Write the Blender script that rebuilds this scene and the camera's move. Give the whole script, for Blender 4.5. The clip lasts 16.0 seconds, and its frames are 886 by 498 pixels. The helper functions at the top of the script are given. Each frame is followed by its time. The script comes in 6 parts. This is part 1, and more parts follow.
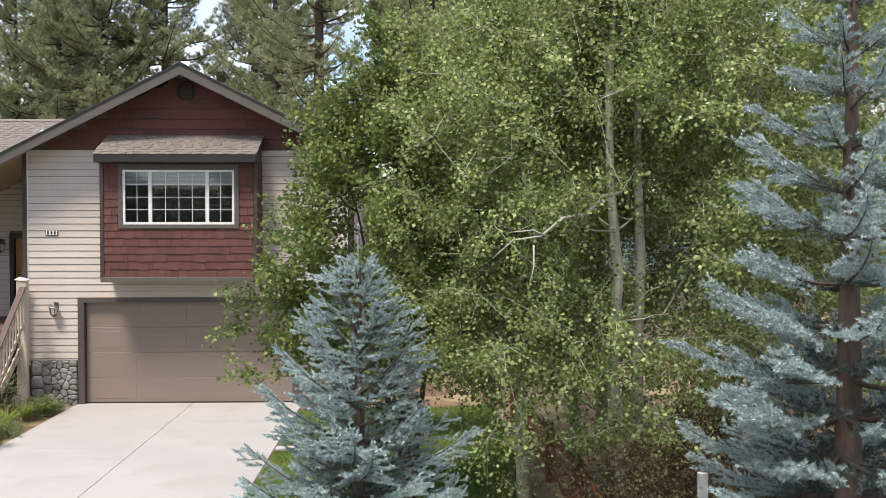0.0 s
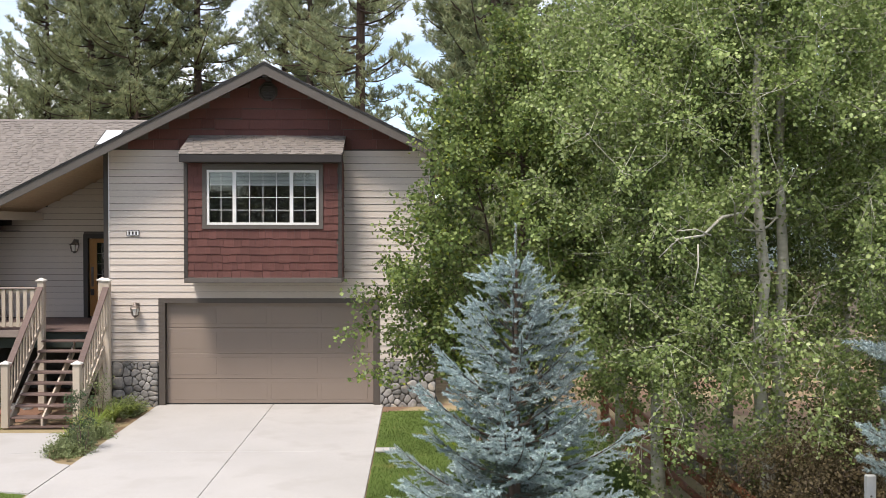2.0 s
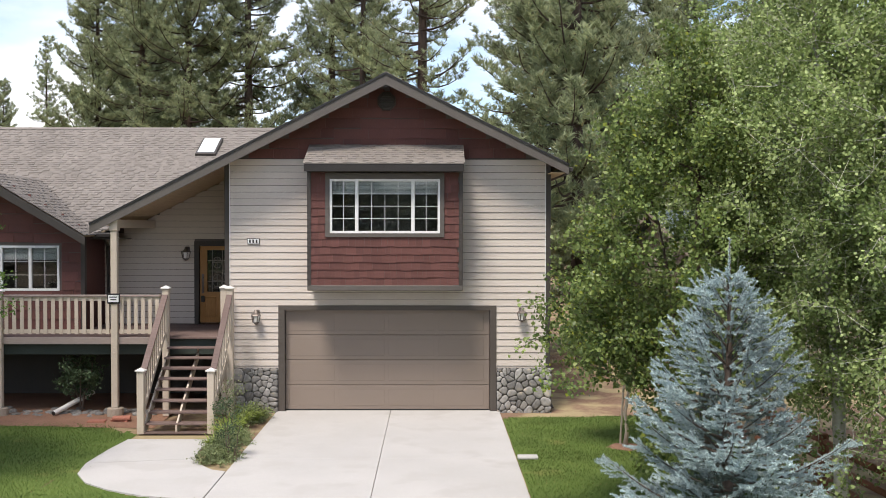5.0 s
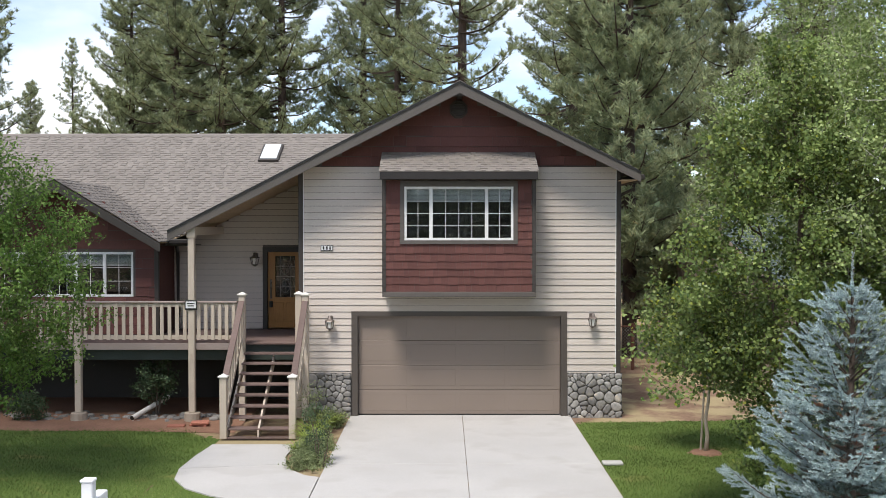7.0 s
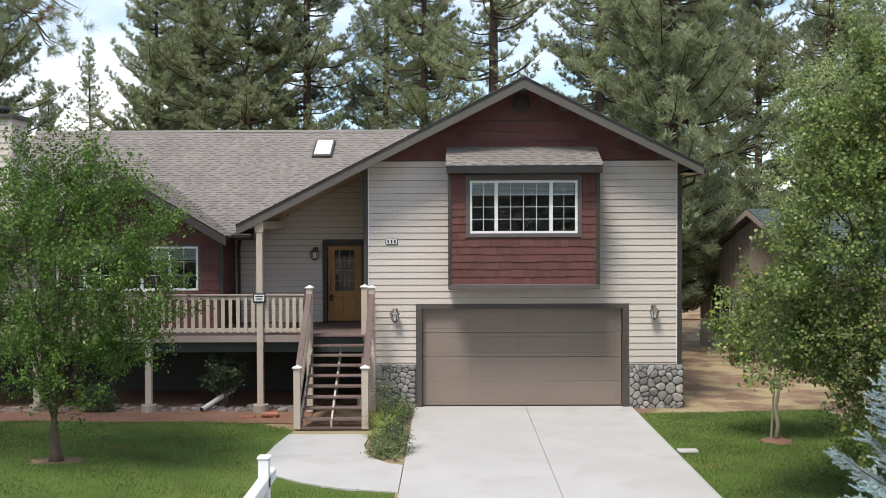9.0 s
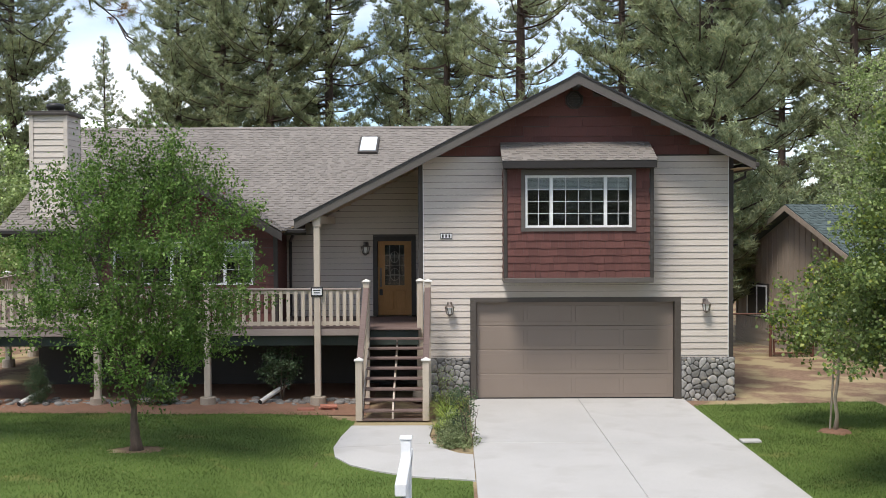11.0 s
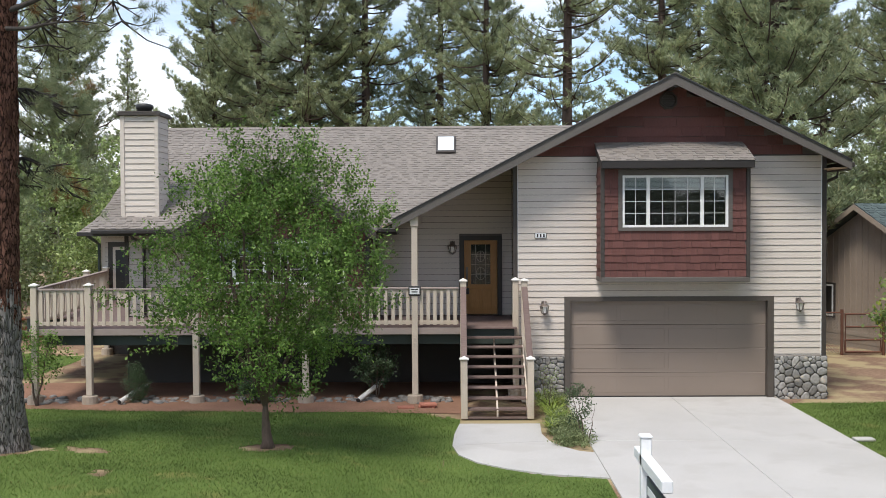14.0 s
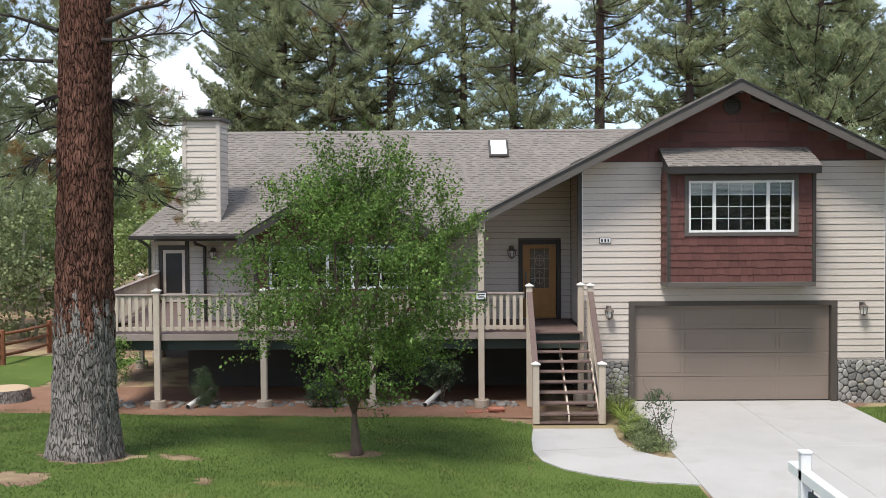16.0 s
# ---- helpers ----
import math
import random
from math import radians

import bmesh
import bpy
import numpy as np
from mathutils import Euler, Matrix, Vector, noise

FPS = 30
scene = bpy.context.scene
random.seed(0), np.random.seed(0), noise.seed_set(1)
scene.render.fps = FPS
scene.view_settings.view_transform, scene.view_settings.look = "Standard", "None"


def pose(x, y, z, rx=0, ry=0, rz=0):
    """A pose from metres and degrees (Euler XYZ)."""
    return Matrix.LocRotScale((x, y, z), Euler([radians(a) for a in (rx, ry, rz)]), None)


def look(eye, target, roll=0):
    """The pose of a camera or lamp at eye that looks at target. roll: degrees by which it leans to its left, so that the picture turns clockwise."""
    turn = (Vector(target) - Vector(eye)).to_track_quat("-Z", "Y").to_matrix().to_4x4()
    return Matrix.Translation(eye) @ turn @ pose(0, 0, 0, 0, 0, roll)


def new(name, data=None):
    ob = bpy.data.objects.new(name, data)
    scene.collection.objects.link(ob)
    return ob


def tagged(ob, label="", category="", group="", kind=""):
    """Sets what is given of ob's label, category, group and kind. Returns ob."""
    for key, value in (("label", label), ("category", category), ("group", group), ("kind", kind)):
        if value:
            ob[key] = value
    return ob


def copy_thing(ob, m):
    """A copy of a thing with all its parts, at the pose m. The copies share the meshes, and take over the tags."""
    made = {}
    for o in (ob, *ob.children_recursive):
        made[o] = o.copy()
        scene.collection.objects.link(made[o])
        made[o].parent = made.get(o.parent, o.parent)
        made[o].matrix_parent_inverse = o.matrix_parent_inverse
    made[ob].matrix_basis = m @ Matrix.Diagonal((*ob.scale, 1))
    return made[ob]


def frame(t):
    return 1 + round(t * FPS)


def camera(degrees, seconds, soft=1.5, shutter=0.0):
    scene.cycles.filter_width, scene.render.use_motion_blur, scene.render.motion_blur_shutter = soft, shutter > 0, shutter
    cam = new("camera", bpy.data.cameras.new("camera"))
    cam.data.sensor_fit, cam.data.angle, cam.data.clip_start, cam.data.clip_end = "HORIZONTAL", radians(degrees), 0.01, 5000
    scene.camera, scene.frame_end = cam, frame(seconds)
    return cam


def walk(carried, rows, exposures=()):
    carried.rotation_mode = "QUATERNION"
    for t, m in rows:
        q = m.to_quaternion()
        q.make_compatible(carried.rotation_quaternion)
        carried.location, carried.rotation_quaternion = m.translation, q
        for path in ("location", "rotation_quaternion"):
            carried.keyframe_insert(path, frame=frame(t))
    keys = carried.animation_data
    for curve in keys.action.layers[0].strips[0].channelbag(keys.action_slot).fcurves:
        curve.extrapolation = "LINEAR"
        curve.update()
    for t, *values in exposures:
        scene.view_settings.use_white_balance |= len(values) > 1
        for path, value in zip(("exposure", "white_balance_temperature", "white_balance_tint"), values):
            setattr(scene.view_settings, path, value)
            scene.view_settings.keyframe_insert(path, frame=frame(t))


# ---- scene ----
cam = camera(46.2, 16.0, 0.85)
PATH = [
    (0, (5.397, -24.933, 4.379), (5.452, -22.934, 4.326), -0.0),
    (0.5, (4.91, -24.785, 4.345), (4.963, -22.786, 4.297), 0.0),
    (1, (4.482, -24.726, 4.331), (4.528, -22.727, 4.284), 0.0),
    (1.5, (4.053, -24.686, 4.324), (4.099, -22.687, 4.278), 0.1),
    (2, (3.567, -24.75, 4.324), (3.612, -22.751, 4.277), 0.1),
    (2.5, (2.98, -24.864, 4.299), (3.037, -22.865, 4.249), 0.1),
    (3, (2.468, -24.917, 4.29), (2.524, -22.918, 4.239), -0.0),
    (3.5, (2.148, -24.942, 4.308), (2.187, -22.943, 4.259), -0.1),
    (4, (1.84, -24.909, 4.349), (1.868, -22.91, 4.302), 0.0),
    (6.5, (-0.024, -25.135, 4.662), (-0.02, -23.135, 4.619), -0.0),
    (7, (-0.344, -25.206, 4.677), (-0.348, -23.207, 4.63), -0.0),
    (7.5, (-0.726, -25.315, 4.678), (-0.733, -23.316, 4.627), -0.1),
    (8, (-1.081, -25.385, 4.633), (-1.09, -23.385, 4.582), -0.2),
    (8.5, (-1.472, -25.456, 4.591), (-1.482, -23.457, 4.54), -0.2),
    (9, (-1.793, -25.552, 4.561), (-1.805, -23.552, 4.511), -0.2),
    (11.5, (-3.431, -25.897, 4.453), (-3.45, -23.897, 4.399), -0.3),
    (12, (-3.841, -25.915, 4.477), (-3.86, -23.916, 4.421), -0.3),
    (12.5, (-4.206, -25.973, 4.463), (-4.229, -23.974, 4.408), -0.3),
    (13, (-4.552, -25.996, 4.486), (-4.577, -23.997, 4.429), -0.3),
    (13.5, (-4.93, -26.034, 4.493), (-4.958, -24.035, 4.437), -0.3),
    (14, (-5.319, -26.082, 4.514), (-5.345, -24.083, 4.458), -0.3),
    (14.5, (-5.699, -26.132, 4.605), (-5.727, -24.133, 4.547), -0.3),
    (15, (-6.078, -26.18, 4.682), (-6.107, -24.181, 4.624), -0.4),
    (15.5, (-6.445, -26.212, 4.716), (-6.475, -24.213, 4.657), -0.3),
    (16, (-6.873, -26.239, 4.748), (-6.905, -24.24, 4.685), -0.4),
]
walk(cam, [(t, look(eye, target, roll)) for t, eye, target, roll in PATH], [(0, 1.17, 7000, 14), (4, 1.19, 7000, 14), (6.5, 1.07, 6700, 11), (13, 1.0, 6600, 10), (16, 1.05, 6600, 10)])

# ---------------------------------------------------------------- light
SUN_DIR = Vector((-0.22, -0.42, 0.88)).normalized()      # towards the sun: high, in front of the house
sun_data = bpy.data.lights.new("sun", "SUN")
sun_data.energy, sun_data.angle, sun_data.color = 2.0, radians(16), (1.0, 0.96, 0.9)
sun = new("sun", sun_data)
sun.matrix_world = look(SUN_DIR * 60, (0, 0, 0))

world = bpy.data.worlds.new("world")
scene.world = world
world.use_nodes = True
wn, wl = world.node_tree.nodes, world.node_tree.links
wn.clear()
w_out, w_bg = wn.new("ShaderNodeOutputWorld"), wn.new("ShaderNodeBackground")
w_sky = wn.new("ShaderNodeTexSky")
w_sky.sky_type, w_sky.sun_disc = "NISHITA", False
w_sky.sun_elevation = math.asin(SUN_DIR.z)
w_sky.sun_rotation = math.atan2(SUN_DIR.x, SUN_DIR.y)
w_sky.altitude = 1900
w_co, w_map = wn.new("ShaderNodeTexCoord"), wn.new("ShaderNodeMapping")
w_map.inputs["Scale"].default_value = (1, 1, 2.6)
w_noise = wn.new("ShaderNodeTexNoise")
w_noise.inputs["Scale"].default_value, w_noise.inputs["Detail"].default_value = 2.6, 7
w_ramp = wn.new("ShaderNodeValToRGB")
w_ramp.color_ramp.elements[0].position, w_ramp.color_ramp.elements[1].position = 0.42, 0.66
w_mix = wn.new("ShaderNodeMixRGB")
w_mix.inputs["Color2"].default_value = (7.2, 7.5, 7.95, 1)
wl.new(w_co.outputs["Generated"], w_map.inputs["Vector"])
wl.new(w_map.outputs["Vector"], w_noise.inputs["Vector"])
wl.new(w_noise.outputs["Fac"], w_ramp.inputs["Fac"])
wl.new(w_ramp.outputs["Color"], w_mix.inputs["Fac"])
wl.new(w_sky.outputs["Color"], w_mix.inputs["Color1"])
wl.new(w_mix.outputs["Color"], w_bg.inputs["Color"])
w_bg.inputs["Strength"].default_value = 0.1
wl.new(w_bg.outputs["Background"], w_out.inputs["Surface"])

# ---------------------------------------------------------------- materials


def material(name, c1, c2, rough=0.7, grain=30.0, blotch=1.5, bump=0.2, metal=0.0, stretch=(1, 1, 1), island=0.0, piece=0.0, wear=None, wear_at=0.62, spec=0.4):
    """A surface of two tones with fine grain, broad stains and relief. island / piece: how far single pieces differ in tone."""
    m = bpy.data.materials.new(name)
    m.use_nodes = True
    n, l = m.node_tree.nodes, m.node_tree.links
    p = n["Principled BSDF"]
    co, mp = n.new("ShaderNodeTexCoord"), n.new("ShaderNodeMapping")
    mp.inputs["Scale"].default_value = stretch
    l.new(co.outputs["Object"], mp.inputs["Vector"])
    fine, broad = n.new("ShaderNodeTexNoise"), n.new("ShaderNodeTexNoise")
    fine.inputs["Scale"].default_value, fine.inputs["Detail"].default_value = grain, 6
    broad.inputs["Scale"].default_value, broad.inputs["Detail"].default_value = blotch, 5
    l.new(mp.outputs["Vector"], fine.inputs["Vector"])
    l.new(co.outputs["Object"], broad.inputs["Vector"])
    add = n.new("ShaderNodeMath")
    add.operation = "MULTIPLY_ADD"
    add.inputs[1].default_value = 0.55
    l.new(fine.outputs["Fac"], add.inputs[0])
    half = n.new("ShaderNodeMath")
    half.operation = "MULTIPLY"
    half.inputs[1].default_value = 0.45
    l.new(broad.outputs["Fac"], half.inputs[0])
    l.new(half.outputs[0], add.inputs[2])
    ramp = n.new("ShaderNodeValToRGB")
    ramp.color_ramp.elements[0].position, ramp.color_ramp.elements[1].position = 0.33, 0.67
    ramp.color_ramp.elements[0].color, ramp.color_ramp.elements[1].color = (*c1, 1), (*c2, 1)
    l.new(add.outputs[0], ramp.inputs["Fac"])
    colour = ramp.outputs["Color"]
    if wear:
        wr, wm = n.new("ShaderNodeValToRGB"), n.new("ShaderNodeMixRGB")
        wr.color_ramp.elements[0].position, wr.color_ramp.elements[1].position = wear_at, wear_at + 0.12
        wm.inputs["Color2"].default_value = (*wear, 1)
        wt = n.new("ShaderNodeTexNoise")
        wt.inputs["Scale"].default_value, wt.inputs["Detail"].default_value = blotch * 2.3, 8
        l.new(co.outputs["Object"], wt.inputs["Vector"])
        l.new(wt.outputs["Fac"], wr.inputs["Fac"])
        l.new(wr.outputs["Color"], wm.inputs["Fac"])
        l.new(colour, wm.inputs["Color1"])
        colour = wm.outputs["Color"]
    for amount, node, out in ((island, "ShaderNodeNewGeometry", "Random Per Island"), (piece, "ShaderNodeObjectInfo", "Random")):
        if amount:
            src, mr, hsv = n.new(node), n.new("ShaderNodeMapRange"), n.new("ShaderNodeHueSaturation")
            mr.inputs["To Min"].default_value, mr.inputs["To Max"].default_value = 1 - amount, 1 + amount
            l.new(src.outputs[out], mr.inputs["Value"])
            l.new(mr.outputs["Result"], hsv.inputs["Value"])
            l.new(colour, hsv.inputs["Color"])
            colour = hsv.outputs["Color"]
    l.new(colour, p.inputs["Base Color"])
    rr = n.new("ShaderNodeMapRange")
    rr.inputs["To Min"].default_value, rr.inputs["To Max"].default_value = max(0.02, rough - 0.12), min(1, rough + 0.12)
    l.new(broad.outputs["Fac"], rr.inputs["Value"])
    l.new(rr.outputs["Result"], p.inputs["Roughness"])
    p.inputs["Metallic"].default_value = metal
    p.inputs["Specular IOR Level"].default_value = spec
    if bump:
        b = n.new("ShaderNodeBump")
        b.inputs["Strength"].default_value, b.inputs["Distance"].default_value = bump, 0.02
        l.new(fine.outputs["Fac"], b.inputs["Height"])
        l.new(b.outputs["Normal"], p.inputs["Normal"])
    return m


def leafy(name, c1, c2, through_light=0.35, rough=0.5, varied=0.35, spec=0.3, tip=None):
    """Leaves or needles: two tones by leaf, some light passing through."""
    m = bpy.data.materials.new(name)
    m.use_nodes = True
    n, l = m.node_tree.nodes, m.node_tree.links
    p, out = n["Principled BSDF"], n["Material Output"]
    geo, ramp = n.new("ShaderNodeNewGeometry"), n.new("ShaderNodeValToRGB")
    ramp.color_ramp.elements[0].color, ramp.color_ramp.elements[1].color = (*c1, 1), (*c2, 1)
    if tip:
        e = ramp.color_ramp.elements.new(0.93)
        e.color = (*c2, 1)
        ramp.color_ramp.elements[2].color = (*tip, 1)
    co, broad = n.new("ShaderNodeTexCoord"), n.new("ShaderNodeTexNoise")
    broad.inputs["Scale"].default_value = 0.9
    l.new(co.outputs["Object"], broad.inputs["Vector"])
    hsv, mr = n.new("ShaderNodeHueSaturation"), n.new("ShaderNodeMapRange")
    mr.inputs["From Min"].default_value, mr.inputs["From Max"].default_value = 0.3, 0.7
    mr.inputs["To Min"].default_value, mr.inputs["To Max"].default_value = 1 - varied, 1 + varied
    l.new(geo.outputs["Random Per Island"], ramp.inputs["Fac"])
    l.new(broad.outputs["Fac"], mr.inputs["Value"])
    l.new(mr.outputs["Result"], hsv.inputs["Value"])
    l.new(ramp.outputs["Color"], hsv.inputs["Color"])
    l.new(hsv.outputs["Color"], p.inputs["Base Color"])
    p.inputs["Roughness"].default_value, p.inputs["Specular IOR Level"].default_value = rough, spec
    tr, mix = n.new("ShaderNodeBsdfTranslucent"), n.new("ShaderNodeMixShader")
    mix.inputs["Fac"].default_value = through_light
    l.new(hsv.outputs["Color"], tr.inputs["Color"])
    l.new(p.outputs["BSDF"], mix.inputs[1])
    l.new(tr.outputs["BSDF"], mix.inputs[2])
    l.new(mix.outputs["Shader"], out.inputs["Surface"])
    return m


SIDING = material("painted_lap_siding", (0.54, 0.478, 0.425), (0.61, 0.545, 0.488), 0.55, 60, 0.8, 0.08, stretch=(0.15, 1, 1), piece=0.035)
# dark wall backing; its tone paints the shadow lines between boards and shingles
SHADE_GAP = material("shade_line_backing", (0.10, 0.09, 0.08), (0.13, 0.11, 0.1), 0.9, 20, 1, 0)
RED = material("red_stained_shingle", (0.095, 0.039, 0.034), (0.155, 0.062, 0.052), 0.75, 45, 1.2, 0.35, stretch=(3, 1, 0.35), piece=0.16)
BROWN = material("dark_brown_trim_paint", (0.042, 0.036, 0.032), (0.062, 0.053, 0.047), 0.55, 50, 1.2, 0.08)
GUTTER = material("dark_gutter_paint", (0.02, 0.017, 0.016), (0.032, 0.027, 0.025), 0.5, 50, 1.2, 0.05)
FASCIA = material("brown_grey_fascia_paint", (0.088, 0.078, 0.07), (0.125, 0.11, 0.098), 0.6, 40, 1.0, 0.1)
SOFFIT = material("tan_soffit_board", (0.45, 0.33, 0.21), (0.53, 0.4, 0.27), 0.7, 25, 1.0, 0.15, stretch=(1, 0.2, 1))
GARAGE = material("taupe_garage_door_paint", (0.235, 0.187, 0.155), (0.268, 0.214, 0.178), 0.45, 60, 0.7, 0.04)
GARAGE_FRAME = material("garage_trim_paint", (0.075, 0.063, 0.054), (0.1, 0.085, 0.074), 0.5, 50, 1.0, 0.06)
STONE = material("river_stone", (0.16, 0.157, 0.153), (0.36, 0.345, 0.325), 0.75, 14, 3, 0.3, piece=0.38, wear=(0.42, 0.36, 0.28), wear_at=0.6)
MORTAR = material("mortar", (0.09, 0.085, 0.078), (0.14, 0.13, 0.12), 0.9, 40, 2, 0.3)
ROOF = material("asphalt_shingle", (0.175, 0.156, 0.141), (0.26, 0.234, 0.212), 0.9, 55, 0.7, 0.5, island=0.08, spec=0.2)
ROOF_GREEN = material("green_asphalt_shingle", (0.06, 0.08, 0.08), (0.09, 0.115, 0.115), 0.9, 55, 0.7, 0.4, island=0.2, spec=0.2)
CREAM = material("cream_rail_paint", (0.47, 0.40, 0.325), (0.56, 0.48, 0.395), 0.6, 45, 1.3, 0.12, wear=(0.42, 0.33, 0.25), wear_at=0.68)
CAP = material("white_post_cap", (0.68, 0.66, 0.62), (0.78, 0.76, 0.72), 0.4, 30, 2, 0.02)
DECK_BROWN = material("weathered_deck_board", (0.115, 0.075, 0.066), (0.19, 0.135, 0.12), 0.7, 40, 1.5, 0.25, stretch=(0.15, 1, 1), piece=0.12)
DECK_EDGE = material("deck_edge_board", (0.27, 0.22, 0.2), (0.34, 0.28, 0.25), 0.65, 40, 1.2, 0.15, stretch=(0.15, 1, 1))
GREEN_BEAM = material("dark_green_beam_paint", (0.03, 0.042, 0.036), (0.05, 0.064, 0.056), 0.6, 40, 1.2, 0.1)
VINYL = material("white_vinyl", (0.72, 0.73, 0.72), (0.80, 0.80, 0.79), 0.35, 30, 2, 0.01)
CONCRETE = material("concrete", (0.40, 0.388, 0.375), (0.50, 0.485, 0.47), 0.8, 70, 0.5, 0.18, wear=(0.425, 0.408, 0.392), wear_at=0.52, spec=0.25)
FOOTING = material("cast_concrete", (0.31, 0.255, 0.2), (0.4, 0.335, 0.27), 0.85, 40, 3, 0.2)
SOIL = material("dry_soil", (0.15, 0.095, 0.065), (0.27, 0.18, 0.125), 0.95, 9, 0.35, 0.6, wear=(0.33, 0.265, 0.155), wear_at=0.46, spec=0.1)
MULCH = material("bark_mulch", (0.18, 0.1, 0.068), (0.31, 0.18, 0.125), 0.95, 30, 1.2, 0.7, spec=0.1)
TURF = material("lawn", (0.055, 0.095, 0.02), (0.13, 0.18, 0.047), 0.95, 34, 0.45, 0.5, wear=(0.17, 0.17, 0.055), wear_at=0.6, spec=0.1)
BLADE = leafy("grass_blade", (0.075, 0.125, 0.028), (0.155, 0.215, 0.06), 0.35, 0.6, 0.35, 0.2, tip=(0.24, 0.21, 0.09))
ASPHALT = material("asphalt", (0.045, 0.045, 0.045), (0.07, 0.068, 0.066), 0.9, 60, 0.5, 0.4)
WOOD_DOOR = material("varnished_oak", (0.33, 0.155, 0.045), (0.45, 0.23, 0.075), 0.4, 30, 2, 0.1, stretch=(3, 1, 0.2))
BRONZE = material("aged_bronze", (0.05, 0.035, 0.025), (0.10, 0.07, 0.05), 0.4, 30, 4, 0.05, metal=0.7)
PEWTER = material("antique_pewter", (0.13, 0.11, 0.1), (0.22, 0.19, 0.17), 0.4, 30, 4, 0.05, metal=0.6)
STEEL = material("rusty_steel_tube", (0.09, 0.04, 0.027), (0.16, 0.07, 0.045), 0.7, 30, 4, 0.1, metal=0.2)
WIRE = material("galvanised_wire", (0.22, 0.21, 0.2), (0.3, 0.29, 0.27), 0.5, 30, 3, 0, metal=0.6)
CABIN = material("weathered_board_siding", (0.25, 0.2, 0.16), (0.34, 0.28, 0.225), 0.8, 40, 0.8, 0.25, stretch=(3, 3, 0.2), piece=0.06)
LOG = material("stained_log_rail", (0.17, 0.06, 0.03), (0.29, 0.115, 0.06), 0.65, 25, 2, 0.3, stretch=(1, 1, 1))
FENCE_BOARD = material("cedar_board", (0.28, 0.2, 0.14), (0.4, 0.3, 0.22), 0.8, 30, 1, 0.25, stretch=(3, 3, 0.2), piece=0.12)
WHITE = material("white_sign_paint", (0.74, 0.75, 0.75), (0.82, 0.82, 0.82), 0.45, 30, 2, 0.02)
NAVY = material("navy_sign_panel", (0.018, 0.03, 0.06), (0.025, 0.04, 0.075), 0.35, 30, 2, 0)
BLACK = material("black_plate", (0.02, 0.02, 0.02), (0.03, 0.03, 0.03), 0.4, 30, 2, 0)
BLIND = material("white_blind_slat", (0.62, 0.63, 0.63), (0.7, 0.71, 0.71), 0.6, 20, 1, 0.02)
# dark tone that paints the dimness of the rooms behind glass
ROOM_SHADE = material("unlit_room_tone", (0.09, 0.085, 0.08), (0.12, 0.115, 0.105), 0.9, 20, 1, 0)
PVC = material("white_drain_pipe", (0.62, 0.6, 0.56), (0.72, 0.7, 0.66), 0.45, 20, 3, 0.03)
BRICK_RED = material("red_paver", (0.30, 0.11, 0.075), (0.42, 0.18, 0.125), 0.85, 30, 4, 0.3, piece=0.2)
BARK_FAR = material("far_pine_bark", (0.045, 0.032, 0.026), (0.10, 0.068, 0.052), 0.9, 5, 1.0, 0.5, stretch=(2, 2, 0.4))
DEAD = material("dead_branch", (0.035, 0.03, 0.027), (0.085, 0.072, 0.065), 0.9, 20, 3, 0.3)
BARK_ASPEN = material("aspen_bark", (0.33, 0.32, 0.27), (0.55, 0.53, 0.46), 0.75, 9, 2.5, 0.3, stretch=(1, 1, 2.5), wear=(0.06, 0.055, 0.05), wear_at=0.63)
BARK_DARK = material("brown_bark", (0.07, 0.05, 0.038), (0.14, 0.1, 0.075), 0.85, 14, 2, 0.4, stretch=(2, 2, 0.5))
NEEDLE = leafy("pine_needles", (0.2, 0.245, 0.135), (0.4, 0.44, 0.25), 0.5, 0.45, 0.35, 0.4, tip=(0.36, 0.3, 0.15))
NEEDLE_BLUE = leafy("blue_spruce_needles", (0.28, 0.375, 0.375), (0.55, 0.645, 0.655), 0.15, 0.55, 0.25, 0.3)
# dark copy of the spruce needles: shade painted into the crown's core
NEEDLE_SHADED = leafy("shaded_spruce_needles", (0.06, 0.085, 0.07), (0.13, 0.175, 0.155), 0.1, 0.6, 0.2, 0.2)
NEEDLE_DRY = leafy("dry_pine_needles", (0.22, 0.11, 0.04), (0.33, 0.19, 0.08), 0.2, 0.6, 0.2, 0.2)
LEAF_ASPEN = leafy("aspen_leaves", (0.135, 0.2, 0.06), (0.42, 0.51, 0.205), 0.38, 0.42, 0.35, 0.32, tip=(0.44, 0.5, 0.26))
LEAF_MAPLE = leafy("maple_leaves", (0.085, 0.14, 0.042), (0.26, 0.33, 0.1), 0.38, 0.45, 0.3, 0.4, tip=(0.27, 0.33, 0.08))
LEAF_YELLOW = leafy("yellow_green_leaves", (0.2, 0.25, 0.03), (0.4, 0.42, 0.07), 0.4, 0.45, 0.2, 0.4)
LEAF_PLUM = leafy("ornamental_leaves", (0.06, 0.125, 0.026), (0.215, 0.34, 0.08), 0.4, 0.5, 0.3, 0.25, tip=(0.32, 0.42, 0.15))
LEAF_BROWN = leafy("brownish_shrub_leaves", (0.07, 0.055, 0.028), (0.19, 0.15, 0.085), 0.3, 0.6, 0.3, 0.2)
LEAF_GREY = leafy("grey_green_leaves", (0.15, 0.195, 0.085), (0.34, 0.39, 0.2), 0.35, 0.6, 0.25, 0.2)
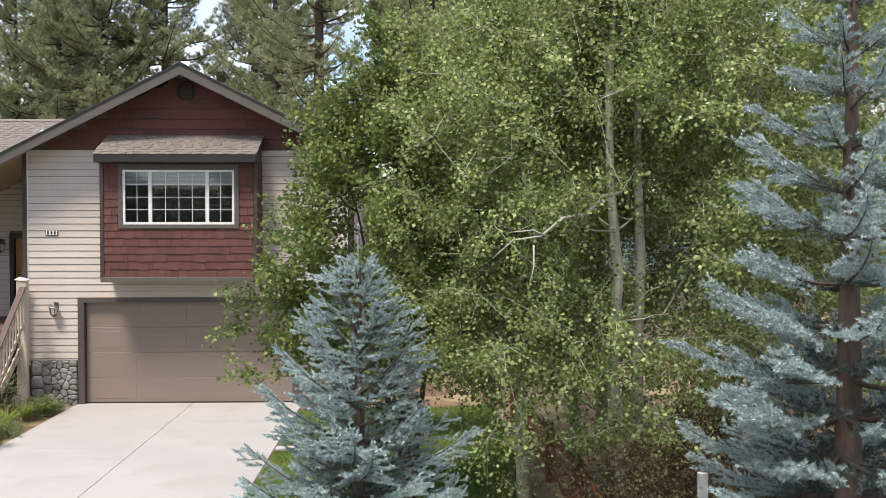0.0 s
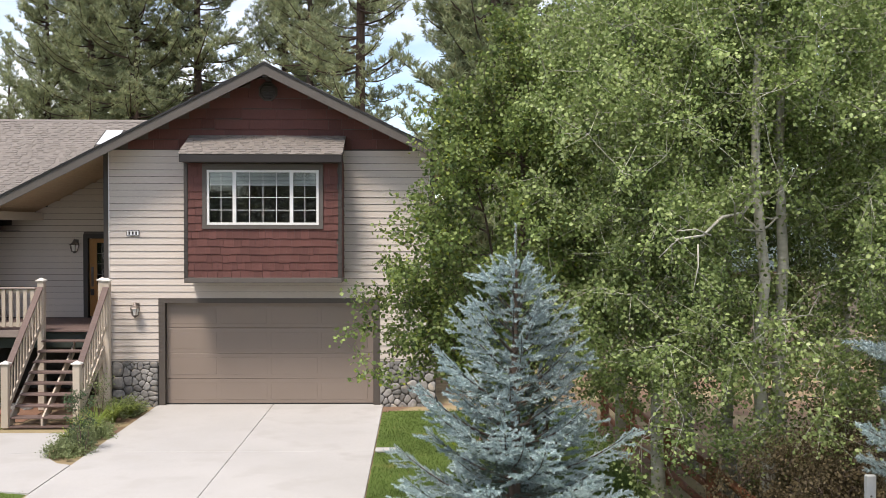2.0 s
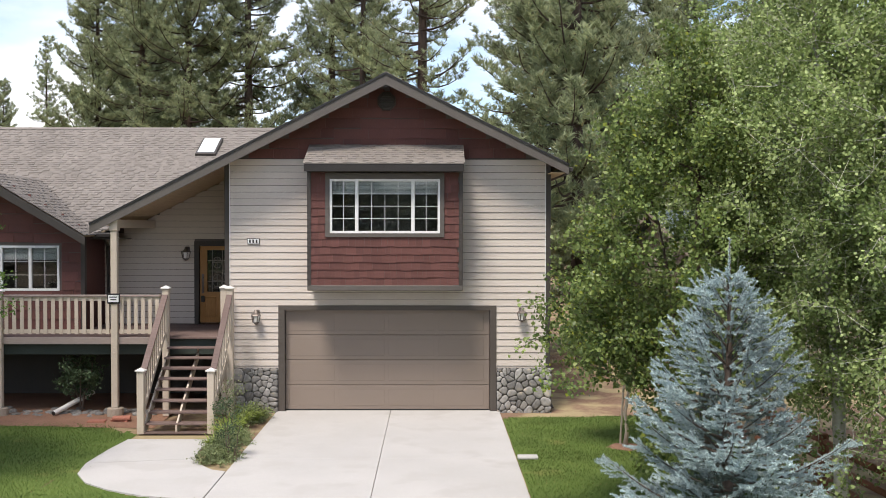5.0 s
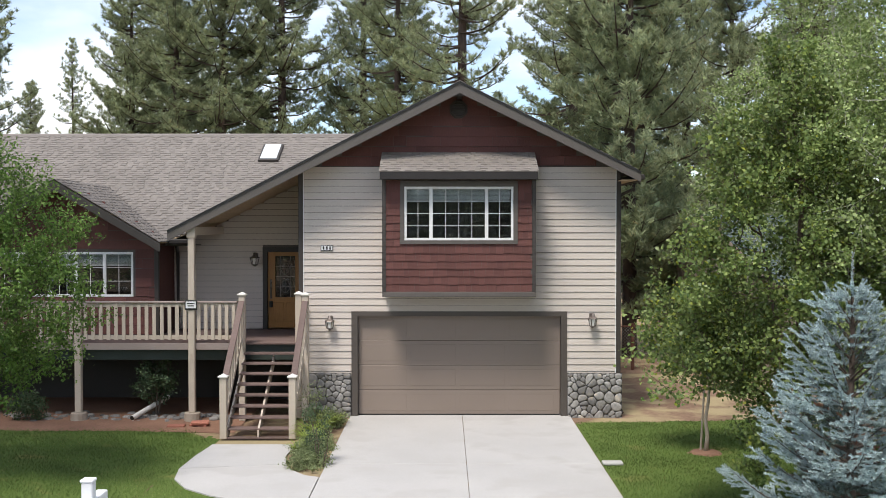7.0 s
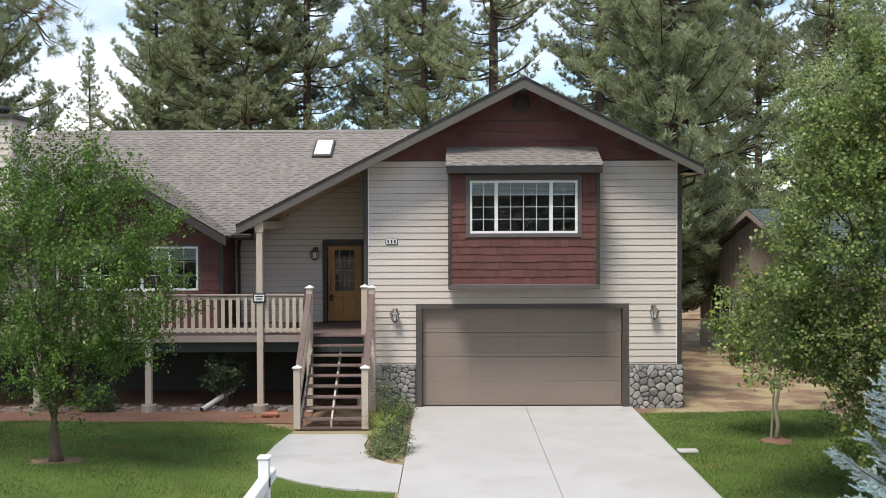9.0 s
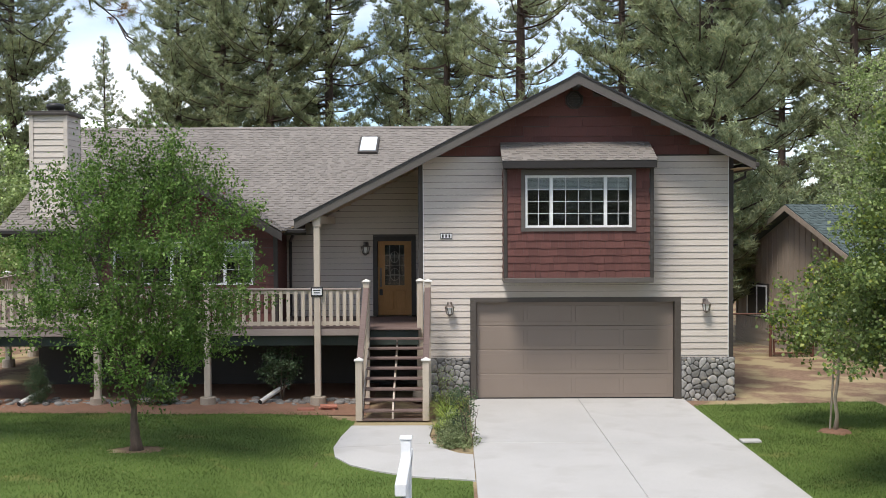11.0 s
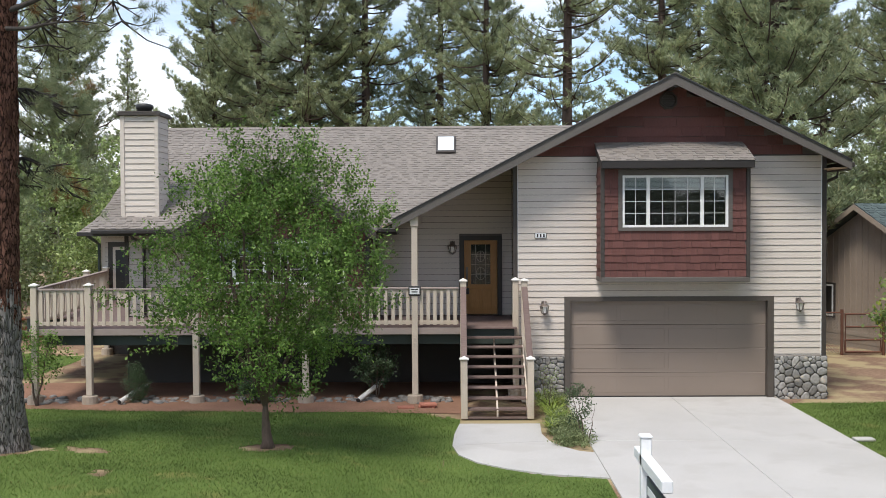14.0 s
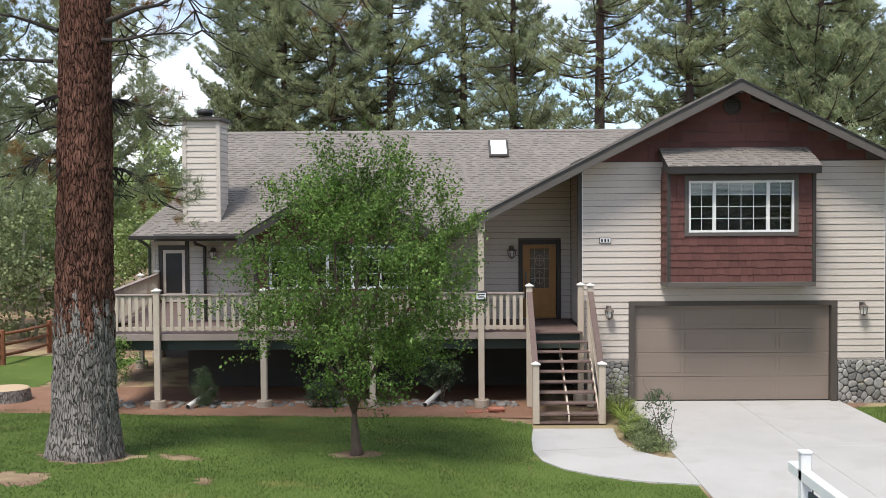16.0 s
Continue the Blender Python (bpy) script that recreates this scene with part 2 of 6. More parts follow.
LEAF_SHRUB = leafy("dark_shrub_leaves", (0.04, 0.075, 0.035), (0.12, 0.17, 0.085), 0.3, 0.5, 0.3, 0.3)
STRAP = leafy("daylily_leaves", (0.15, 0.225, 0.04), (0.36, 0.43, 0.11), 0.4, 0.5, 0.2, 0.3)
ROCK = material("grey_cobble", (0.11, 0.105, 0.1), (0.26, 0.245, 0.23), 0.8, 12, 3, 0.3, piece=0.35, island=0.3)



def bark(name, plate_a, plate_b, crack):
    """Long bark plates parted by dark fissures."""
    m = material(name, plate_a, plate_b, 0.9, 16, 2.5, 0.8, stretch=(1, 1, 0.5), spec=0.12)
    n, l = m.node_tree.nodes, m.node_tree.links
    co, mp, vo, ns = n.new("ShaderNodeTexCoord"), n.new("ShaderNodeMapping"), n.new("ShaderNodeTexVoronoi"), n.new("ShaderNodeTexNoise")
    mp.inputs["Scale"].default_value = (1, 1, 0.2)
    vo.feature = "DISTANCE_TO_EDGE"
    vo.inputs["Scale"].default_value = 24.0
    ns.inputs["Scale"].default_value = 9
    ns.inputs["Detail"].default_value = 6
    mixv = n.new("ShaderNodeMixRGB")
    mixv.inputs["Fac"].default_value = 0.06
    l.new(co.outputs["Object"], mixv.inputs["Color1"])
    l.new(co.outputs["Object"], ns.inputs["Vector"])
    l.new(ns.outputs["Color"], mixv.inputs["Color2"])
    l.new(mixv.outputs["Color"], mp.inputs["Vector"])
    l.new(mp.outputs["Vector"], vo.inputs["Vector"])
    r = n.new("ShaderNodeValToRGB")
    r.color_ramp.elements[0].position, r.color_ramp.elements[1].position = 0.0, 0.11
    l.new(vo.outputs["Distance"], r.inputs["Fac"])
    mix = n.new("ShaderNodeMixRGB")
    mix.inputs["Color1"].default_value = (*crack, 1)
    flakes, soften = n.new("ShaderNodeTexNoise"), n.new("ShaderNodeMath")
    flakes.inputs["Scale"].default_value, flakes.inputs["Detail"].default_value = 11, 8
    l.new(co.outputs["Object"], flakes.inputs["Vector"])
    fr = n.new("ShaderNodeMapRange")
    fr.inputs["From Min"].default_value, fr.inputs["From Max"].default_value = 0.5, 0.78
    l.new(flakes.outputs["Fac"], fr.inputs["Value"])
    soften.operation, soften.use_clamp = "ADD", True
    l.new(r.outputs["Color"], soften.inputs[0])
    l.new(fr.outputs["Result"], soften.inputs[1])
    p = n["Principled BSDF"]
    l.new(p.inputs["Base Color"].links[0].from_socket, mix.inputs["Color2"])
    l.new(soften.outputs[0], mix.inputs["Fac"])
    l.new(mix.outputs["Color"], p.inputs["Base Color"])
    b = n.new("ShaderNodeBump")
    b.inputs["Strength"].default_value, b.inputs["Distance"].default_value = 1.0, 0.04
    l.new(soften.outputs[0], b.inputs["Height"])
    l.new(p.inputs["Normal"].links[0].from_socket, b.inputs["Normal"])
    l.new(b.outputs["Normal"], p.inputs["Normal"])
    return m


BARK_UP = bark("pine_bark", (0.065, 0.03, 0.021), (0.25, 0.125, 0.09), (0.022, 0.012, 0.009))
BARK_LOW = bark("grey_pine_bark", (0.15, 0.135, 0.122), (0.34, 0.31, 0.285), (0.075, 0.065, 0.057))

GLASS = bpy.data.materials.new("window_glass")
GLASS.use_nodes = True
gp_ = GLASS.node_tree.nodes["Principled BSDF"]
gp_.inputs["Base Color"].default_value, gp_.inputs["Roughness"].default_value = (0.75, 0.8, 0.8, 1), 0.02
gp_.inputs["Transmission Weight"].default_value, gp_.inputs["IOR"].default_value = 1.0, 1.45
SKYGLASS = material("skylight_dome", (0.62, 0.66, 0.70), (0.68, 0.72, 0.75), 0.12, 10, 2, 0, spec=0.6)

# ---------------------------------------------------------------- mesh helpers


class Shape:
    """Points and faces of one mesh."""

    def __init__(self):
        self.v, self.f = [], []

    def add(self, pts, faces):
        k = len(self.v)
        self.v += [tuple(p) for p in pts]
        self.f += [tuple(i + k for i in f) for f in faces]
        return self

    def box(self, x0, y0, z0, x1, y1, z1, b=0.0):
        """A box; b: the width of its chamfered edges."""
        if b <= 0:
            pts = [(x, y, z) for x in (x0, x1) for y in (y0, y1) for z in (z0, z1)]
            return self.add(pts, [(0, 1, 3, 2), (4, 6, 7, 5), (0, 4, 5, 1), (2, 3, 7, 6), (0, 2, 6, 4), (1, 5, 7, 3)])
        lo, hi, pts, ids = (x0, y0, z0), (x1, y1, z1), [], {}
        for c in [(i, j, k) for i in (0, 1) for j in (0, 1) for k in (0, 1)]:
            for a in range(3):
                p = [(hi[m] if c[m] else lo[m]) if m == a else ((hi[m] - b) if c[m] else (lo[m] + b)) for m in range(3)]
                ids[c, a] = len(pts)
                pts.append(p)
        faces = []
        for a in range(3):
            u, w = (a + 1) % 3, (a + 2) % 3
            for s in (0, 1):
                loop = []
                for du, dw in ((0, 0), (1, 0), (1, 1), (0, 1)):
                    c = [0, 0, 0]
                    c[a], c[u], c[w] = s, du, dw
                    loop.append(ids[tuple(c), a])
                faces.append(loop if s else loop[::-1])
            for du in (0, 1):
                for dw in (0, 1):
                    c0, c1 = [0, 0, 0], [0, 0, 0]
                    c0[a], c0[u], c0[w] = 0, du, dw
                    c1[a], c1[u], c1[w] = 1, du, dw
                    faces.append([ids[tuple(c0), u], ids[tuple(c1), u], ids[tuple(c1), w], ids[tuple(c0), w]])
        for c in [(i, j, k) for i in (0, 1) for j in (0, 1) for k in (0, 1)]:
            faces.append([ids[c, 0], ids[c, 1], ids[c, 2]])
        return self.add(pts, faces)

    def beam(self, p0, p1, w, h, b=0.0, up=(0, 0, 1)):
        """A bar of w x h from p0 to p1."""
        p0, p1 = Vector(p0), Vector(p1)
        d = p1 - p0
        x = d.normalized()
        side = Vector(up).cross(x).normalized()
        top = x.cross(side)
        m = Matrix((x, side, top)).transposed().to_4x4()
        m.translation = p0
        s = Shape().box(0, -w / 2, -h / 2, d.length, w / 2, h / 2, b)
        return self.add([m @ Vector(p) for p in s.v], s.f)

    def tube(self, path, radii, n=8, closed=True):
        """A round bar along a line of points."""
        path = [Vector(p) for p in path]
        rings, pts, faces = len(path), [], []
        for i, p in enumerate(path):
            d = (path[min(i + 1, rings - 1)] - path[max(i - 1, 0)]).normalized()
            a = d.cross(Vector((0, 0, 1)) if abs(d.z) < 0.95 else Vector((1, 0, 0))).normalized()
            c = d.cross(a)
            r = radii[i] if isinstance(radii, (list, tuple)) else radii
            pts += [p + (a * math.cos(2 * math.pi * k / n) + c * math.sin(2 * math.pi * k / n)) * r for k in range(n)]
        for i in range(rings - 1):
            for k in range(n):
                faces.append((i * n + k, i * n + (k + 1) % n, (i + 1) * n + (k + 1) % n, (i + 1) * n + k))
        if closed:
            faces += [tuple(range(n))[::-1], tuple((rings - 1) * n + k for k in range(n))]
        return self.add(pts, faces)

    def slab(self, outline, thick):
        """A plate: a flat outline of 3D points, thick along the given vector."""
        n, t = len(outline), Vector(thick)
        pts = [Vector(p) for p in outline] + [Vector(p) + t for p in outline]
        return self.add(pts, [tuple(range(n))[::-1], tuple(range(n, 2 * n))] + [(i, (i + 1) % n, n + (i + 1) % n, n + i) for i in range(n)])

    def lathe(self, x, y, profile, n=12):
        """A turned body of (radius, z) rings about an upright axis."""
        pts = [(x + r * math.cos(2 * math.pi * k / n), y + r * math.sin(2 * math.pi * k / n), z) for r, z in profile for k in range(n)]
        faces = [(i * n + k, i * n + (k + 1) % n, (i + 1) * n + (k + 1) % n, (i + 1) * n + k) for i in range(len(profile) - 1) for k in range(n)]
        return self.add(pts, faces + [tuple(range(n))[::-1], tuple((len(profile) - 1) * n + k for k in range(n))])

    def ring(self, x0, x1, z0, z1, hx0, hx1, hz0, hz1, y0, y1):
        """An upright plate with an opening, as one joined body."""
        o, h = [(x0, z0), (x1, z0), (x1, z1), (x0, z1)], [(hx0, hz0), (hx1, hz0), (hx1, hz1), (hx0, hz1)]
        pts = [(x, y, z) for y in (y0, y1) for x, z in o + h]
        f = []
        for i in range(4):
            j = (i + 1) % 4
            f += [(i, j, 4 + j, 4 + i), (8 + i, 12 + i, 12 + j, 8 + j), (i, 8 + i, 8 + j, j), (4 + i, 4 + j, 12 + j, 12 + i)]
        return self.add(pts, f)

    def arch(self, x0, x1, z0, z1, hx0, hx1, hz1, y0, y1):
        """An upright plate with an opening that reaches its foot."""
        return self.slab([(x0, y0, z0), (hx0, y0, z0), (hx0, y0, hz1), (hx1, y0, hz1), (hx1, y0, z0), (x1, y0, z0), (x1, y0, z1), (x0, y0, z1)], (0, y1 - y0, 0))

    def mesh(self, name, mat, smooth=False):
        me = bpy.data.meshes.new(name)
        me.from_pydata(self.v, [], self.f)
        me.materials.append(mat)
        bm = bmesh.new()
        bm.from_mesh(me)
        bmesh.ops.recalc_face_normals(bm, faces=bm.faces)
        bm.to_mesh(me)
        bm.free()
        if smooth:
            me.polygons.foreach_set("use_smooth", [True] * len(me.polygons))
        return me


def thing(name, at, label, category, group="", kind=""):
    e = new(name)
    e.location = at
    e.empty_display_size = 0.2
    return tagged(e, label, category, group, kind)


def under(ob, parent):
    """Hang ob, built in world places, under a thing or part."""
    ob.parent = parent
    p, m = parent, Matrix.Identity(4)
    while p:
        m = p.matrix_basis @ m if p.parent is None else p.matrix_parent_inverse @ p.matrix_basis @ m
        p = p.parent
    ob.matrix_parent_inverse = m.inverted()
    return ob


def part(name, shape, mat, parent, label="", smooth=False):
    ob = new(name, shape.mesh(name, mat, smooth) if isinstance(shape, Shape) else shape)
    under(ob, parent)
    return tagged(ob, label)


def piece(name, me, parent, m):
    """One of many alike pieces on a shared mesh, at the pose m."""
    ob = new(name, me)
    under(ob, parent)
    ob.matrix_basis = m
    return ob


def cloud(name, verts, tris, mat):
    """A mesh from arrays of points and triangles."""
    verts, tris = np.asarray(verts, dtype=np.float32), np.asarray(tris, dtype=np.int32)
    me = bpy.data.meshes.new(name)
    me.vertices.add(len(verts))
    me.vertices.foreach_set("co", verts.ravel())
    me.loops.add(tris.size)
    me.loops.foreach_set("vertex_index", tris.ravel())
    me.polygons.add(len(tris))
    me.polygons.foreach_set("loop_start", np.arange(0, tris.size, tris.shape[1], dtype=np.int32))
    me.update(calc_edges=True)
    me.materials.append(mat)
    return me


def ground_z(x, y):
    """The lie of the land: the lawn before the deck climbs towards the street."""
    a = min(1, max(0, (-5.2 - x) / 3.5))
    a = a * a * (3 - 2 * a)
    z = 0.062 * max(0, min(9.5, -y - 1.2)) * a
    b = min(1, max(0, (-11.5 - x) / 3.0))
    z += 0.16 * b * min(1, max(0, (-y - 2) / 5))
    c = min(1, max(0, (y + 17.0) / 2.6))
    z *= c * c * (3 - 2 * c)
    far = math.hypot(x, y - 5)
    if far > 22:
        z += 0.25 * noise.noise((x * 0.03, y * 0.03, 0)) * min(1, (far - 22) / 20)
    return z + 0.03 * noise.noise((x * 0.5, y * 0.5, 3)) * (0 if -5.6 < x < 2.9 and y < 0.1 else 1)


# ---------------------------------------------------------------- ground
def sheet(name, xs, ys, mat, lift, keep=None):
    s, idx = Shape(), {}
    for j, y in enumerate(ys):
        for i, x in enumerate(xs):
            idx[i, j] = len(s.v)
            s.v.append((x, y, ground_z(x, y) + lift))
    for j in range(len(ys) - 1):
        for i in range(len(xs) - 1):
            cx, cy = (xs[i] + xs[i + 1]) / 2, (ys[j] + ys[j + 1]) / 2
            if keep is None or keep(cx, cy):
                s.f.append((idx[i, j], idx[i + 1, j], idx[i + 1, j + 1], idx[i, j + 1]))
    used = sorted({i for f in s.f for i in f})
    back = {k: n for n, k in enumerate(used)}
    s.v, s.f = [s.v[k] for k in used], [tuple(back[i] for i in f) for f in s.f]
    return new(name, s.mesh(name, mat, True))


def span(a, b, step):
    n = max(1, round((b - a) / step))
    return [a + (b - a) * i / n for i in range(n + 1)]


gx = [-2500, -900, -400, -200, -120, -80, -55] + span(-40, 40, 1.0) + [55, 80, 120, 200, 400, 900, 2500]
gy = [-2500, -900, -400, -200, -120, -70] + span(-44, 60, 1.0) + [75, 100, 150, 220, 400, 900, 2500]
tagged(sheet("ground", gx, gy, SOIL, -0.07), "dry brown soil with needle litter and straw grass", "ground", kind="structure")


tagged(sheet("yard_soil", span(-34, 9.0, 0.3), span(-17.4, 14, 0.3), SOIL, -0.012), "bare brown soil and dry straw round the house", "soil", kind="structure")


def left_lawn(x, y):
    wob = 0.16 * noise.noise((x * 0.9, y * 0.9, 7))
    top = -1.6 + wob + (0.9 * min(1, max(0, (-11 - x) / 6)))
    if x > -6.6:
        top = min(top, -1.35 - (x + 6.6) * 1.2)
    if not (-34 < x and -17.0 < y < top):
        return False
    if x > -5.42:
        lim = -8.1 + (-2.7 - x) * 0.06 + max(0, (-3.6 - x)) ** 1.6 * 0.62
        return x < -2.72 and y < lim
    if math.hypot(x + 8.8, (y + 7.2) * 1.3) < 0.5 + wob * 0.6 or math.hypot(x + 13.5, y + 8) < 0.82 + 0.25 * noise.noise((x * 2.5, y * 2.5, 6)):
        return False
    rough = 0.3 * noise.noise((x * 2.3, y * 2.3, 2)) + 0.12 * noise.noise((x * 7, y * 7, 4))
    for px, py, r in ((-14.0, -10.2, 0.55), (-11.9, -7.7, 0.26), (-11.0, -9.8, 0.16), (-12.6, -7.9, 0.24)):
        if math.hypot((x - px) * 0.7, y - py) < r + rough:
            return False
    return True


def right_lawn(x, y):
    wob = 0.2 * noise.noise((x * 0.8, y * 0.8, 9))
    top = -0.75 + wob + max(0, x - 4.2) * 0.12
    return 2.72 < x < 7.3 and -17.0 < y < min(top, 1.0) and math.hypot(x - 5.0, y + 4.0) > 0.3 + wob * 0.4


tagged(sheet("lawn", span(-34, -2.72, 0.11), span(-17, 0.2, 0.11), TURF, -0.003, lambda x, y: left_lawn(x, y) or (x > -5.6 and left_lawn(x - 0.12, y - 0.12))), "green mown lawn with worn brown patches", "lawn", "lawns", "structure")


def back_lawn(x, y):
    edge = 1.1 * noise.noise((x * 0.35, y * 0.35, 11)) + 0.45 * noise.noise((x * 1.3, y * 1.3, 12)) + 0.2 * noise.noise((x * 4, y * 4, 13))
    return math.hypot((x + 20.2) / 1.35, (y - 6.0) / 1.25) < 2.9 + edge and not (x > -17.6 and y > 2.6)


tagged(sheet("lawn", span(-26, -15, 0.14), span(1, 11, 0.14), TURF, -0.003, back_lawn), "thin patchy green grass beyond the deck", "lawn", "lawns", "structure")
tagged(sheet("lawn", span(2.72, 7.3, 0.16), span(-17, 0.4, 0.16), TURF, -0.003, right_lawn), "green mown lawn beside the driveway", "lawn", "lawns", "structure")


def blades(name, xr, yr, count, keep, seed):
    rng = np.random.default_rng(seed)
    pts = []
    for x, y in zip(rng.uniform(*xr, count), rng.uniform(*yr, count)):
        if keep(x + rng.normal(0, 0.1), y + rng.normal(0, 0.1)):
            pts.append((x, y, ground_z(x, y) - 0.006))
    p = np.array(pts)
    k = len(p)
    ang, h = rng.uniform(0, 6.283, k), rng.uniform(0.02, 0.05, k)
    lean = rng.normal(0, 0.022, (k, 2))
    side = np.stack([np.cos(ang), np.sin(ang), np.zeros(k)], 1) * rng.uniform(0.005, 0.009, k)[:, None]
    tip = p + np.concatenate([lean, h[:, None]], 1)
    v = np.stack([p - side, p + side, tip], 1).reshape(-1, 3)
    return new(name, cloud(name, v, np.arange(3 * k).reshape(-1, 3), BLADE))


tagged(blades("grass", (-19, -2.72), (-12.5, 0.2), 165000, left_lawn, 5), "short green lawn grass blades", "grass", kind="stuff")
tagged(blades("grass", (2.72, 7.3), (-12.5, 0.4), 60000, right_lawn, 6), "short green lawn grass blades", "grass", kind="stuff")

mulch_strip = Shape()
for i in range(60):
    x0, x1 = -19 + i * 0.232, -19 + (i + 1) * 0.232
    y0, y1 = (-2.0 + 0.9 * min(1, max(0, (-11 - x) / 6)) for x in (x0, x1))
    mulch_strip.add([(x0, y0, ground_z(x0, y0) + 0.004), (x1, y1, ground_z(x1, y1) + 0.004), (x1, 2.6, 0.03), (x0, 2.6, 0.03)], [(0, 1, 2, 3)])
tagged(new("planting_bed", mulch_strip.mesh("planting_bed", MULCH)), "reddish brown bark mulch along the deck", "mulch", kind="structure")

# added ring of far woods; unseen behind the camera, it darkens window reflections
ring, prev = Shape(), None
for i in range(361):
    a = 2 * math.pi * i / 360
    r = 118 + 14 * noise.noise((math.cos(a) * 3, math.sin(a) * 3, 1))
    h = 10 + 5 * noise.noise((math.cos(a) * 9, math.sin(a) * 9, 4)) + 3 * noise.noise((math.cos(a) * 40, math.sin(a) * 40, 2))
    x, y = r * math.cos(a), r * math.sin(a)
    k = len(ring.v)
    ring.v += [(x, y, -2), (x * 1.01, y * 1.01, h * 0.6), (x * 1.05, y * 1.05, h), (x * 1.2, y * 1.2, -2)]
    if i:
        ring.f += [(k - 4 + j, k + j, k + j + 1, k - 3 + j) for j in range(3)]
FAR_WOOD = material("far_woods", (0.03, 0.045, 0.026), (0.075, 0.1, 0.055), 0.95, 0.9, 0.15, 0.6, spec=0.1)
tagged(new("backdrop", ring.mesh("backdrop", FAR_WOOD)), "far dark green pine woods round the place", "woods", kind="structure")

# driveway in panels with open joints, the curved walk, the road behind
drive = thing("driveway", (0, -8, 0), "pale grey concrete driveway with joints and faint stains", "driveway", kind="structure")
for xa, xb in ((-2.66, 0.073), (0.081, 2.7)):
    for ya, yb in ((-5.08, 0.1), (-11.0, -5.087), (-17.6, -11.007)):
        part("slab", Shape().box(xa, ya, -0.12, xb, yb, 0.02, 0.008), CONCRETE, drive)
path_walk = thing("walkway", (-4.3, -5, 0), "pale concrete walk curving from the stairs to the drive", "walkway", kind="structure")
outer = [(-5.27, -3.3), (-5.38, -4.4), (-5.42, -5.5), (-5.3, -6.3), (-4.95, -6.95), (-4.4, -7.45), (-3.7, -7.85), (-2.675, -8.12)]
inner = [(-2.675, -6.15), (-2.95, -6.02), (-3.25, -5.6), (-3.45, -5.1), (-3.55, -4.4), (-3.5, -3.3)]
part("slab", Shape().slab([(x, y, -0.1) for x, y in outer[:3] + inner[3:]], (0, 0, 0.122)), CONCRETE, path_walk)
part("slab", Shape().slab([(x, y, -0.1) for x, y in [(-5.42, -5.512)] + outer[3:] + inner[:3] + [(-3.45, -5.112)]], (0, 0, 0.122)), CONCRETE, path_walk)
road = Shape().box(-120, -30, -0.1, 120, -17.62, 0.0)
tagged(new("road", road.mesh("road", ASPHALT)), "grey asphalt street before the house", "road", kind="structure")
chip = thing("utility_cover", (2.95, -5.0, 0), "small pale concrete cover set at the drive's edge", "cover")
part("lid", Shape().box(2.73, -5.15, 0.0, 3.12, -4.9, 0.05, 0.01), CONCRETE, chip)

# ---------------------------------------------------------------- house
house = thing("house", (-5, 4, 0), "two-storey house with beige lap siding, red shingle gable and grey roof", "house")
BOARD_H = 0.1605


def lap_mesh(length):
    """One lap board: thick at the foot, thin at the head, along x from 0."""
    s = Shape()
    # stops short of a full row, so the backing draws the shadow line
    h = BOARD_H - 0.009
    s.add([(0, 0, 0), (length, 0, 0), (length, -0.021, 0.0), (0, -0.021, 0.0), (0, -0.004, h), (length, -0.004, h), (length, 0, h), (0, 0, h)],
          [(0, 1, 2, 3), (3, 2, 5, 4), (4, 5, 6, 7), (0, 7, 6, 1), (0, 3, 4, 7), (1, 6, 5, 2)])
    return s.mesh("siding_board", SIDING)


LAPS = {}


def lap_wall(parent, x0, x1, y, z0, z1, holes=(), cut=None, turn=None):
    """Rows of lap boards on a wall facing the street, kept out of holes (xa, xb, za, zb); cut(z) gives the ends under a sloping roof."""
    rows = max(1, round((z1 - z0) / BOARD_H))
    for r in range(rows):
        z = z0 + r * BOARD_H
        a, b = cut(z) if cut else (x0, x1)
        if b - a < 0.1:
            continue
        runs = [(a, b)]
        for xa, xb, za, zb in holes:
            if z + 0.6 * BOARD_H > za and z + 0.4 * BOARD_H < zb:
                runs = [q for p, e in runs for q in ((p, min(e, xa)), (max(p, xb), e)) if q[1] - q[0] > 0.03]
        for p, e in runs:
            key = round(e - p, 2)
            if key not in LAPS:
                LAPS[key] = lap_mesh(e - p)
            m = Matrix.Translation((p, y, z)) if turn is None else turn @ Matrix.Translation((p, 0, z))
            piece("siding_board", LAPS[key], parent, m)


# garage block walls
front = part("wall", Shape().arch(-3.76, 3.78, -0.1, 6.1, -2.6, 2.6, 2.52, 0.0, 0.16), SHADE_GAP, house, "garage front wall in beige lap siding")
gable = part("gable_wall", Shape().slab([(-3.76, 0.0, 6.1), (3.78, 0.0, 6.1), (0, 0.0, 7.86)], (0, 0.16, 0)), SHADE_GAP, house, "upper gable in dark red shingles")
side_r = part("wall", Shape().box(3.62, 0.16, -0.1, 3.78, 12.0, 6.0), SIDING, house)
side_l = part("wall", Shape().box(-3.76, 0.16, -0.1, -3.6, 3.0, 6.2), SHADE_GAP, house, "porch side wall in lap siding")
back = part("wall", Shape().box(-15, 12.0, -0.1, 3.78, 12.2, 4.4), SIDING, house)
lap_wall(front, -3.78, 3.8, 0.0, 0.9575, 6.06, holes=[(-1.75, 1.73, 3.05, 6.2), (-2.62, 2.62, 0, 2.57)])
turn_side = Matrix.Translation((-3.76, 2.72, 0)) @ Matrix.Rotation(radians(-90), 4, "Z")
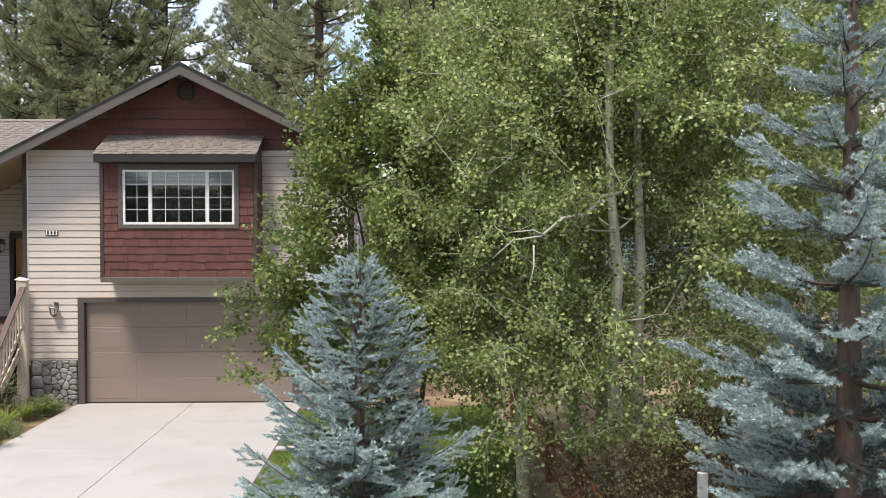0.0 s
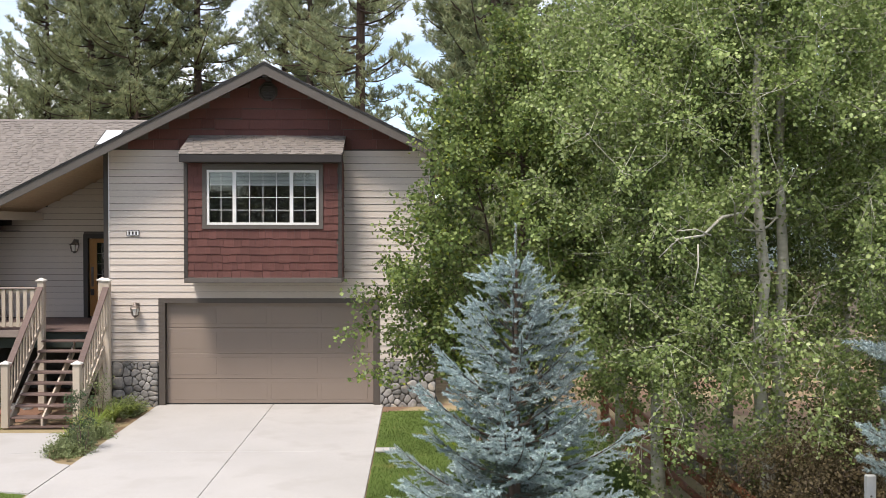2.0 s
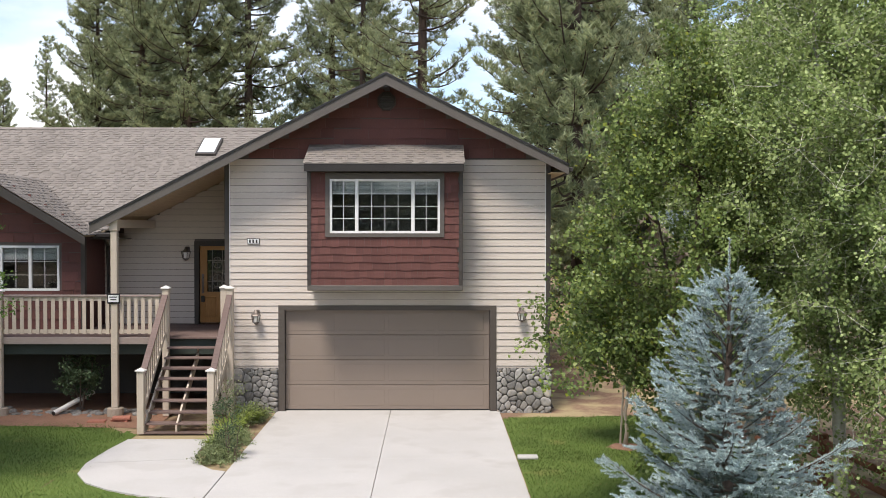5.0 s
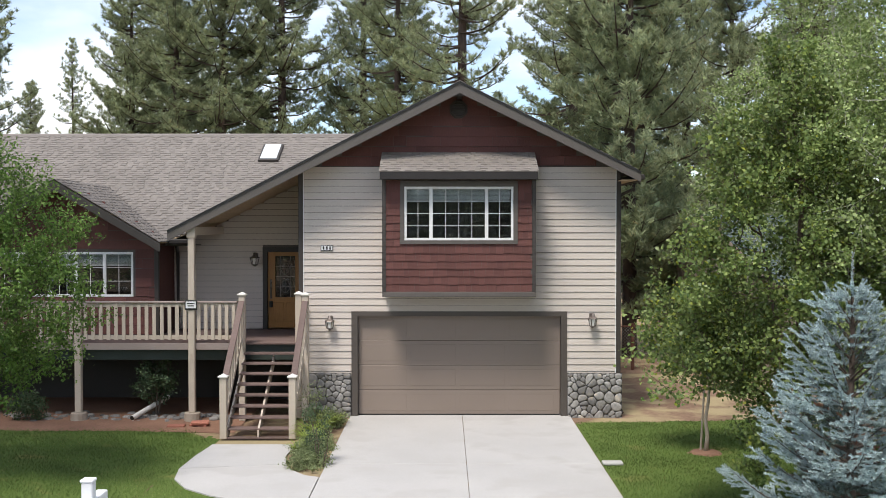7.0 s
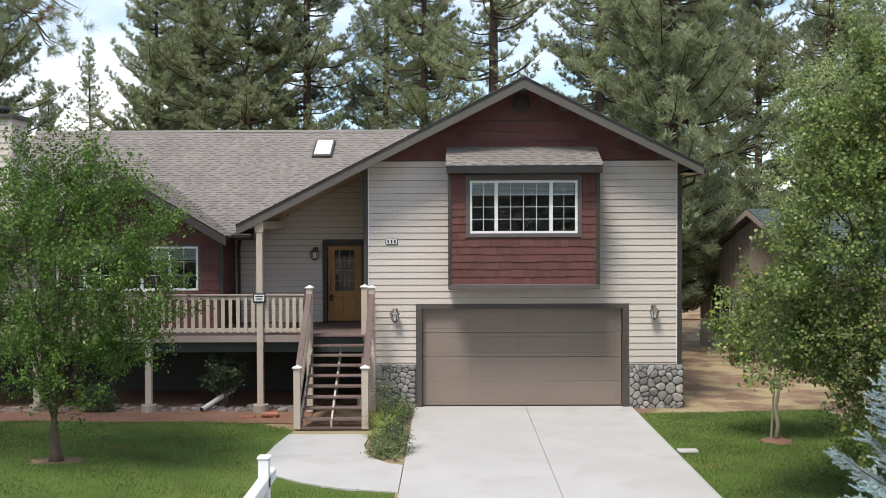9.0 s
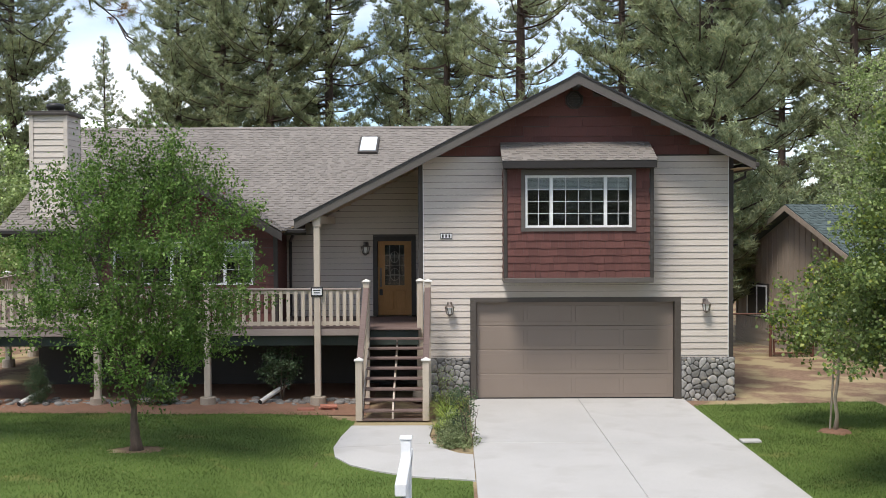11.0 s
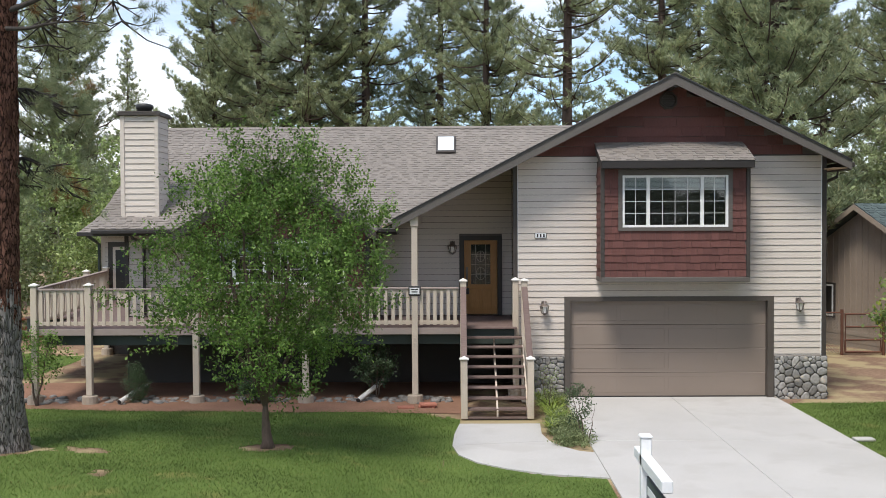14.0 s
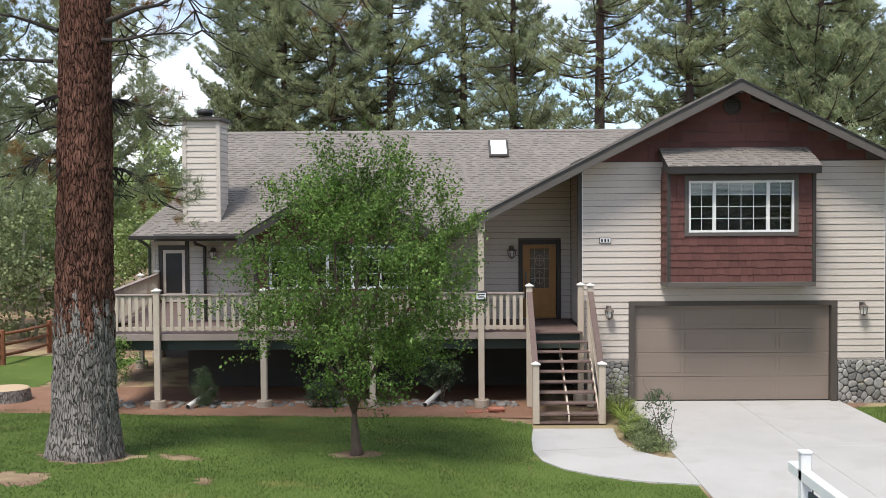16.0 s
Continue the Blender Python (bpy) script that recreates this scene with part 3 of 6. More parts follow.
lap_wall(side_l, 0.0, 2.66, 0, 1.9, 6.1, turn=turn_side)
for xa, xb in ((-3.9, -3.785), (3.805, 3.92)):
    part("corner_trim", Shape().box(xa, -0.035, 1.06, xb, 0.05, 6.06, 0.006), BROWN, house, "dark brown corner board")
for xa in (-3.785, 3.79):
    part("edge_trim", Shape().box(xa, -0.03, 1.07, xa + 0.015, 0.0, 6.06), VINYL, house, "thin pale siding edge strip")
part("corner_trim", Shape().box(-3.83, 0.05, 1.9, -3.76, 0.16, 6.1, 0.006), BROWN, house)
part("belly_band", Shape().box(-3.7, -0.03, 6.075, 3.7, 0.02, 6.10), BROWN, house)

# garage frame and door
part("garage_frame", Shape().arch(-2.62, 2.62, 0.02, 2.57, -2.47, 2.47, 2.45, -0.03, 0.2), GARAGE_FRAME, house, "dark brown garage opening trim")
gdoor = part("garage_door", Shape().box(-2.47, 0.19, 0.0, 2.47, 0.22, 2.5), GARAGE, house, "taupe sectional garage door with raised panels")
for r in range(4):
    z0 = 0.03 + r * 0.607
    sec = part("section", Shape().box(-2.465, 0.135, z0, 2.465, 0.19, z0 + 0.6, 0.008), GARAGE, gdoor)
    s = Shape()
    for c in range(4):
        x0 = -2.38 + c * 1.2
        s = Shape().box(x0, 0.131, z0 + 0.1, x0 + 1.1, 0.136, z0 + 0.5, 0.0045)
        under(new("raised_panel", s.mesh("raised_panel", GARAGE)), gdoor)
part("door_seal", Shape().box(-2.46, 0.125, 0.02, 2.46, 0.15, 0.045), BLACK, gdoor)

# red shingles: rows of single shakes with uneven feet
SHAKES = {}


def shake(w):
    key = round(w, 1)
    if key not in SHAKES:
        s, h = Shape(), 0.235
        s.add([(0, 0, 0), (1, 0, 0), (1, -0.028, 0), (0, -0.028, 0), (0, -0.006, h), (1, -0.006, h), (1, 0, h), (0, 0, h)],
              [(0, 1, 2, 3), (3, 2, 5, 4), (4, 5, 6, 7), (0, 7, 6, 1), (0, 3, 4, 7), (1, 6, 5, 2)])
        SHAKES[key] = s.mesh("shingle", RED)
    return SHAKES[key]


def shakes(parent, y, z0, z1, ends, seed, holes=(), row=0.205, wide=(0.14, 0.36), turn=None):
    rng = random.Random(seed)
    z = z0
    while z < z1 - 0.03:
        a, b = ends(z)
        x = a - rng.uniform(0, 0.1)
        while x < b - 0.02:
            w = rng.uniform(*wide)
            p, e = max(a, x), min(b, x + w)
            x += w
            for xa, xb, za, zb in holes:
                if z + row * 0.7 > za and z + row * 0.3 < zb:
                    if p >= xa and e <= xb:
                        p = e
                    elif p < xa < e:
                        e = xa
                    elif p < xb < e:
                        p = xb
            if e - p > 0.03:
                m = Matrix.Translation((p, y - rng.uniform(0, 0.005), z + rng.choice((0, 0, -0.008, 0.008, -0.014)))) @ Matrix.Diagonal((e - p - 0.005, 1, 1, 1))
                piece("shingle", shake(0.2), parent, turn @ m if turn else m)
        z += row


shakes(gable, 0.0, 6.1, 7.8, lambda z: (-max(0, (7.86 - z - 0.1) / 0.5), max(0, (7.86 - z - 0.1) / 0.5)), 3, row=0.24, wide=(0.3, 0.9))

# gable vent
vent = part("gable_vent", Shape().lathe(0, 0, [(0.235, 0.0), (0.235, 0.06), (0.19, 0.075), (0.17, 0.03)], 8), BROWN, house, "octagonal louvred attic vent")
vent.matrix_basis = pose(-0.02, -0.01, 7.46, 90, 0, 0) @ pose(0, 0, 0, 0, 0, 22.5)
for k in range(5):
    part("louvre", Shape().beam((-0.17, -0.05, 7.34 + k * 0.06), (0.13, -0.05, 7.34 + k * 0.06), 0.05, 0.012), BROWN, house)

# bay: box on the wall, window set through it
BX0, BX1, BY, BZ0, BZ1 = -1.79, 1.755, -0.85, 3.0, 5.95
W = (-1.34, 1.295, 4.28, 5.605)
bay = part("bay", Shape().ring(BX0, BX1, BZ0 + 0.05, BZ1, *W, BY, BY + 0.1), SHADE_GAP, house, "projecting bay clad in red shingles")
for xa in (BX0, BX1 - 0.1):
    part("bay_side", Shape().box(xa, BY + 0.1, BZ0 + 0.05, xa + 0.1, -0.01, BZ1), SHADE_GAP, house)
part("bay_floor", Shape().box(BX0 - 0.03, BY - 0.045, BZ0 - 0.02, BX1 + 0.03, -0.02, BZ0 + 0.1, 0.01), FASCIA, house, "weathered sill board under the bay")
for xa in (BX0 - 0.03, BX1 - 0.06):
    part("bay_corner", Shape().box(xa, BY - 0.045, BZ0 + 0.1, xa + 0.09, BY + 0.05, 5.78, 0.006), BROWN, house)
shakes(bay, BY, BZ0 + 0.1, 5.75, lambda z: (BX0 + 0.06, BX1 - 0.06), 11, holes=[(W[0] - 0.02, W[1] + 0.02, W[2] - 0.03, W[3] + 0.3)], row=0.18, wide=(0.1, 0.26))
turn_bl = Matrix.Translation((BX0, -0.02, 0)) @ Matrix.Rotation(radians(-90), 4, "Z")
shakes(bay, 0, BZ0 + 0.1, 5.75, lambda z: (0.0, 0.76), 12, turn=turn_bl)
turn_br = Matrix.Translation((BX1, BY + 0.05, 0)) @ Matrix.Rotation(radians(90), 4, "Z")
shakes(bay, 0, BZ0 + 0.1, 5.75, lambda z: (0.0, 0.76), 13, turn=turn_br)
part("window_trim", Shape().ring(W[0] - 0.06, W[1] + 0.06, W[2] - 0.06, W[3] + 0.1, W[0] + 0.04, W[1] - 0.04, W[2] + 0.03, W[3] - 0.04, BY - 0.05, BY + 0.02), FASCIA, house, "brown window casing")


def window(parent, x0, x1, z0, z1, y, splits, grids, blind=0.0, depth=1.2):
    """A vinyl window in an opening: frame, panes, muntins, a blind and a dim room behind."""
    f = Shape().ring(x0, x1, z0, z1, x0 + 0.055, x1 - 0.055, z0 + 0.055, z1 - 0.055, y - 0.03, y + 0.05)
    w = part("window", f, VINYL, parent, "white vinyl window with divided panes")
    edges = [x0 + 0.055] + [x0 + (x1 - x0) * s for s in splits] + [x1 - 0.055]
    for s in edges[1:-1]:
        under(new("mullion", Shape().box(s - 0.04, y - 0.025, z0 + 0.05, s + 0.04, y + 0.045, z1 - 0.05, 0.006).mesh("mullion", VINYL)), w)
    for (a, b), (nx, nz) in zip(zip(edges, edges[1:]), grids):
        a, b = a + (0.04 if a != edges[0] else 0), b - (0.04 if b != edges[-1] else 0)
        pane = under(new("pane", Shape().box(a, y + 0.012, z0 + 0.05, b, y + 0.018, z1 - 0.05).mesh("pane", GLASS)), w)
        pane.visible_shadow = False
        bars = Shape()
        for i in range(1, nx):
            xx = a + (b - a) * i / nx
            bars.box(xx - 0.006, y + 0.0, z0 + 0.05, xx + 0.006, y + 0.011, z1 - 0.05)
        for i in range(1, nz):
            zz = z0 + 0.05 + (z1 - z0 - 0.1) * i / nz
            bars.box(a, y - 0.003, zz - 0.006, b, y + 0.009, zz + 0.006)
        if bars.v:
            under(new("muntin", bars.mesh("muntin", VINYL)), w)
    if blind:
        bl = Shape()
        for i in range(int(blind / 0.03)):
            zz = z1 - 0.07 - i * 0.03
            bl.box(x0 + 0.06, y + 0.07, zz - 0.012, x1 - 0.06, y + 0.085, zz + 0.013)
        under(new("blind", bl.mesh("blind", BLIND)), w)
    # closed lining, coloured dark to stand for the unlit room
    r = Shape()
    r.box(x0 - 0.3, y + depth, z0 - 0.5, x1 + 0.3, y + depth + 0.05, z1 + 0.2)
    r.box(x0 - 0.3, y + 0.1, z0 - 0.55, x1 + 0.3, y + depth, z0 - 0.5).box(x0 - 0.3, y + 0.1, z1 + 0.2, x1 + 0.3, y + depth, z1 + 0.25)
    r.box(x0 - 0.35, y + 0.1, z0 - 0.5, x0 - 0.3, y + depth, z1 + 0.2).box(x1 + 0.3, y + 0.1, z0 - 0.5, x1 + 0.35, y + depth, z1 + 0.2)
    under(new("room_lining", r.mesh("room_lining", ROOM_SHADE)), w)
    return w


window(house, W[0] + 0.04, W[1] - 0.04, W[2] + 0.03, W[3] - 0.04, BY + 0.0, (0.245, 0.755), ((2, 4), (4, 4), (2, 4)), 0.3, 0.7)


# roofs: sheathing below, shingle tabs above
def roof_plane(parent, to_world, poly, seed, mat=ROOF, row=0.15, name="shingles"):
    """Shingle tabs over a flat polygon in (u along the eave, v up the slope)."""
    rng = random.Random(seed)
    s = Shape()
    vs = [p[1] for p in poly]
    v = min(vs)
    n = len(poly)
    while v < max(vs) - 0.02:
        mid = min(v + row * 0.5, max(vs) - 0.005)
        xs = []
        for i in range(n):
            (ua, va), (ub, vb) = poly[i], poly[(i + 1) % n]
            if (va - mid) * (vb - mid) < 0:
                xs.append(ua + (ub - ua) * (mid - va) / (vb - va))
        xs.sort()
        for a, b in zip(xs[::2], xs[1::2]):
            u, proud = a - rng.uniform(0, 0.3), True
            while u < b:
                w = rng.uniform(0.12, 0.2)
                proud = not proud if rng.random() < 0.85 else proud
                p, e = max(a, u), min(b, u + w)
                u += w
                if e - p < 0.02:
                    continue
                t, drop = (rng.uniform(0.026, 0.036), 0.035 if v > min(vs) else 0.0) if proud else (0.009, 0.0)
                top = min(v + row + 0.02, max(vs) + 0.01)
                k = len(s.v)
                s.v += [to_world(q, r, h) for q, r, h in ((p, v - drop, t + 0.004), (e, v - drop, t + 0.004), (e, top, 0.006), (p, top, 0.006), (p, v - drop, 0), (e, v - drop, 0))]
                s.f += [(k, k + 1, k + 2, k + 3), (k + 4, k + 5, k + 1, k), (k + 4, k, k + 3), (k + 5, k + 2, k + 1)]
        v += row
    me = bpy.data.meshes.new(name)
    me.from_pydata(s.v, [], s.f)
    me.materials.append(mat)
    return tagged(under(new(name, me), parent), kind="stuff")


SL = 0.5085
CS = 1 / math.hypot(1, SL)
GY0 = -0.75
RZ, SR, SM = 8.02, 0.4955, 0.492      # garage ridge height, right slope, slope of the long roof
CR, CM = 1 / math.hypot(1, SR), 1 / math.hypot(1, SM)


def main_z(y):
    return 4.33 + SM * (y - 1.4)


groof = part("roof", Shape().slab([(0, GY0 + 0.02, RZ), (4.22, GY0 + 0.02, RZ - SR * 4.22), (4.22, 12.4, RZ - SR * 4.22), (0, 12.4, RZ)], (0, 0, -0.03))
             .slab([(0, GY0 + 0.02, RZ), (0, 8.73, RZ), (-6.85, 1.88, RZ - SL * 6.85), (-6.85, GY0 + 0.02, RZ - SL * 6.85)], (0, 0, -0.03)), SOFFIT, house, "grey-brown asphalt shingle gable roof")
roof_plane(groof, lambda u, v, h: (4.27 - v * CR, u, RZ + 0.01 - SR * 4.27 + v * CR * SR + h), [(GY0 - 0.03, 0), (12.4, 0), (12.4, 4.27 / CR), (GY0 - 0.03, 4.27 / CR)], 21)
roof_plane(groof, lambda u, v, h: (-6.9 + v * CS, u, RZ + 0.01 - SL * 6.9 + v * CS * SL + h), [(GY0 - 0.03, 0), (1.88, 0), (8.73, 6.85 / CS), (8.73, 6.9 / CS), (GY0 - 0.03, 6.9 / CS)], 22)
part("ridge_cap", Shape().add([(-0.16, GY0 - 0.03, RZ - 0.04), (0, GY0 - 0.03, RZ + 0.045), (0.16, GY0 - 0.03, RZ - 0.04), (-0.16, 12.4, RZ - 0.04), (0, 12.4, RZ + 0.045), (0.16, 12.4, RZ - 0.04)], [(0, 1, 4, 3), (1, 2, 5, 4), (0, 2, 1)]), ROOF, groof)
for sgn, far, sl in ((1, 4.26, SR), (-1, 6.88, SL)):
    part("rake_board", Shape().slab([(0, GY0, RZ - 0.01), (sgn * far, GY0, RZ - 0.01 - sl * far), (sgn * far, GY0, RZ - 0.23 - sl * far), (0, GY0, RZ - 0.26)], (0, -0.045, 0)), FASCIA, groof, "brown-grey rake board")
    part("drip_edge", Shape().beam((0, GY0 - 0.055, RZ), (sgn * far, GY0 - 0.055, RZ - sl * far), 0.03, 0.04), BLACK, groof)
part("fascia", Shape().box(4.2, GY0, 5.68, 4.25, 12.3, 5.88), BROWN, groof)
part("gutter", Shape().box(4.25, GY0 + 0.02, 5.74, 4.36, 12.3, 5.86, 0.02), BROWN, groof, "brown eave gutter")
part("soffit", Shape().box(3.84, GY0 + 0.05, 5.72, 4.2, 12.3, 5.74), SOFFIT, groof)
part("outlooker", Shape().box(-0.06, GY0 + 0.01, 7.7, 0.06, 0.0, 7.84, 0.005), BROWN, groof)
part("downspout", Shape().tube([(4.3, 0.25, 5.74), (4.28, 0.25, 5.55), (3.95, 0.22, 5.4), (3.9, 0.2, 5.2), (3.9, 0.2, 0.25), (3.98, 0.05, 0.08)], 0.045, 6), BROWN, house, "dark brown downspout")
# porch soffit boards and beam under the long slope
for i in range(12):
    xa = -6.8 + i * 0.25
    part("soffit_board", Shape().slab([(xa, GY0 + 0.03, RZ - 0.06 - SL * abs(xa)), (xa + 0.24, GY0 + 0.03, RZ - 0.06 - SL * abs(xa + 0.24)), (xa + 0.24, 2.66, RZ - 0.06 - SL * abs(xa + 0.24)), (xa, 2.66, RZ - 0.06 - SL * abs(xa))], (0, 0, -0.02)), SOFFIT, house)

# bay roof
broof = part("bay_roof", Shape().slab([(-1.85, 0.0, 6.42), (1.80, 0.0, 6.42), (1.80, -1.2, 5.91), (-1.85, -1.2, 5.91)], (0, 0, -0.03)), SOFFIT, house, "small shingled roof over the bay")
sb = 0.51 / 1.2
cb = 1 / math.hypot(1, sb)
roof_plane(broof, lambda u, v, h: (u, -1.24 + v * cb, 5.9 + v * cb * sb + h), [(-1.87, 0), (1.82, 0), (1.82, 1.24 / cb), (-1.87, 1.24 / cb)], 23)
part("fascia", Shape().box(-1.85, -1.23, 5.725, 1.80, -1.175, 5.9, 0.006), GUTTER, broof, "near-black fascia board")
for xx in (-1.85, 1.76):
    part("side_board", Shape().slab([(xx, -1.17, 5.89), (xx, -0.03, 6.37), (xx, -0.03, 6.2), (xx, -1.17, 5.73)], (0.04, 0, 0)), BROWN, broof)
part("soffit", Shape().box(-1.8, -1.17, 5.72, 1.75, -0.02, 5.74), BROWN, broof)

# stone skirts beside the garage door: rounded stones in mortar


def voronoi(x0, x1, z0, z1, n, seed):
    rng = random.Random(seed)
    pts = [(rng.uniform(x0, x1), rng.uniform(z0, z1)) for _ in range(n)]
    cells = []
    for it in range(4):
        cells = []
        for i, (px, pz) in enumerate(pts):
            poly = [(x0, z0), (x1, z0), (x1, z1), (x0, z1)]
            for j, (qx, qz) in enumerate(pts):
                if i == j:
                    continue
                mx, mz, dx, dz = (px + qx) / 2, (pz + qz) / 2, qx - px, qz - pz
                outp = []
                for k in range(len(poly)):
                    a, b = poly[k], poly[(k + 1) % len(poly)]
                    da, db = (a[0] - mx) * dx + (a[1] - mz) * dz, (b[0] - mx) * dx + (b[1] - mz) * dz
                    if da <= 0:
                        outp.append(a)
                    if da * db < 0:
                        t = da / (da - db)
                        outp.append((a[0] + (b[0] - a[0]) * t, a[1] + (b[1] - a[1]) * t))
                poly = outp
                if len(poly) < 3:
                    break
            cells.append(poly)
        if it < 1:
            pts = [(sum(p[0] for p in c) / len(c), sum(p[1] for p in c) / len(c)) if len(c) > 2 else q for c, q in zip(cells, pts)]
    return [c for c in cells if len(c) > 2]


def chaikin(poly):
    out = []
    for i in range(len(poly)):
        a, b = poly[i], poly[(i + 1) % len(poly)]
        out += [(a[0] * 0.75 + b[0] * 0.25, a[1] * 0.75 + b[1] * 0.25), (a[0] * 0.25 + b[0] * 0.75, a[1] * 0.25 + b[1] * 0.75)]
    return out


for xa, xb, seed in ((-3.72, -2.63, 2), (2.63, 3.95, 5)):
    skirt = part("stone_skirt", Shape().box(xa, -0.05, -0.12, xb, -0.0, 1.07), MORTAR, house, "rounded grey river stone facing in dark mortar")
    rng = random.Random(seed)
    for cell in voronoi(xa, xb, -0.1, 1.065, int((xb - xa) * 44), seed):
        cx, cz = sum(p[0] for p in cell) / len(cell), sum(p[1] for p in cell) / len(cell)
        poly = chaikin([(cx + (p[0] - cx) * 0.95, cz + (p[1] - cz) * 0.95) for p in cell])
        depth = rng.uniform(0.025, 0.05)
        s, n = Shape(), len(poly)
        for k, d in ((1.0, 0.0), (0.98, depth * 0.6), (0.88, depth * 0.92), (0.55, depth * 1.05)):
            s.v += [(cx + (p[0] - cx) * k, -0.052 - d, cz + (p[1] - cz) * k) for p in poly]
        for r in range(3):
            s.f += [(r * n + i, r * n + (i + 1) % n, (r + 1) * n + (i + 1) % n, (r + 1) * n + i) for i in range(n)]
        s.f.append(tuple(3 * n + i for i in range(n)))
        under(new("stone", s.mesh("stone", STONE, True)), skirt)

# main block: porch wall with the entry door, gable bay room, left wall
D0, D1, DZ = -5.12, -4.18, 3.95
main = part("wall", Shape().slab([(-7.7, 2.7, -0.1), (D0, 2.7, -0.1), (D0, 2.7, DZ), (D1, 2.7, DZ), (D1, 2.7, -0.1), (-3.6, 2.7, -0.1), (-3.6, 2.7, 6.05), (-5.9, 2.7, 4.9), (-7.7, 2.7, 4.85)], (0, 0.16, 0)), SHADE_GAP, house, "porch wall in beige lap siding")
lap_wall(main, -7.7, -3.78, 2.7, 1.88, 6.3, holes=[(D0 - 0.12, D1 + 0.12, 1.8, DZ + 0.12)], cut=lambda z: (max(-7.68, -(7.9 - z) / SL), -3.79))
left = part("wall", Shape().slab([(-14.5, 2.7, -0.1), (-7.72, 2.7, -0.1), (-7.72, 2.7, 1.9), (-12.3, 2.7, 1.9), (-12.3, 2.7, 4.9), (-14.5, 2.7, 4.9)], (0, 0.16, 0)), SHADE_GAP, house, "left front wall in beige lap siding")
lap_wall(left, -14.45, -12.4, 2.7, 1.88, 4.3)
part("wall", Shape().box(-14.5, 2.86, -0.1, -14.34, 12.0, 4.8), SIDING, house)
part("corner_trim", Shape().box(-14.55, 2.66, 1.86, -14.44, 2.78, 4.4, 0.006), BROWN, house)
part("skirting", Shape().box(-14.5, 2.66, -0.1, -3.9, 2.7, 1.8), BROWN, house, "dark skirting boards under the deck")
part("downspout", Shape().tube([(-13.98, 1.45, 4.2), (-13.98, 1.6, 4.05), (-13.98, 2.58, 3.95), (-13.98, 2.6, 1.9)], 0.05, 6), BROWN, house)
part("downspout", Shape().tube([(-7.25, 1.4, 4.25), (-7.3, 1.7, 4.1), (-7.5, 2.58, 3.95), (-7.5, 2.6, 1.9)], 0.045, 6), BROWN, house)

# entry door: frame, oak leaf, leaded glass, handle
part("door_frame", Shape().arch(D0 - 0.12, D1 + 0.12, 1.88, DZ + 0.12, D0, D1, DZ, 2.64, 2.84), BROWN, house, "dark brown entry door frame")
gx0, gx1, gz0, gz1 = D0 + 0.2, D1 - 0.2, 2.72, 3.83
edoor = part("entry_door", Shape().ring(D0 + 0.01, D1 - 0.01, 1.9, DZ - 0.01, gx0, gx1, gz0, gz1, 2.74, 2.79), WOOD_DOOR, house, "varnished oak entry door with leaded glass")
for a, b in ((gx0 - 0.04, (gx0 + gx1) / 2 - 0.03), ((gx0 + gx1) / 2 + 0.03, gx1 + 0.04)):
    part("raised_panel", Shape().box(a, 2.725, 2.05, b, 2.745, 2.58, 0.015), WOOD_DOOR, edoor)
part("glass", Shape().box(gx0, 2.76, gz0, gx1, 2.77, gz1), GLASS, edoor)
lead = Shape()
for k in range(1, 4):
    lead.box(gx0, 2.748, gz0 + (gz1 - gz0) * k / 4 - 0.008, gx1, 2.758, gz0 + (gz1 - gz0) * k / 4 + 0.008)
for k in (1, 3):
    lead.box(gx0 + (gx1 - gx0) * k / 4 - 0.007, 2.746, gz0, gx0 + (gx1 - gx0) * k / 4 + 0.007, 2.756, gz1)
mx = (gx0 + gx1) / 2
for cz, r in ((3.5, 0.15), (3.02, 0.17)):
    ring = [(mx + r * 0.75 * math.sin(2 * math.pi * k / 16), 2.745, cz + r * math.cos(2 * math.pi * k / 16)) for k in range(17)]
    lead.tube(ring, 0.009, 5, False)
    lead.tube([(mx, 2.745, cz - r), (mx, 2.745, cz + r)], 0.008, 5)
    lead.tube([(mx - r * 0.75, 2.745, cz), (mx + r * 0.75, 2.745, cz)], 0.008, 5)
part("leading", lead, WIRE, edoor, "dull lead tracery in the door glass")
# black sheet painted in for the unlit hall behind the glass
part("hall_shade_sheet", Shape().box(D0, 2.95, 1.9, D1, 3.0, DZ), BLACK, edoor)
part("handle", Shape().tube([(D0 + 0.09, 2.72, 2.98), (D0 + 0.09, 2.68, 2.95), (D0 + 0.09, 2.68, 2.75), (D0 + 0.09, 2.72, 2.72)], 0.014, 6).box(D0 + 0.06, 2.725, 2.68, D0 + 0.12, 2.74, 3.2, 0.005).lathe(D0 + 0.09, 2.71, [(0.028, 3.08), (0.03, 3.1), (0.028, 3.12)], 8), PEWTER, edoor, "pewter handle set")
part("lockbox", Shape().box(D0 + 0.05, 2.66, 2.45, D0 + 0.14, 2.72, 2.62, 0.012), BLACK, edoor, "black key lockbox hanging from the handle")

# gable room with the picture window, facing the street
GX0, GX1, GYW = -12.3, -7.62, 1.1
GPX, GPZ, GEZ, GRY = -9.98, 5.8, 4.27, 0.4
gsl = (GPZ - GEZ) / (GX1 + 0.2 - GPX)
Q = (-11.9, -8.25, 2.85, 3.98)
groom = part("wall", Shape().ring(GX0, GX1, 1.6, 4.25, *Q, GYW, GYW + 0.14), SHADE_GAP, house, "gabled window bay clad in dark red shingles")
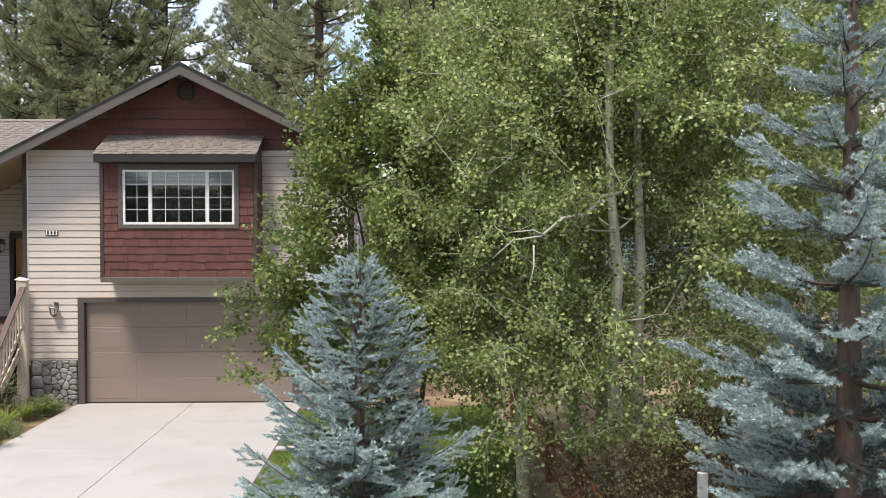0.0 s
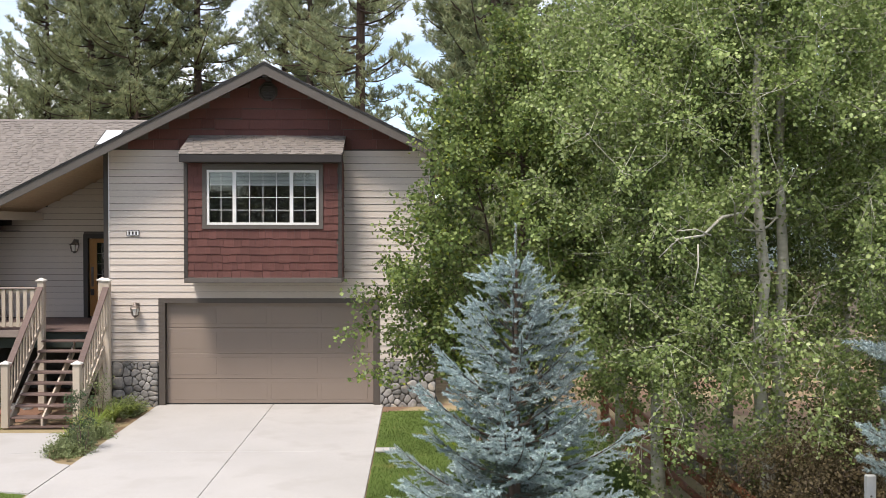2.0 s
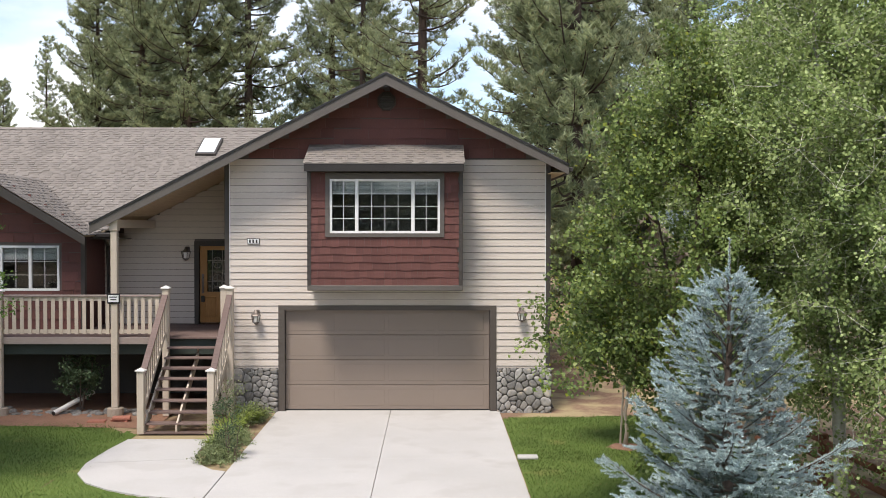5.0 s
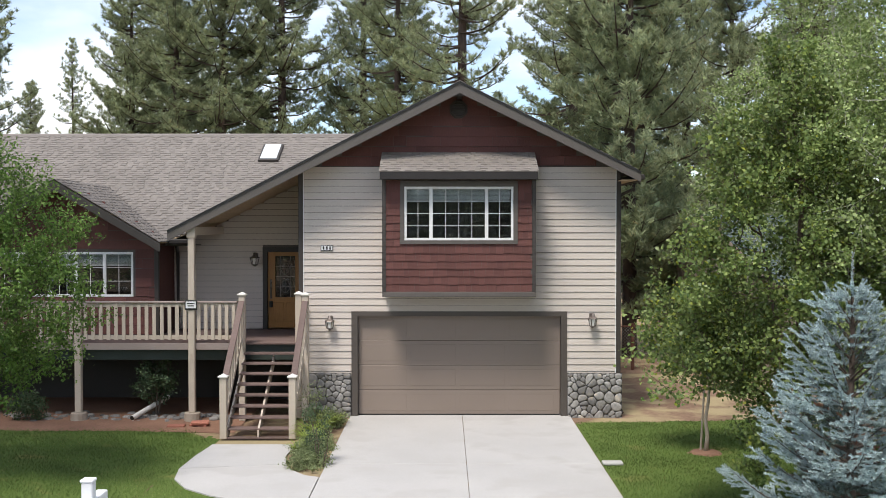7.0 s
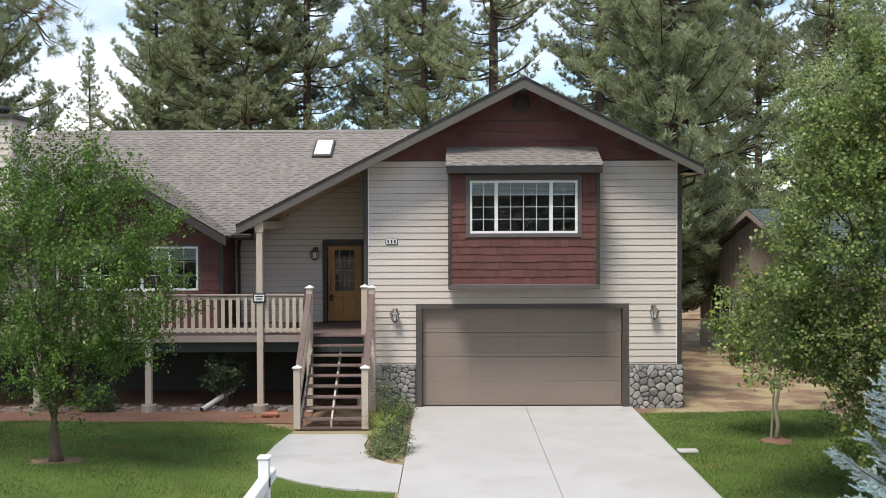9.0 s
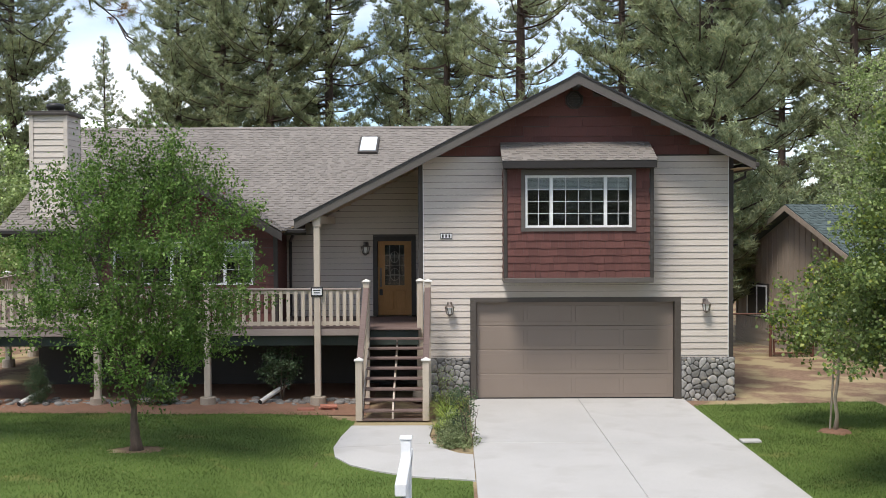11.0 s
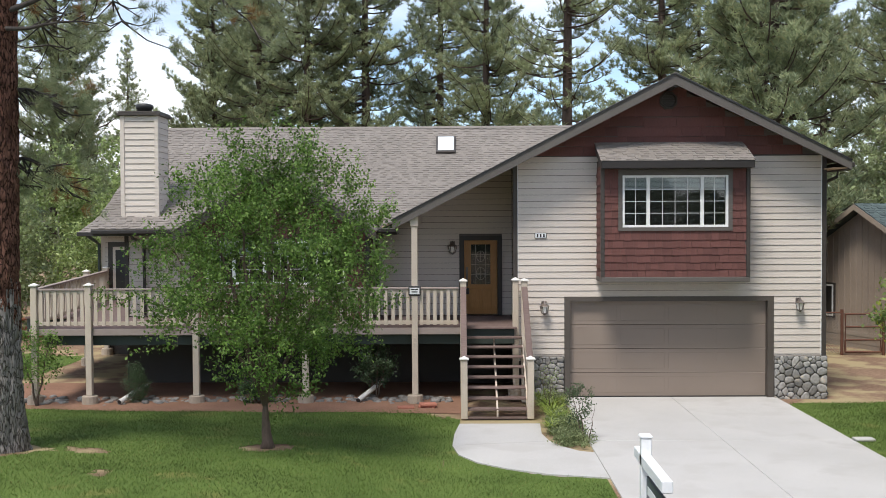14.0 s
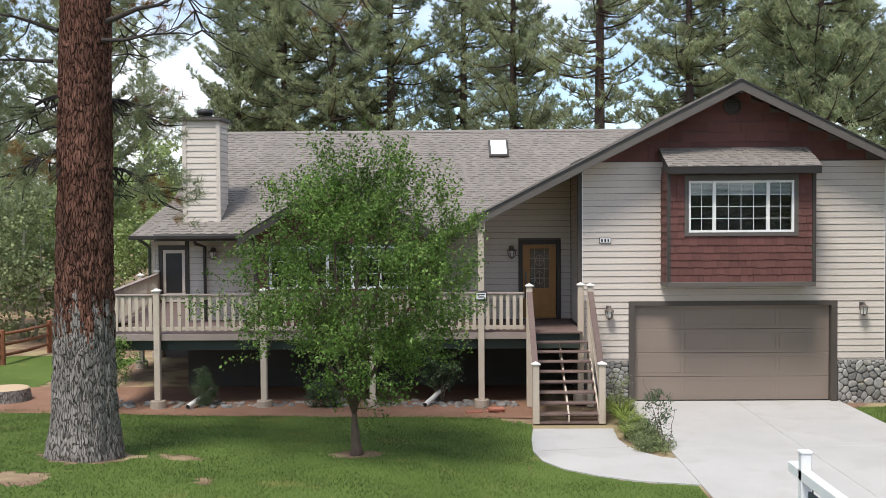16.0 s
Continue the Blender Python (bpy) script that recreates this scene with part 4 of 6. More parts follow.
shakes(groom, GYW, 1.9, 5.5, lambda z: (GX0, GX1) if z < 4.25 else (GPX - max(0, (GPZ - 0.15 - z) / gsl), GPX + max(0, (GPZ - 0.15 - z) / gsl)), 31, holes=[(Q[0] - 0.06, Q[1] + 0.06, Q[2] - 0.06, Q[3] + 0.06)], row=0.24, wide=(0.3, 0.8))
part("gable_wall", Shape().slab([(GX0, GYW, 4.25), (GX1, GYW, 4.25), (GPX, GYW, GPZ - 0.1)], (0, 0.14, 0)), SHADE_GAP, house)
for xa in (GX0, GX1 - 0.14):
    part("wall", Shape().box(xa, GYW + 0.14, 1.6, xa + 0.14, 2.7, 4.3), RED, house)
for xa in (GX0 - 0.02, GX1 - 0.09):
    part("corner_trim", Shape().box(xa, GYW - 0.04, 1.88, xa + 0.11, GYW + 0.06, 4.2, 0.006), BROWN, house)
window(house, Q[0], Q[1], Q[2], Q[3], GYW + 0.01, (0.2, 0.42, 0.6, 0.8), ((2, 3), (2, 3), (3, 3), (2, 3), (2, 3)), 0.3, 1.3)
mroof = part("roof", Shape().slab([(-15.0, 1.4, 4.3), (-7.35, 1.4, 4.3), (-0.85, 7.9, main_z(7.9) - 0.03), (-15.0, 7.9, main_z(7.9) - 0.03)], (0, 0, -0.03))
             .slab([(-15.0, 7.9, main_z(7.9) - 0.03), (2.0, 7.9, main_z(7.9) - 0.03), (2.0, 14.4, 4.3), (-15, 14.4, 4.3)], (0, 0, -0.03)), SOFFIT, house, "long grey-brown asphalt shingle roof")
roof_plane(mroof, lambda u, v, h: (u, 1.36 + v * CM, main_z(1.36) + v * CM * SM + h), [(-15.03, 0), (-7.37, 0), (-0.83, 6.54 / CM), (-15.03, 6.54 / CM)], 25)
part("ridge_cap", Shape().add([(-15.03, 7.76, 7.49), (-15.03, 7.9, 7.57), (-15.03, 8.06, 7.49), (-0.7, 7.76, 7.49), (-0.7, 7.9, 7.57), (-0.7, 8.06, 7.49)], [(0, 3, 4, 1), (1, 4, 5, 2), (0, 1, 2)]), ROOF, mroof)
part("rake_board", Shape().slab([(-15.0, 1.4, 4.3), (-15.0, 7.9, main_z(7.9) - 0.03), (-15.0, 7.9, main_z(7.9) - 0.22), (-15.0, 1.4, 4.12)], (-0.04, 0, 0)), BROWN, mroof)
for xa, xb in ((-15.0, -12.5), (-7.5, -6.9)):
    part("fascia", Shape().box(xa, 1.38, 4.13, xb, 1.43, 4.3), BROWN, mroof)
    part("gutter", Shape().box(xa, 1.26, 4.18, xb, 1.38, 4.3, 0.02), GUTTER, mroof, "dark brown gutter")
part("soffit", Shape().box(-15.0, 1.43, 4.13, -6.9, 2.7, 4.15), FASCIA, mroof)
# roof of the gable room
ridge_back = 1.4 + (GPZ - 4.33) / SM
wr = GX1 + 0.2 - GPX
for sgn in (1, -1):
    plane = [(GPX, GRY, GPZ - 0.03), (GPX + sgn * wr, GRY, GEZ - 0.03), (GPX + sgn * wr, 1.3, GEZ - 0.03), (GPX, ridge_back, GPZ - 0.03)]
    gr = part("roof", Shape().slab(plane, (0, 0, -0.03)), SOFFIT, house, "small gable roof over the window bay")
    cg = 1 / math.hypot(1, gsl)
    roof_plane(gr, lambda u, v, h, sg=sgn: (GPX + sg * (wr + 0.04 - v * cg), u, GEZ - 0.04 * gsl + v * cg * gsl + h), [(GRY - 0.03, 0), (1.35, 0), (ridge_back, (wr + 0.03) / cg), (GRY - 0.03, (wr + 0.04) / cg)], 27 + sgn)
    part("rake_board", Shape().slab([(GPX, GRY, GPZ - 0.03), (GPX + sgn * (wr + 0.05), GRY, GEZ - 0.06), (GPX + sgn * (wr + 0.05), GRY, GEZ - 0.27), (GPX, GRY, GPZ - 0.27)], (0, -0.04, 0)), BROWN, gr, "dark brown rake board")

# skylight
skyl = part("skylight", Shape().box(-5.94, -0.02, 0.0, -5.33, 1.25, 0.1, 0.015), BROWN, house, "skylight with a dark frame and pale glass")
skyl.matrix_basis = pose(0, 5.88, main_z(5.88), math.degrees(math.atan(SM)))
sg = part("skylight_glass", Shape().box(-5.88, 0.06, 0.1, -5.39, 1.17, 0.115, 0.004), SKYGLASS, house)
sg.matrix_basis = skyl.matrix_basis.copy()

# chimney
chim = part("chimney", Shape().box(-14.4, 2.04, 4.3, -13.4, 3.06, 7.38), SHADE_GAP, house, "beige sided chimney chase with a dark cap")
for r in range(17):
    z = 4.62 + r * 0.163
    part("siding_board", Shape().slab([(-14.32, 2.02, z), (-13.48, 2.02, z), (-13.48, 2.04, z + 0.158), (-14.32, 2.04, z + 0.158)], (0, 0.012, 0)), SIDING, chim)
    part("siding_board", Shape().slab([(-13.38, 2.1, z), (-13.38, 3.0, z), (-13.4, 3.0, z + 0.158), (-13.4, 2.1, z + 0.158)], (-0.012, 0, 0)), SIDING, chim)
for xa in (-14.42, -13.49):
    part("corner_trim", Shape().box(xa, 2.005, 4.6, xa + 0.11, 2.1, 7.4, 0.005), SIDING, chim)
part("cap", Shape().box(-14.5, 1.94, 7.38, -13.3, 3.16, 7.45, 0.01).box(-14.46, 1.98, 7.45, -13.34, 3.12, 7.5, 0.01), BROWN, chim, "dark metal chimney cap")
part("flue", Shape().lathe(-13.9, 2.55, [(0.2, 7.5), (0.2, 7.6), (0.24, 7.61), (0.24, 7.72), (0.12, 7.76)], 14), BLACK, chim, "black flue top", True)

# left wing, set far back, with a side door onto the deck
wing = part("wall", Shape().box(-17.35, 9.1, -0.1, -14.4, 9.26, 4.1), SHADE_GAP, house, "rear wing wall in beige lap siding")
lap_wall(wing, -17.3, -14.5, 9.1, 1.88, 4.1, holes=[(-17.15, -16.1, 1.8, 3.8)])
part("wall", Shape().box(-17.35, 9.26, -0.1, -17.2, 12.0, 4.1), SIDING, house)
part("corner_trim", Shape().box(-17.4, 9.06, 1.8, -17.28, 9.15, 4.1), SIDING, house)
wd = part("side_door", Shape().box(-17.0, 9.03, 1.88, -16.25, 9.08, 3.66, 0.006), SIDING, house, "pale side door with an upper glass")
part("frame", Shape().arch(-17.15, -16.1, 1.88, 3.82, -17.01, -16.24, 3.67, 9.02, 9.1), BROWN, wd)
part("door_glass", Shape().box(-16.9, 9.02, 2.2, -16.35, 9.03, 3.55, 0.004), BLACK, wd)
wroof = part("roof", Shape().slab([(-17.9, 8.4, 4.15), (-14.4, 8.4, 4.15), (-14.4, 11.5, 5.72), (-16.9, 11.5, 5.72)], (0, 0, -0.03)).slab([(-17.9, 8.4, 4.15), (-16.9, 11.5, 5.72), (-17.9, 14.4, 4.15)], (0, 0, -0.03)), SOFFIT, house)
roof_plane(wroof, lambda u, v, h: (u, 8.37 + v * CS, 4.14 + v * CS * SL + h), [(-17.93, 0), (-14.4, 0), (-14.4, 3.1 / CS), (-16.92, 3.1 / CS)], 33)
part("gutter", Shape().box(-17.93, 8.25, 4.03, -14.6, 8.38, 4.17, 0.015), GUTTER, wroof)
part("downspout", Shape().tube([(-17.6, 8.3, 4.05), (-17.45, 8.7, 3.85), (-17.45, 9.02, 3.75), (-17.45, 9.02, 1.9)], 0.05, 6), GREEN_BEAM, house)

# ---------------------------------------------------------------- deck
DZT = 1.86
deck = thing("deck", (-10, 1, 0), "raised wooden deck with cream railings on posts", "deck")
for i in range(24):
    y = -0.55 + i * 0.138
    xl = -15.85
    part("deck_board", Shape().box(xl, y, DZT - 0.038, -3.84 if y < 2.55 else -3.84, y + 0.132, DZT, 0.004), DECK_BROWN, deck)
part("edge_board", Shape().box(-15.9, -0.6, DZT - 0.16, -5.2, -0.56, DZT + 0.005, 0.006), DECK_EDGE, deck, "pale mauve-brown deck edge board")
part("beam", Shape().box(-15.6, -0.45, DZT - 0.42, -3.9, -0.31, DZT - 0.05, 0.01), GREEN_BEAM, deck, "dark green deck beam")
part("rim", Shape().box(-15.86, -0.55, DZT - 0.2, -15.8, 2.6, DZT - 0.04), DECK_EDGE, deck)
for k in range(7):
    part("joist", Shape().box(-15.3 + k * 1.7, -0.3, DZT - 0.28, -15.25 + k * 1.7, 2.6, DZT - 0.045), GREEN_BEAM, deck)
# wing of the deck to the back
part("deck_floor", Shape().box(-17.4, 2.77, DZT - 0.05, -14.55, 9.0, DZT), DECK_BROWN, deck)
part("beam", Shape().box(-17.4, 2.9, DZT - 0.42, -17.25, 9.0, DZT - 0.06), GREEN_BEAM, deck)


def rail_run(p0, p1, z0, z1, first, n, post_gap=0.05):
    """Top and bottom rails with flat balusters between two points on plan."""
    a, b = Vector((*p0, 0)), Vector((*p1, 0))
    part("top_rail", Shape().beam(a + Vector((0, 0, z1)), b + Vector((0, 0, z1)), 0.14, 0.04, 0.006), DECK_EDGE, deck, "flat rail cap")
    part("rail", Shape().beam(a + Vector((0, 0, z1 - 0.075)), b + Vector((0, 0, z1 - 0.075)), 0.04, 0.09, 0.005), CREAM, deck)
    part("rail", Shape().beam(a + Vector((0, 0, z0)), b + Vector((0, 0, z0)), 0.04, 0.09, 0.005), CREAM, deck)
    d = (b - a).normalized()
    side = Vector((d.y, -d.x, 0)) * 0.03
    for i in range(n):
        q = a + (b - a) * ((i + 0.5) / n) + side
        part("baluster", Shape().beam(q + Vector((0, 0, z0 - 0.06)), q + Vector((0, 0, z1 - 0.03)), 0.085, 0.024, 0.003, up=tuple(side.normalized())), CREAM, deck)


def post(x, y, z0, z1, w=0.15, cap=True, foot=True):
    p = part("post", Shape().box(x - w / 2, y - w / 2, z0, x + w / 2, y + w / 2, z1, 0.01), CREAM, deck)
    if cap:
        h = w / 2 + 0.03
        part("cap", Shape().box(x - h, y - h, z1, x + h, y + h, z1 + 0.035, 0.008).add([(x - h + 0.02, y - h + 0.02, z1 + 0.035), (x + h - 0.02, y - h + 0.02, z1 + 0.035), (x + h - 0.02, y + h - 0.02, z1 + 0.035), (x - h + 0.02, y + h - 0.02, z1 + 0.035), (x, y, z1 + 0.085)], [(0, 1, 4), (1, 2, 4), (2, 3, 4), (3, 0, 4)]), CAP, p, "pale pyramid post cap")
    if foot:
        part("footing", Shape().lathe(x, y, [(0.2, z0 - 0.25), (0.19, z0 - 0.02), (0.17, z0)], 14), FOOTING, p, "round concrete footing")
        for dz in (1.5, 1.62):
            part("bolt", Shape().box(x - 0.02, y - w / 2 - 0.015, dz - 0.02, x + 0.02, y - w / 2, dz + 0.02, 0.005), CREAM, p)
    return p


PY = -0.62
posts_x = (-15.75, -14.4, -11.75, -9.05, -6.35)
for x in posts_x:
    if x != -6.35:
        post(x, PY, 0.22, 2.93)
for a, b, n in ((-15.75, -14.4, 7), (-14.4, -11.75, 13), (-11.75, -9.05, 14), (-9.05, -6.35, 14), (-6.35, -5.2, 6)):
    rail_run((a + 0.08, PY + 0.03), (b - 0.08, PY + 0.03), 2.0, 2.84, 0, n)
tall = post(-6.35, PY, 0.22, 4.62, cap=False)
part("post_head", Shape().box(-6.45, PY - 0.1, 4.36, -6.25, PY + 0.1, 4.66, 0.01), CREAM, tall)
part("porch_beam", Shape().box(-6.43, PY + 0.1, 4.42, -6.27, 2.68, 4.62, 0.008), CREAM, deck, "cream porch beam")
rail_run((-15.78, -0.5), (-17.2, 8.9), 2.0, 2.84, 0, 48)
post(-17.0, 6.5, 0.22, 2.93)
post(-17.2, 8.95, 0.22, 2.93)
# stairs
stairs = thing("stairs", (-4.4, -1.6, 0), "open wooden stairs with brown treads and cream railings", "stairs")
SX0, SX1, RISE, RUN = -5.1, -3.72, 0.203, 0.262
for i in range(8):
    z = DZT - RISE * (i + 1)
    y = -0.6 - RUN * i
    for k in (0, 1):
        part("tread", Shape().box(SX0 + 0.02, y - 0.14 * (k + 1) + 0.005, z - 0.04, SX1 - 0.02, y - 0.14 * k, z, 0.005), DECK_BROWN, stairs)
for x in (SX0 - 0.02, (SX0 + SX1) / 2 - 0.02, SX1 - 0.02):
    part("stringer", Shape().slab([(x, -0.6, DZT - 0.28), (x, -0.6, DZT - 0.5), (x, -2.62, 0.02), (x, -2.72, 0.02), (x, -2.72, 0.2)], (0.04, 0, 0)), CREAM, stairs)
    for i in range(8):
        z, y = DZT - RISE * (i + 1), -0.6 - RUN * i
        part("cleat", Shape().box(x, y - 0.05, z - RISE + 0.01, x + 0.04, y, z - 0.04), CREAM, stairs)
part("tread", Shape().box(SX0 + 0.02, -2.78, 0.02, SX1 - 0.02, -2.62, 0.055), DECK_BROWN, stairs)


def newel(x, y, z0, z1, w=0.15):
    p = part("newel", Shape().box(x - w / 2, y - w / 2, z0, x + w / 2, y + w / 2, z1, 0.01), CREAM, stairs)
    h = w / 2 + 0.03
    part("cap", Shape().box(x - h, y - h, z1, x + h, y + h, z1 + 0.035, 0.008).add([(x - h + 0.02, y - h + 0.02, z1 + 0.035), (x + h - 0.02, y - h + 0.02, z1 + 0.035), (x + h - 0.02, y + h - 0.02, z1 + 0.035), (x - h + 0.02, y + h - 0.02, z1 + 0.035), (x, y, z1 + 0.085)], [(0, 1, 4), (1, 2, 4), (2, 3, 4), (3, 0, 4)]), CAP, p)


for x in (SX0 - 0.06, SX1 + 0.06):
    newel(x, -0.6, 0.02, 3.0)
    newel(x, -2.72, 0.02, 1.36)
    ya, yb = -0.68, -2.64
    za, zb = 2.86, 1.24
    part("hand_rail", Shape().beam((x, ya, za), (x, yb, zb), 0.14, 0.04, 0.006), DECK_BROWN, stairs, "brown sloping hand rail")
    part("rail", Shape().beam((x, ya, za - 0.08), (x, yb, zb - 0.08), 0.04, 0.09, 0.005), CREAM, stairs)
    part("rail", Shape().beam((x, ya, za - 0.86), (x, yb, zb - 0.86), 0.04, 0.1, 0.005), CREAM, stairs)
    for i in range(11):
        t = (i + 0.5) / 11
        y, z = ya + (yb - ya) * t, za + (zb - za) * t
        part("baluster", Shape().box(x - 0.012, y - 0.04, z - 0.92, x + 0.012, y + 0.04, z - 0.04, 0.003), CREAM, stairs)
post(-3.86, -0.3, 0.3, 3.0)

# small plaque on the tall post
plq = thing("plaque", (-6.35, -0.72, 2.7), "small black framed white plaque on the porch post", "plaque")
part("frame", Shape().box(-6.5, -0.725, 2.66, -6.2, -0.7, 2.9, 0.015), BLACK, plq)
part("face", Shape().box(-6.47, -0.732, 2.7, -6.23, -0.726, 2.86, 0.004), WHITE, plq)
for k in range(2):
    part("bar", Shape().box(-6.44 + 0.02 * k, -0.737, 2.805 - k * 0.06, -6.26 - 0.02 * k, -0.733, 2.83 - k * 0.06), BLACK, plq)
# number plate on the siding
num = thing("house_plate", (-3.21, -0.03, 4.1), "small white plate with three dark bars on the siding", "plate")
part("board", Shape().box(-3.36, -0.045, 4.04, -3.06, -0.026, 4.18, 0.006), BLACK, num)
part("face", Shape().box(-3.345, -0.05, 4.055, -3.075, -0.046, 4.165, 0.002), WHITE, num)
for k in range(3):
    part("bar", Shape().box(-3.31 + k * 0.08, -0.055, 4.07, -3.27 + k * 0.08, -0.051, 4.15), BLACK, num)


def wall_lamp(x, y, z, s=1.0):
    """Lantern on a curled bracket: back plate, arm, cage with glass, roof and finial."""
    t = thing("wall_lamp", (x, y, z), "antique metal carriage lantern on the siding", "wall lamp", "house lanterns")
    part("back_plate", Shape().box(x - 0.055 * s, y - 0.02, z - 0.014, x + 0.055 * s, y, z + 0.144 * s, 0.012), PEWTER, t)
    part("arm", Shape().tube([(x, y - 0.02, z + 0.086 * s), (x, y - 0.09, z + 0.144 * s), (x, y - 0.16, z + 0.144 * s)], 0.012, 6), PEWTER, t)
    lx, ly = x, y - 0.16
    part("roof", Shape().lathe(lx, ly, [(0.11 * s, z + 0.043), (0.1 * s, z + 0.061), (0.05 * s, z + 0.101), (0.03 * s, z + 0.144), (0.012, z + 0.180)], 6), PEWTER, t)
    part("glass", Shape().lathe(lx, ly, [(0.055 * s, z - 0.122), (0.085 * s, z + 0.040)], 6), CAP, t, "frosted pale glass")
    for k in range(6):
        a = math.pi * k / 3
        part("cage_bar", Shape().tube([(lx + 0.06 * s * math.cos(a), ly + 0.06 * s * math.sin(a), z - 0.130), (lx + 0.092 * s * math.cos(a), ly + 0.092 * s * math.sin(a), z + 0.043)], 0.01, 4), PEWTER, t)
    part("base", Shape().lathe(lx, ly, [(0.02, z - 0.180), (0.04 * s, z - 0.151), (0.065 * s, z - 0.137), (0.065 * s, z - 0.119)], 6), PEWTER, t)
    return t


wall_lamp(-3.13, -0.02, 2.3, 1.15)
wall_lamp(3.22, -0.02, 2.36, 1.15)
wall_lamp(-5.43, 2.68, 3.74, 1.25)
wall_lamp(-13.75, 2.68, 3.75, 1.15)

# ---------------------------------------------------------------- plants


def unit(a):
    return a / np.maximum(1e-9, np.linalg.norm(a, axis=-1, keepdims=True))


def leaf_mesh(name, pts, normals_bias, size, mat, rng, aspect=0.8, droop=0.0):
    """One folded leaf of two triangles each at every point."""
    n = len(pts)
    d = unit(rng.normal(0, 1, (n, 3)) + np.array([0, 0, -droop]))
    nrm = unit(rng.normal(0, 0.8, (n, 3)) + normals_bias)
    side = unit(np.cross(d, nrm))
    nrm = np.cross(side, d)
    s = (size * rng.uniform(0.65, 1.25, n))[:, None]
    v = np.stack([pts, pts + d * s * 0.5 + side * s * aspect * 0.5 + nrm * s * 0.12, pts + d * s, pts + d * s * 0.5 - side * s * aspect * 0.5 + nrm * s * 0.12], 1)
    k = np.arange(n)[:, None] * 4
    tris = np.concatenate([k + np.array([[0, 1, 2]]), k + np.array([[0, 2, 3]])], 0)
    return cloud(name, v.reshape(-1, 3), tris, mat)


def crowned(name, label, category, at, trunks, crown, clusters, per, leaf, mat, bark, seed, sigma=0.33, limb_r=0.03, aspect=0.8, group="", shell=0.45, low=0.25, twig_mat=None, extra=(), bare=None, rise=0.0, spray=0.36, reach=1.0, plus=()):
    """A broadleaf tree or shrub: tapered trunks, limbs reaching to leaf clumps, twigs, and a crown of single leaves.
    trunks: (base dx, dy, top dx, dy, dz, radius); crown: centre (dx, dy, dz) and radii."""
    rng = np.random.default_rng(seed)
    z0 = ground_z(at[0], at[1]) - 0.03
    base = np.array([at[0], at[1], z0])
    t = thing(name, tuple(base), label, category, group)
    paths = []
    for bx, by, tx, ty, tz, r, *fork in trunks:
        zs = fork[0] if fork else 0
        k = 9
        line = []
        wob = rng.normal(0, 0.013 * tz ** 0.5, (k, 2))
        for i in range(k):
            f = i / (k - 1)
            line.append(base + np.array([bx + (tx - bx) * f + wob[i, 0] * min(1, i), by + (ty - by) * f + wob[i, 1] * min(1, i), zs + (tz - zs) * f]))
        radii = [r * (1.25 if i == 0 and not zs else 1) * (1 - 0.82 * i / (k - 1)) for i in range(k)]
        part("trunk", Shape().tube([tuple(p) for p in line], radii, 9), bark, t, smooth=True)
        paths.append((line, r))
    (cx, cy, cz), (rx, ry, rz) = crown
    centres = []
    while len(centres) < clusters:
        q = rng.normal(0, 1, 3)
        q = q / np.linalg.norm(q) * rng.uniform(shell, 1.0) ** 0.6
        if q[2] < 0:
            q[:2] *= 1 - 0.35 * q[2] * q[2]
        w = 1 + 0.3 * noise.noise((q[0] * 2.2 + seed, q[1] * 2.2, q[2] * 2.2))
        taper = 1 - 0.45 * max(0, q[2]) ** 1.5
        c = base + np.array([cx + q[0] * rx * w * taper, cy + q[1] * ry * w * taper, cz + q[2] * rz * w])
        if bare and abs(c[0] - base[0]) < 0.55 and c[1] < base[1] + 0.2 and bare[0] < c[2] < bare[1]:
            continue
        centres.append(c)
    centres += [base + np.array(q) for q in plus]
    limbs, twigs, pts = Shape(), Shape(), []
    nodes, heavy = [], []
    for line, r in paths:
        for i in range(int(low * 8), 9):
            for q in (0, 0.5):
                if i < 8:
                    nodes.append(line[i] + (line[i + 1] - line[i]) * q)
                    heavy.append(1.0)
    trunk_nodes = np.array(nodes)
    centres.sort(key=lambda c: np.linalg.norm(trunk_nodes - c, axis=1).min())
    for c in centres:
        gap = np.array(nodes) - c
        cost = np.linalg.norm(gap, axis=1) + 0.9 * np.maximum(0, gap[:, 2] + 0.1)
        j = int(cost.argmin())
        a, w0 = nodes[j], limb_r * heavy[j]
        far = np.linalg.norm(c - a)
        mid = (a + c) / 2 + rng.normal(0, 0.07 * far, 3) + np.array([0, 0, -0.05 * far])
        limbs.tube([tuple(a), tuple((a + mid) / 2 + rng.normal(0, 0.03 * far, 3)), tuple(mid), tuple((mid + c) / 2 + rng.normal(0, 0.03 * far, 3)), tuple(c)], [w0, w0 * 0.85, w0 * 0.7, w0 * 0.55, w0 * 0.4], 5, False)
        nodes.append(c)
        heavy.append(max(0.25, heavy[j] * 0.6))
        out = c - base - np.array([cx, cy, cz])
        for _ in range(4):
            d = rng.normal(0, 1, 3) + 0.7 * out / max(0.3, np.linalg.norm(out)) + np.array([0, 0, rise])
            e = c + d / np.linalg.norm(d) * sigma * reach * rng.uniform(0.9, 1.9)
            twigs.tube([tuple(c), tuple(e)], [limb_r * 0.22, limb_r * 0.1], 3, False)
            m = per // 4
            f = rng.uniform(0.1, 1.05, m)[:, None]
            pts.append(c + (e - c) * f + rng.normal(0, sigma * spray, (m, 3)))
    part("limb_work", limbs, bark, t, smooth=True)["kind"] = "stuff"
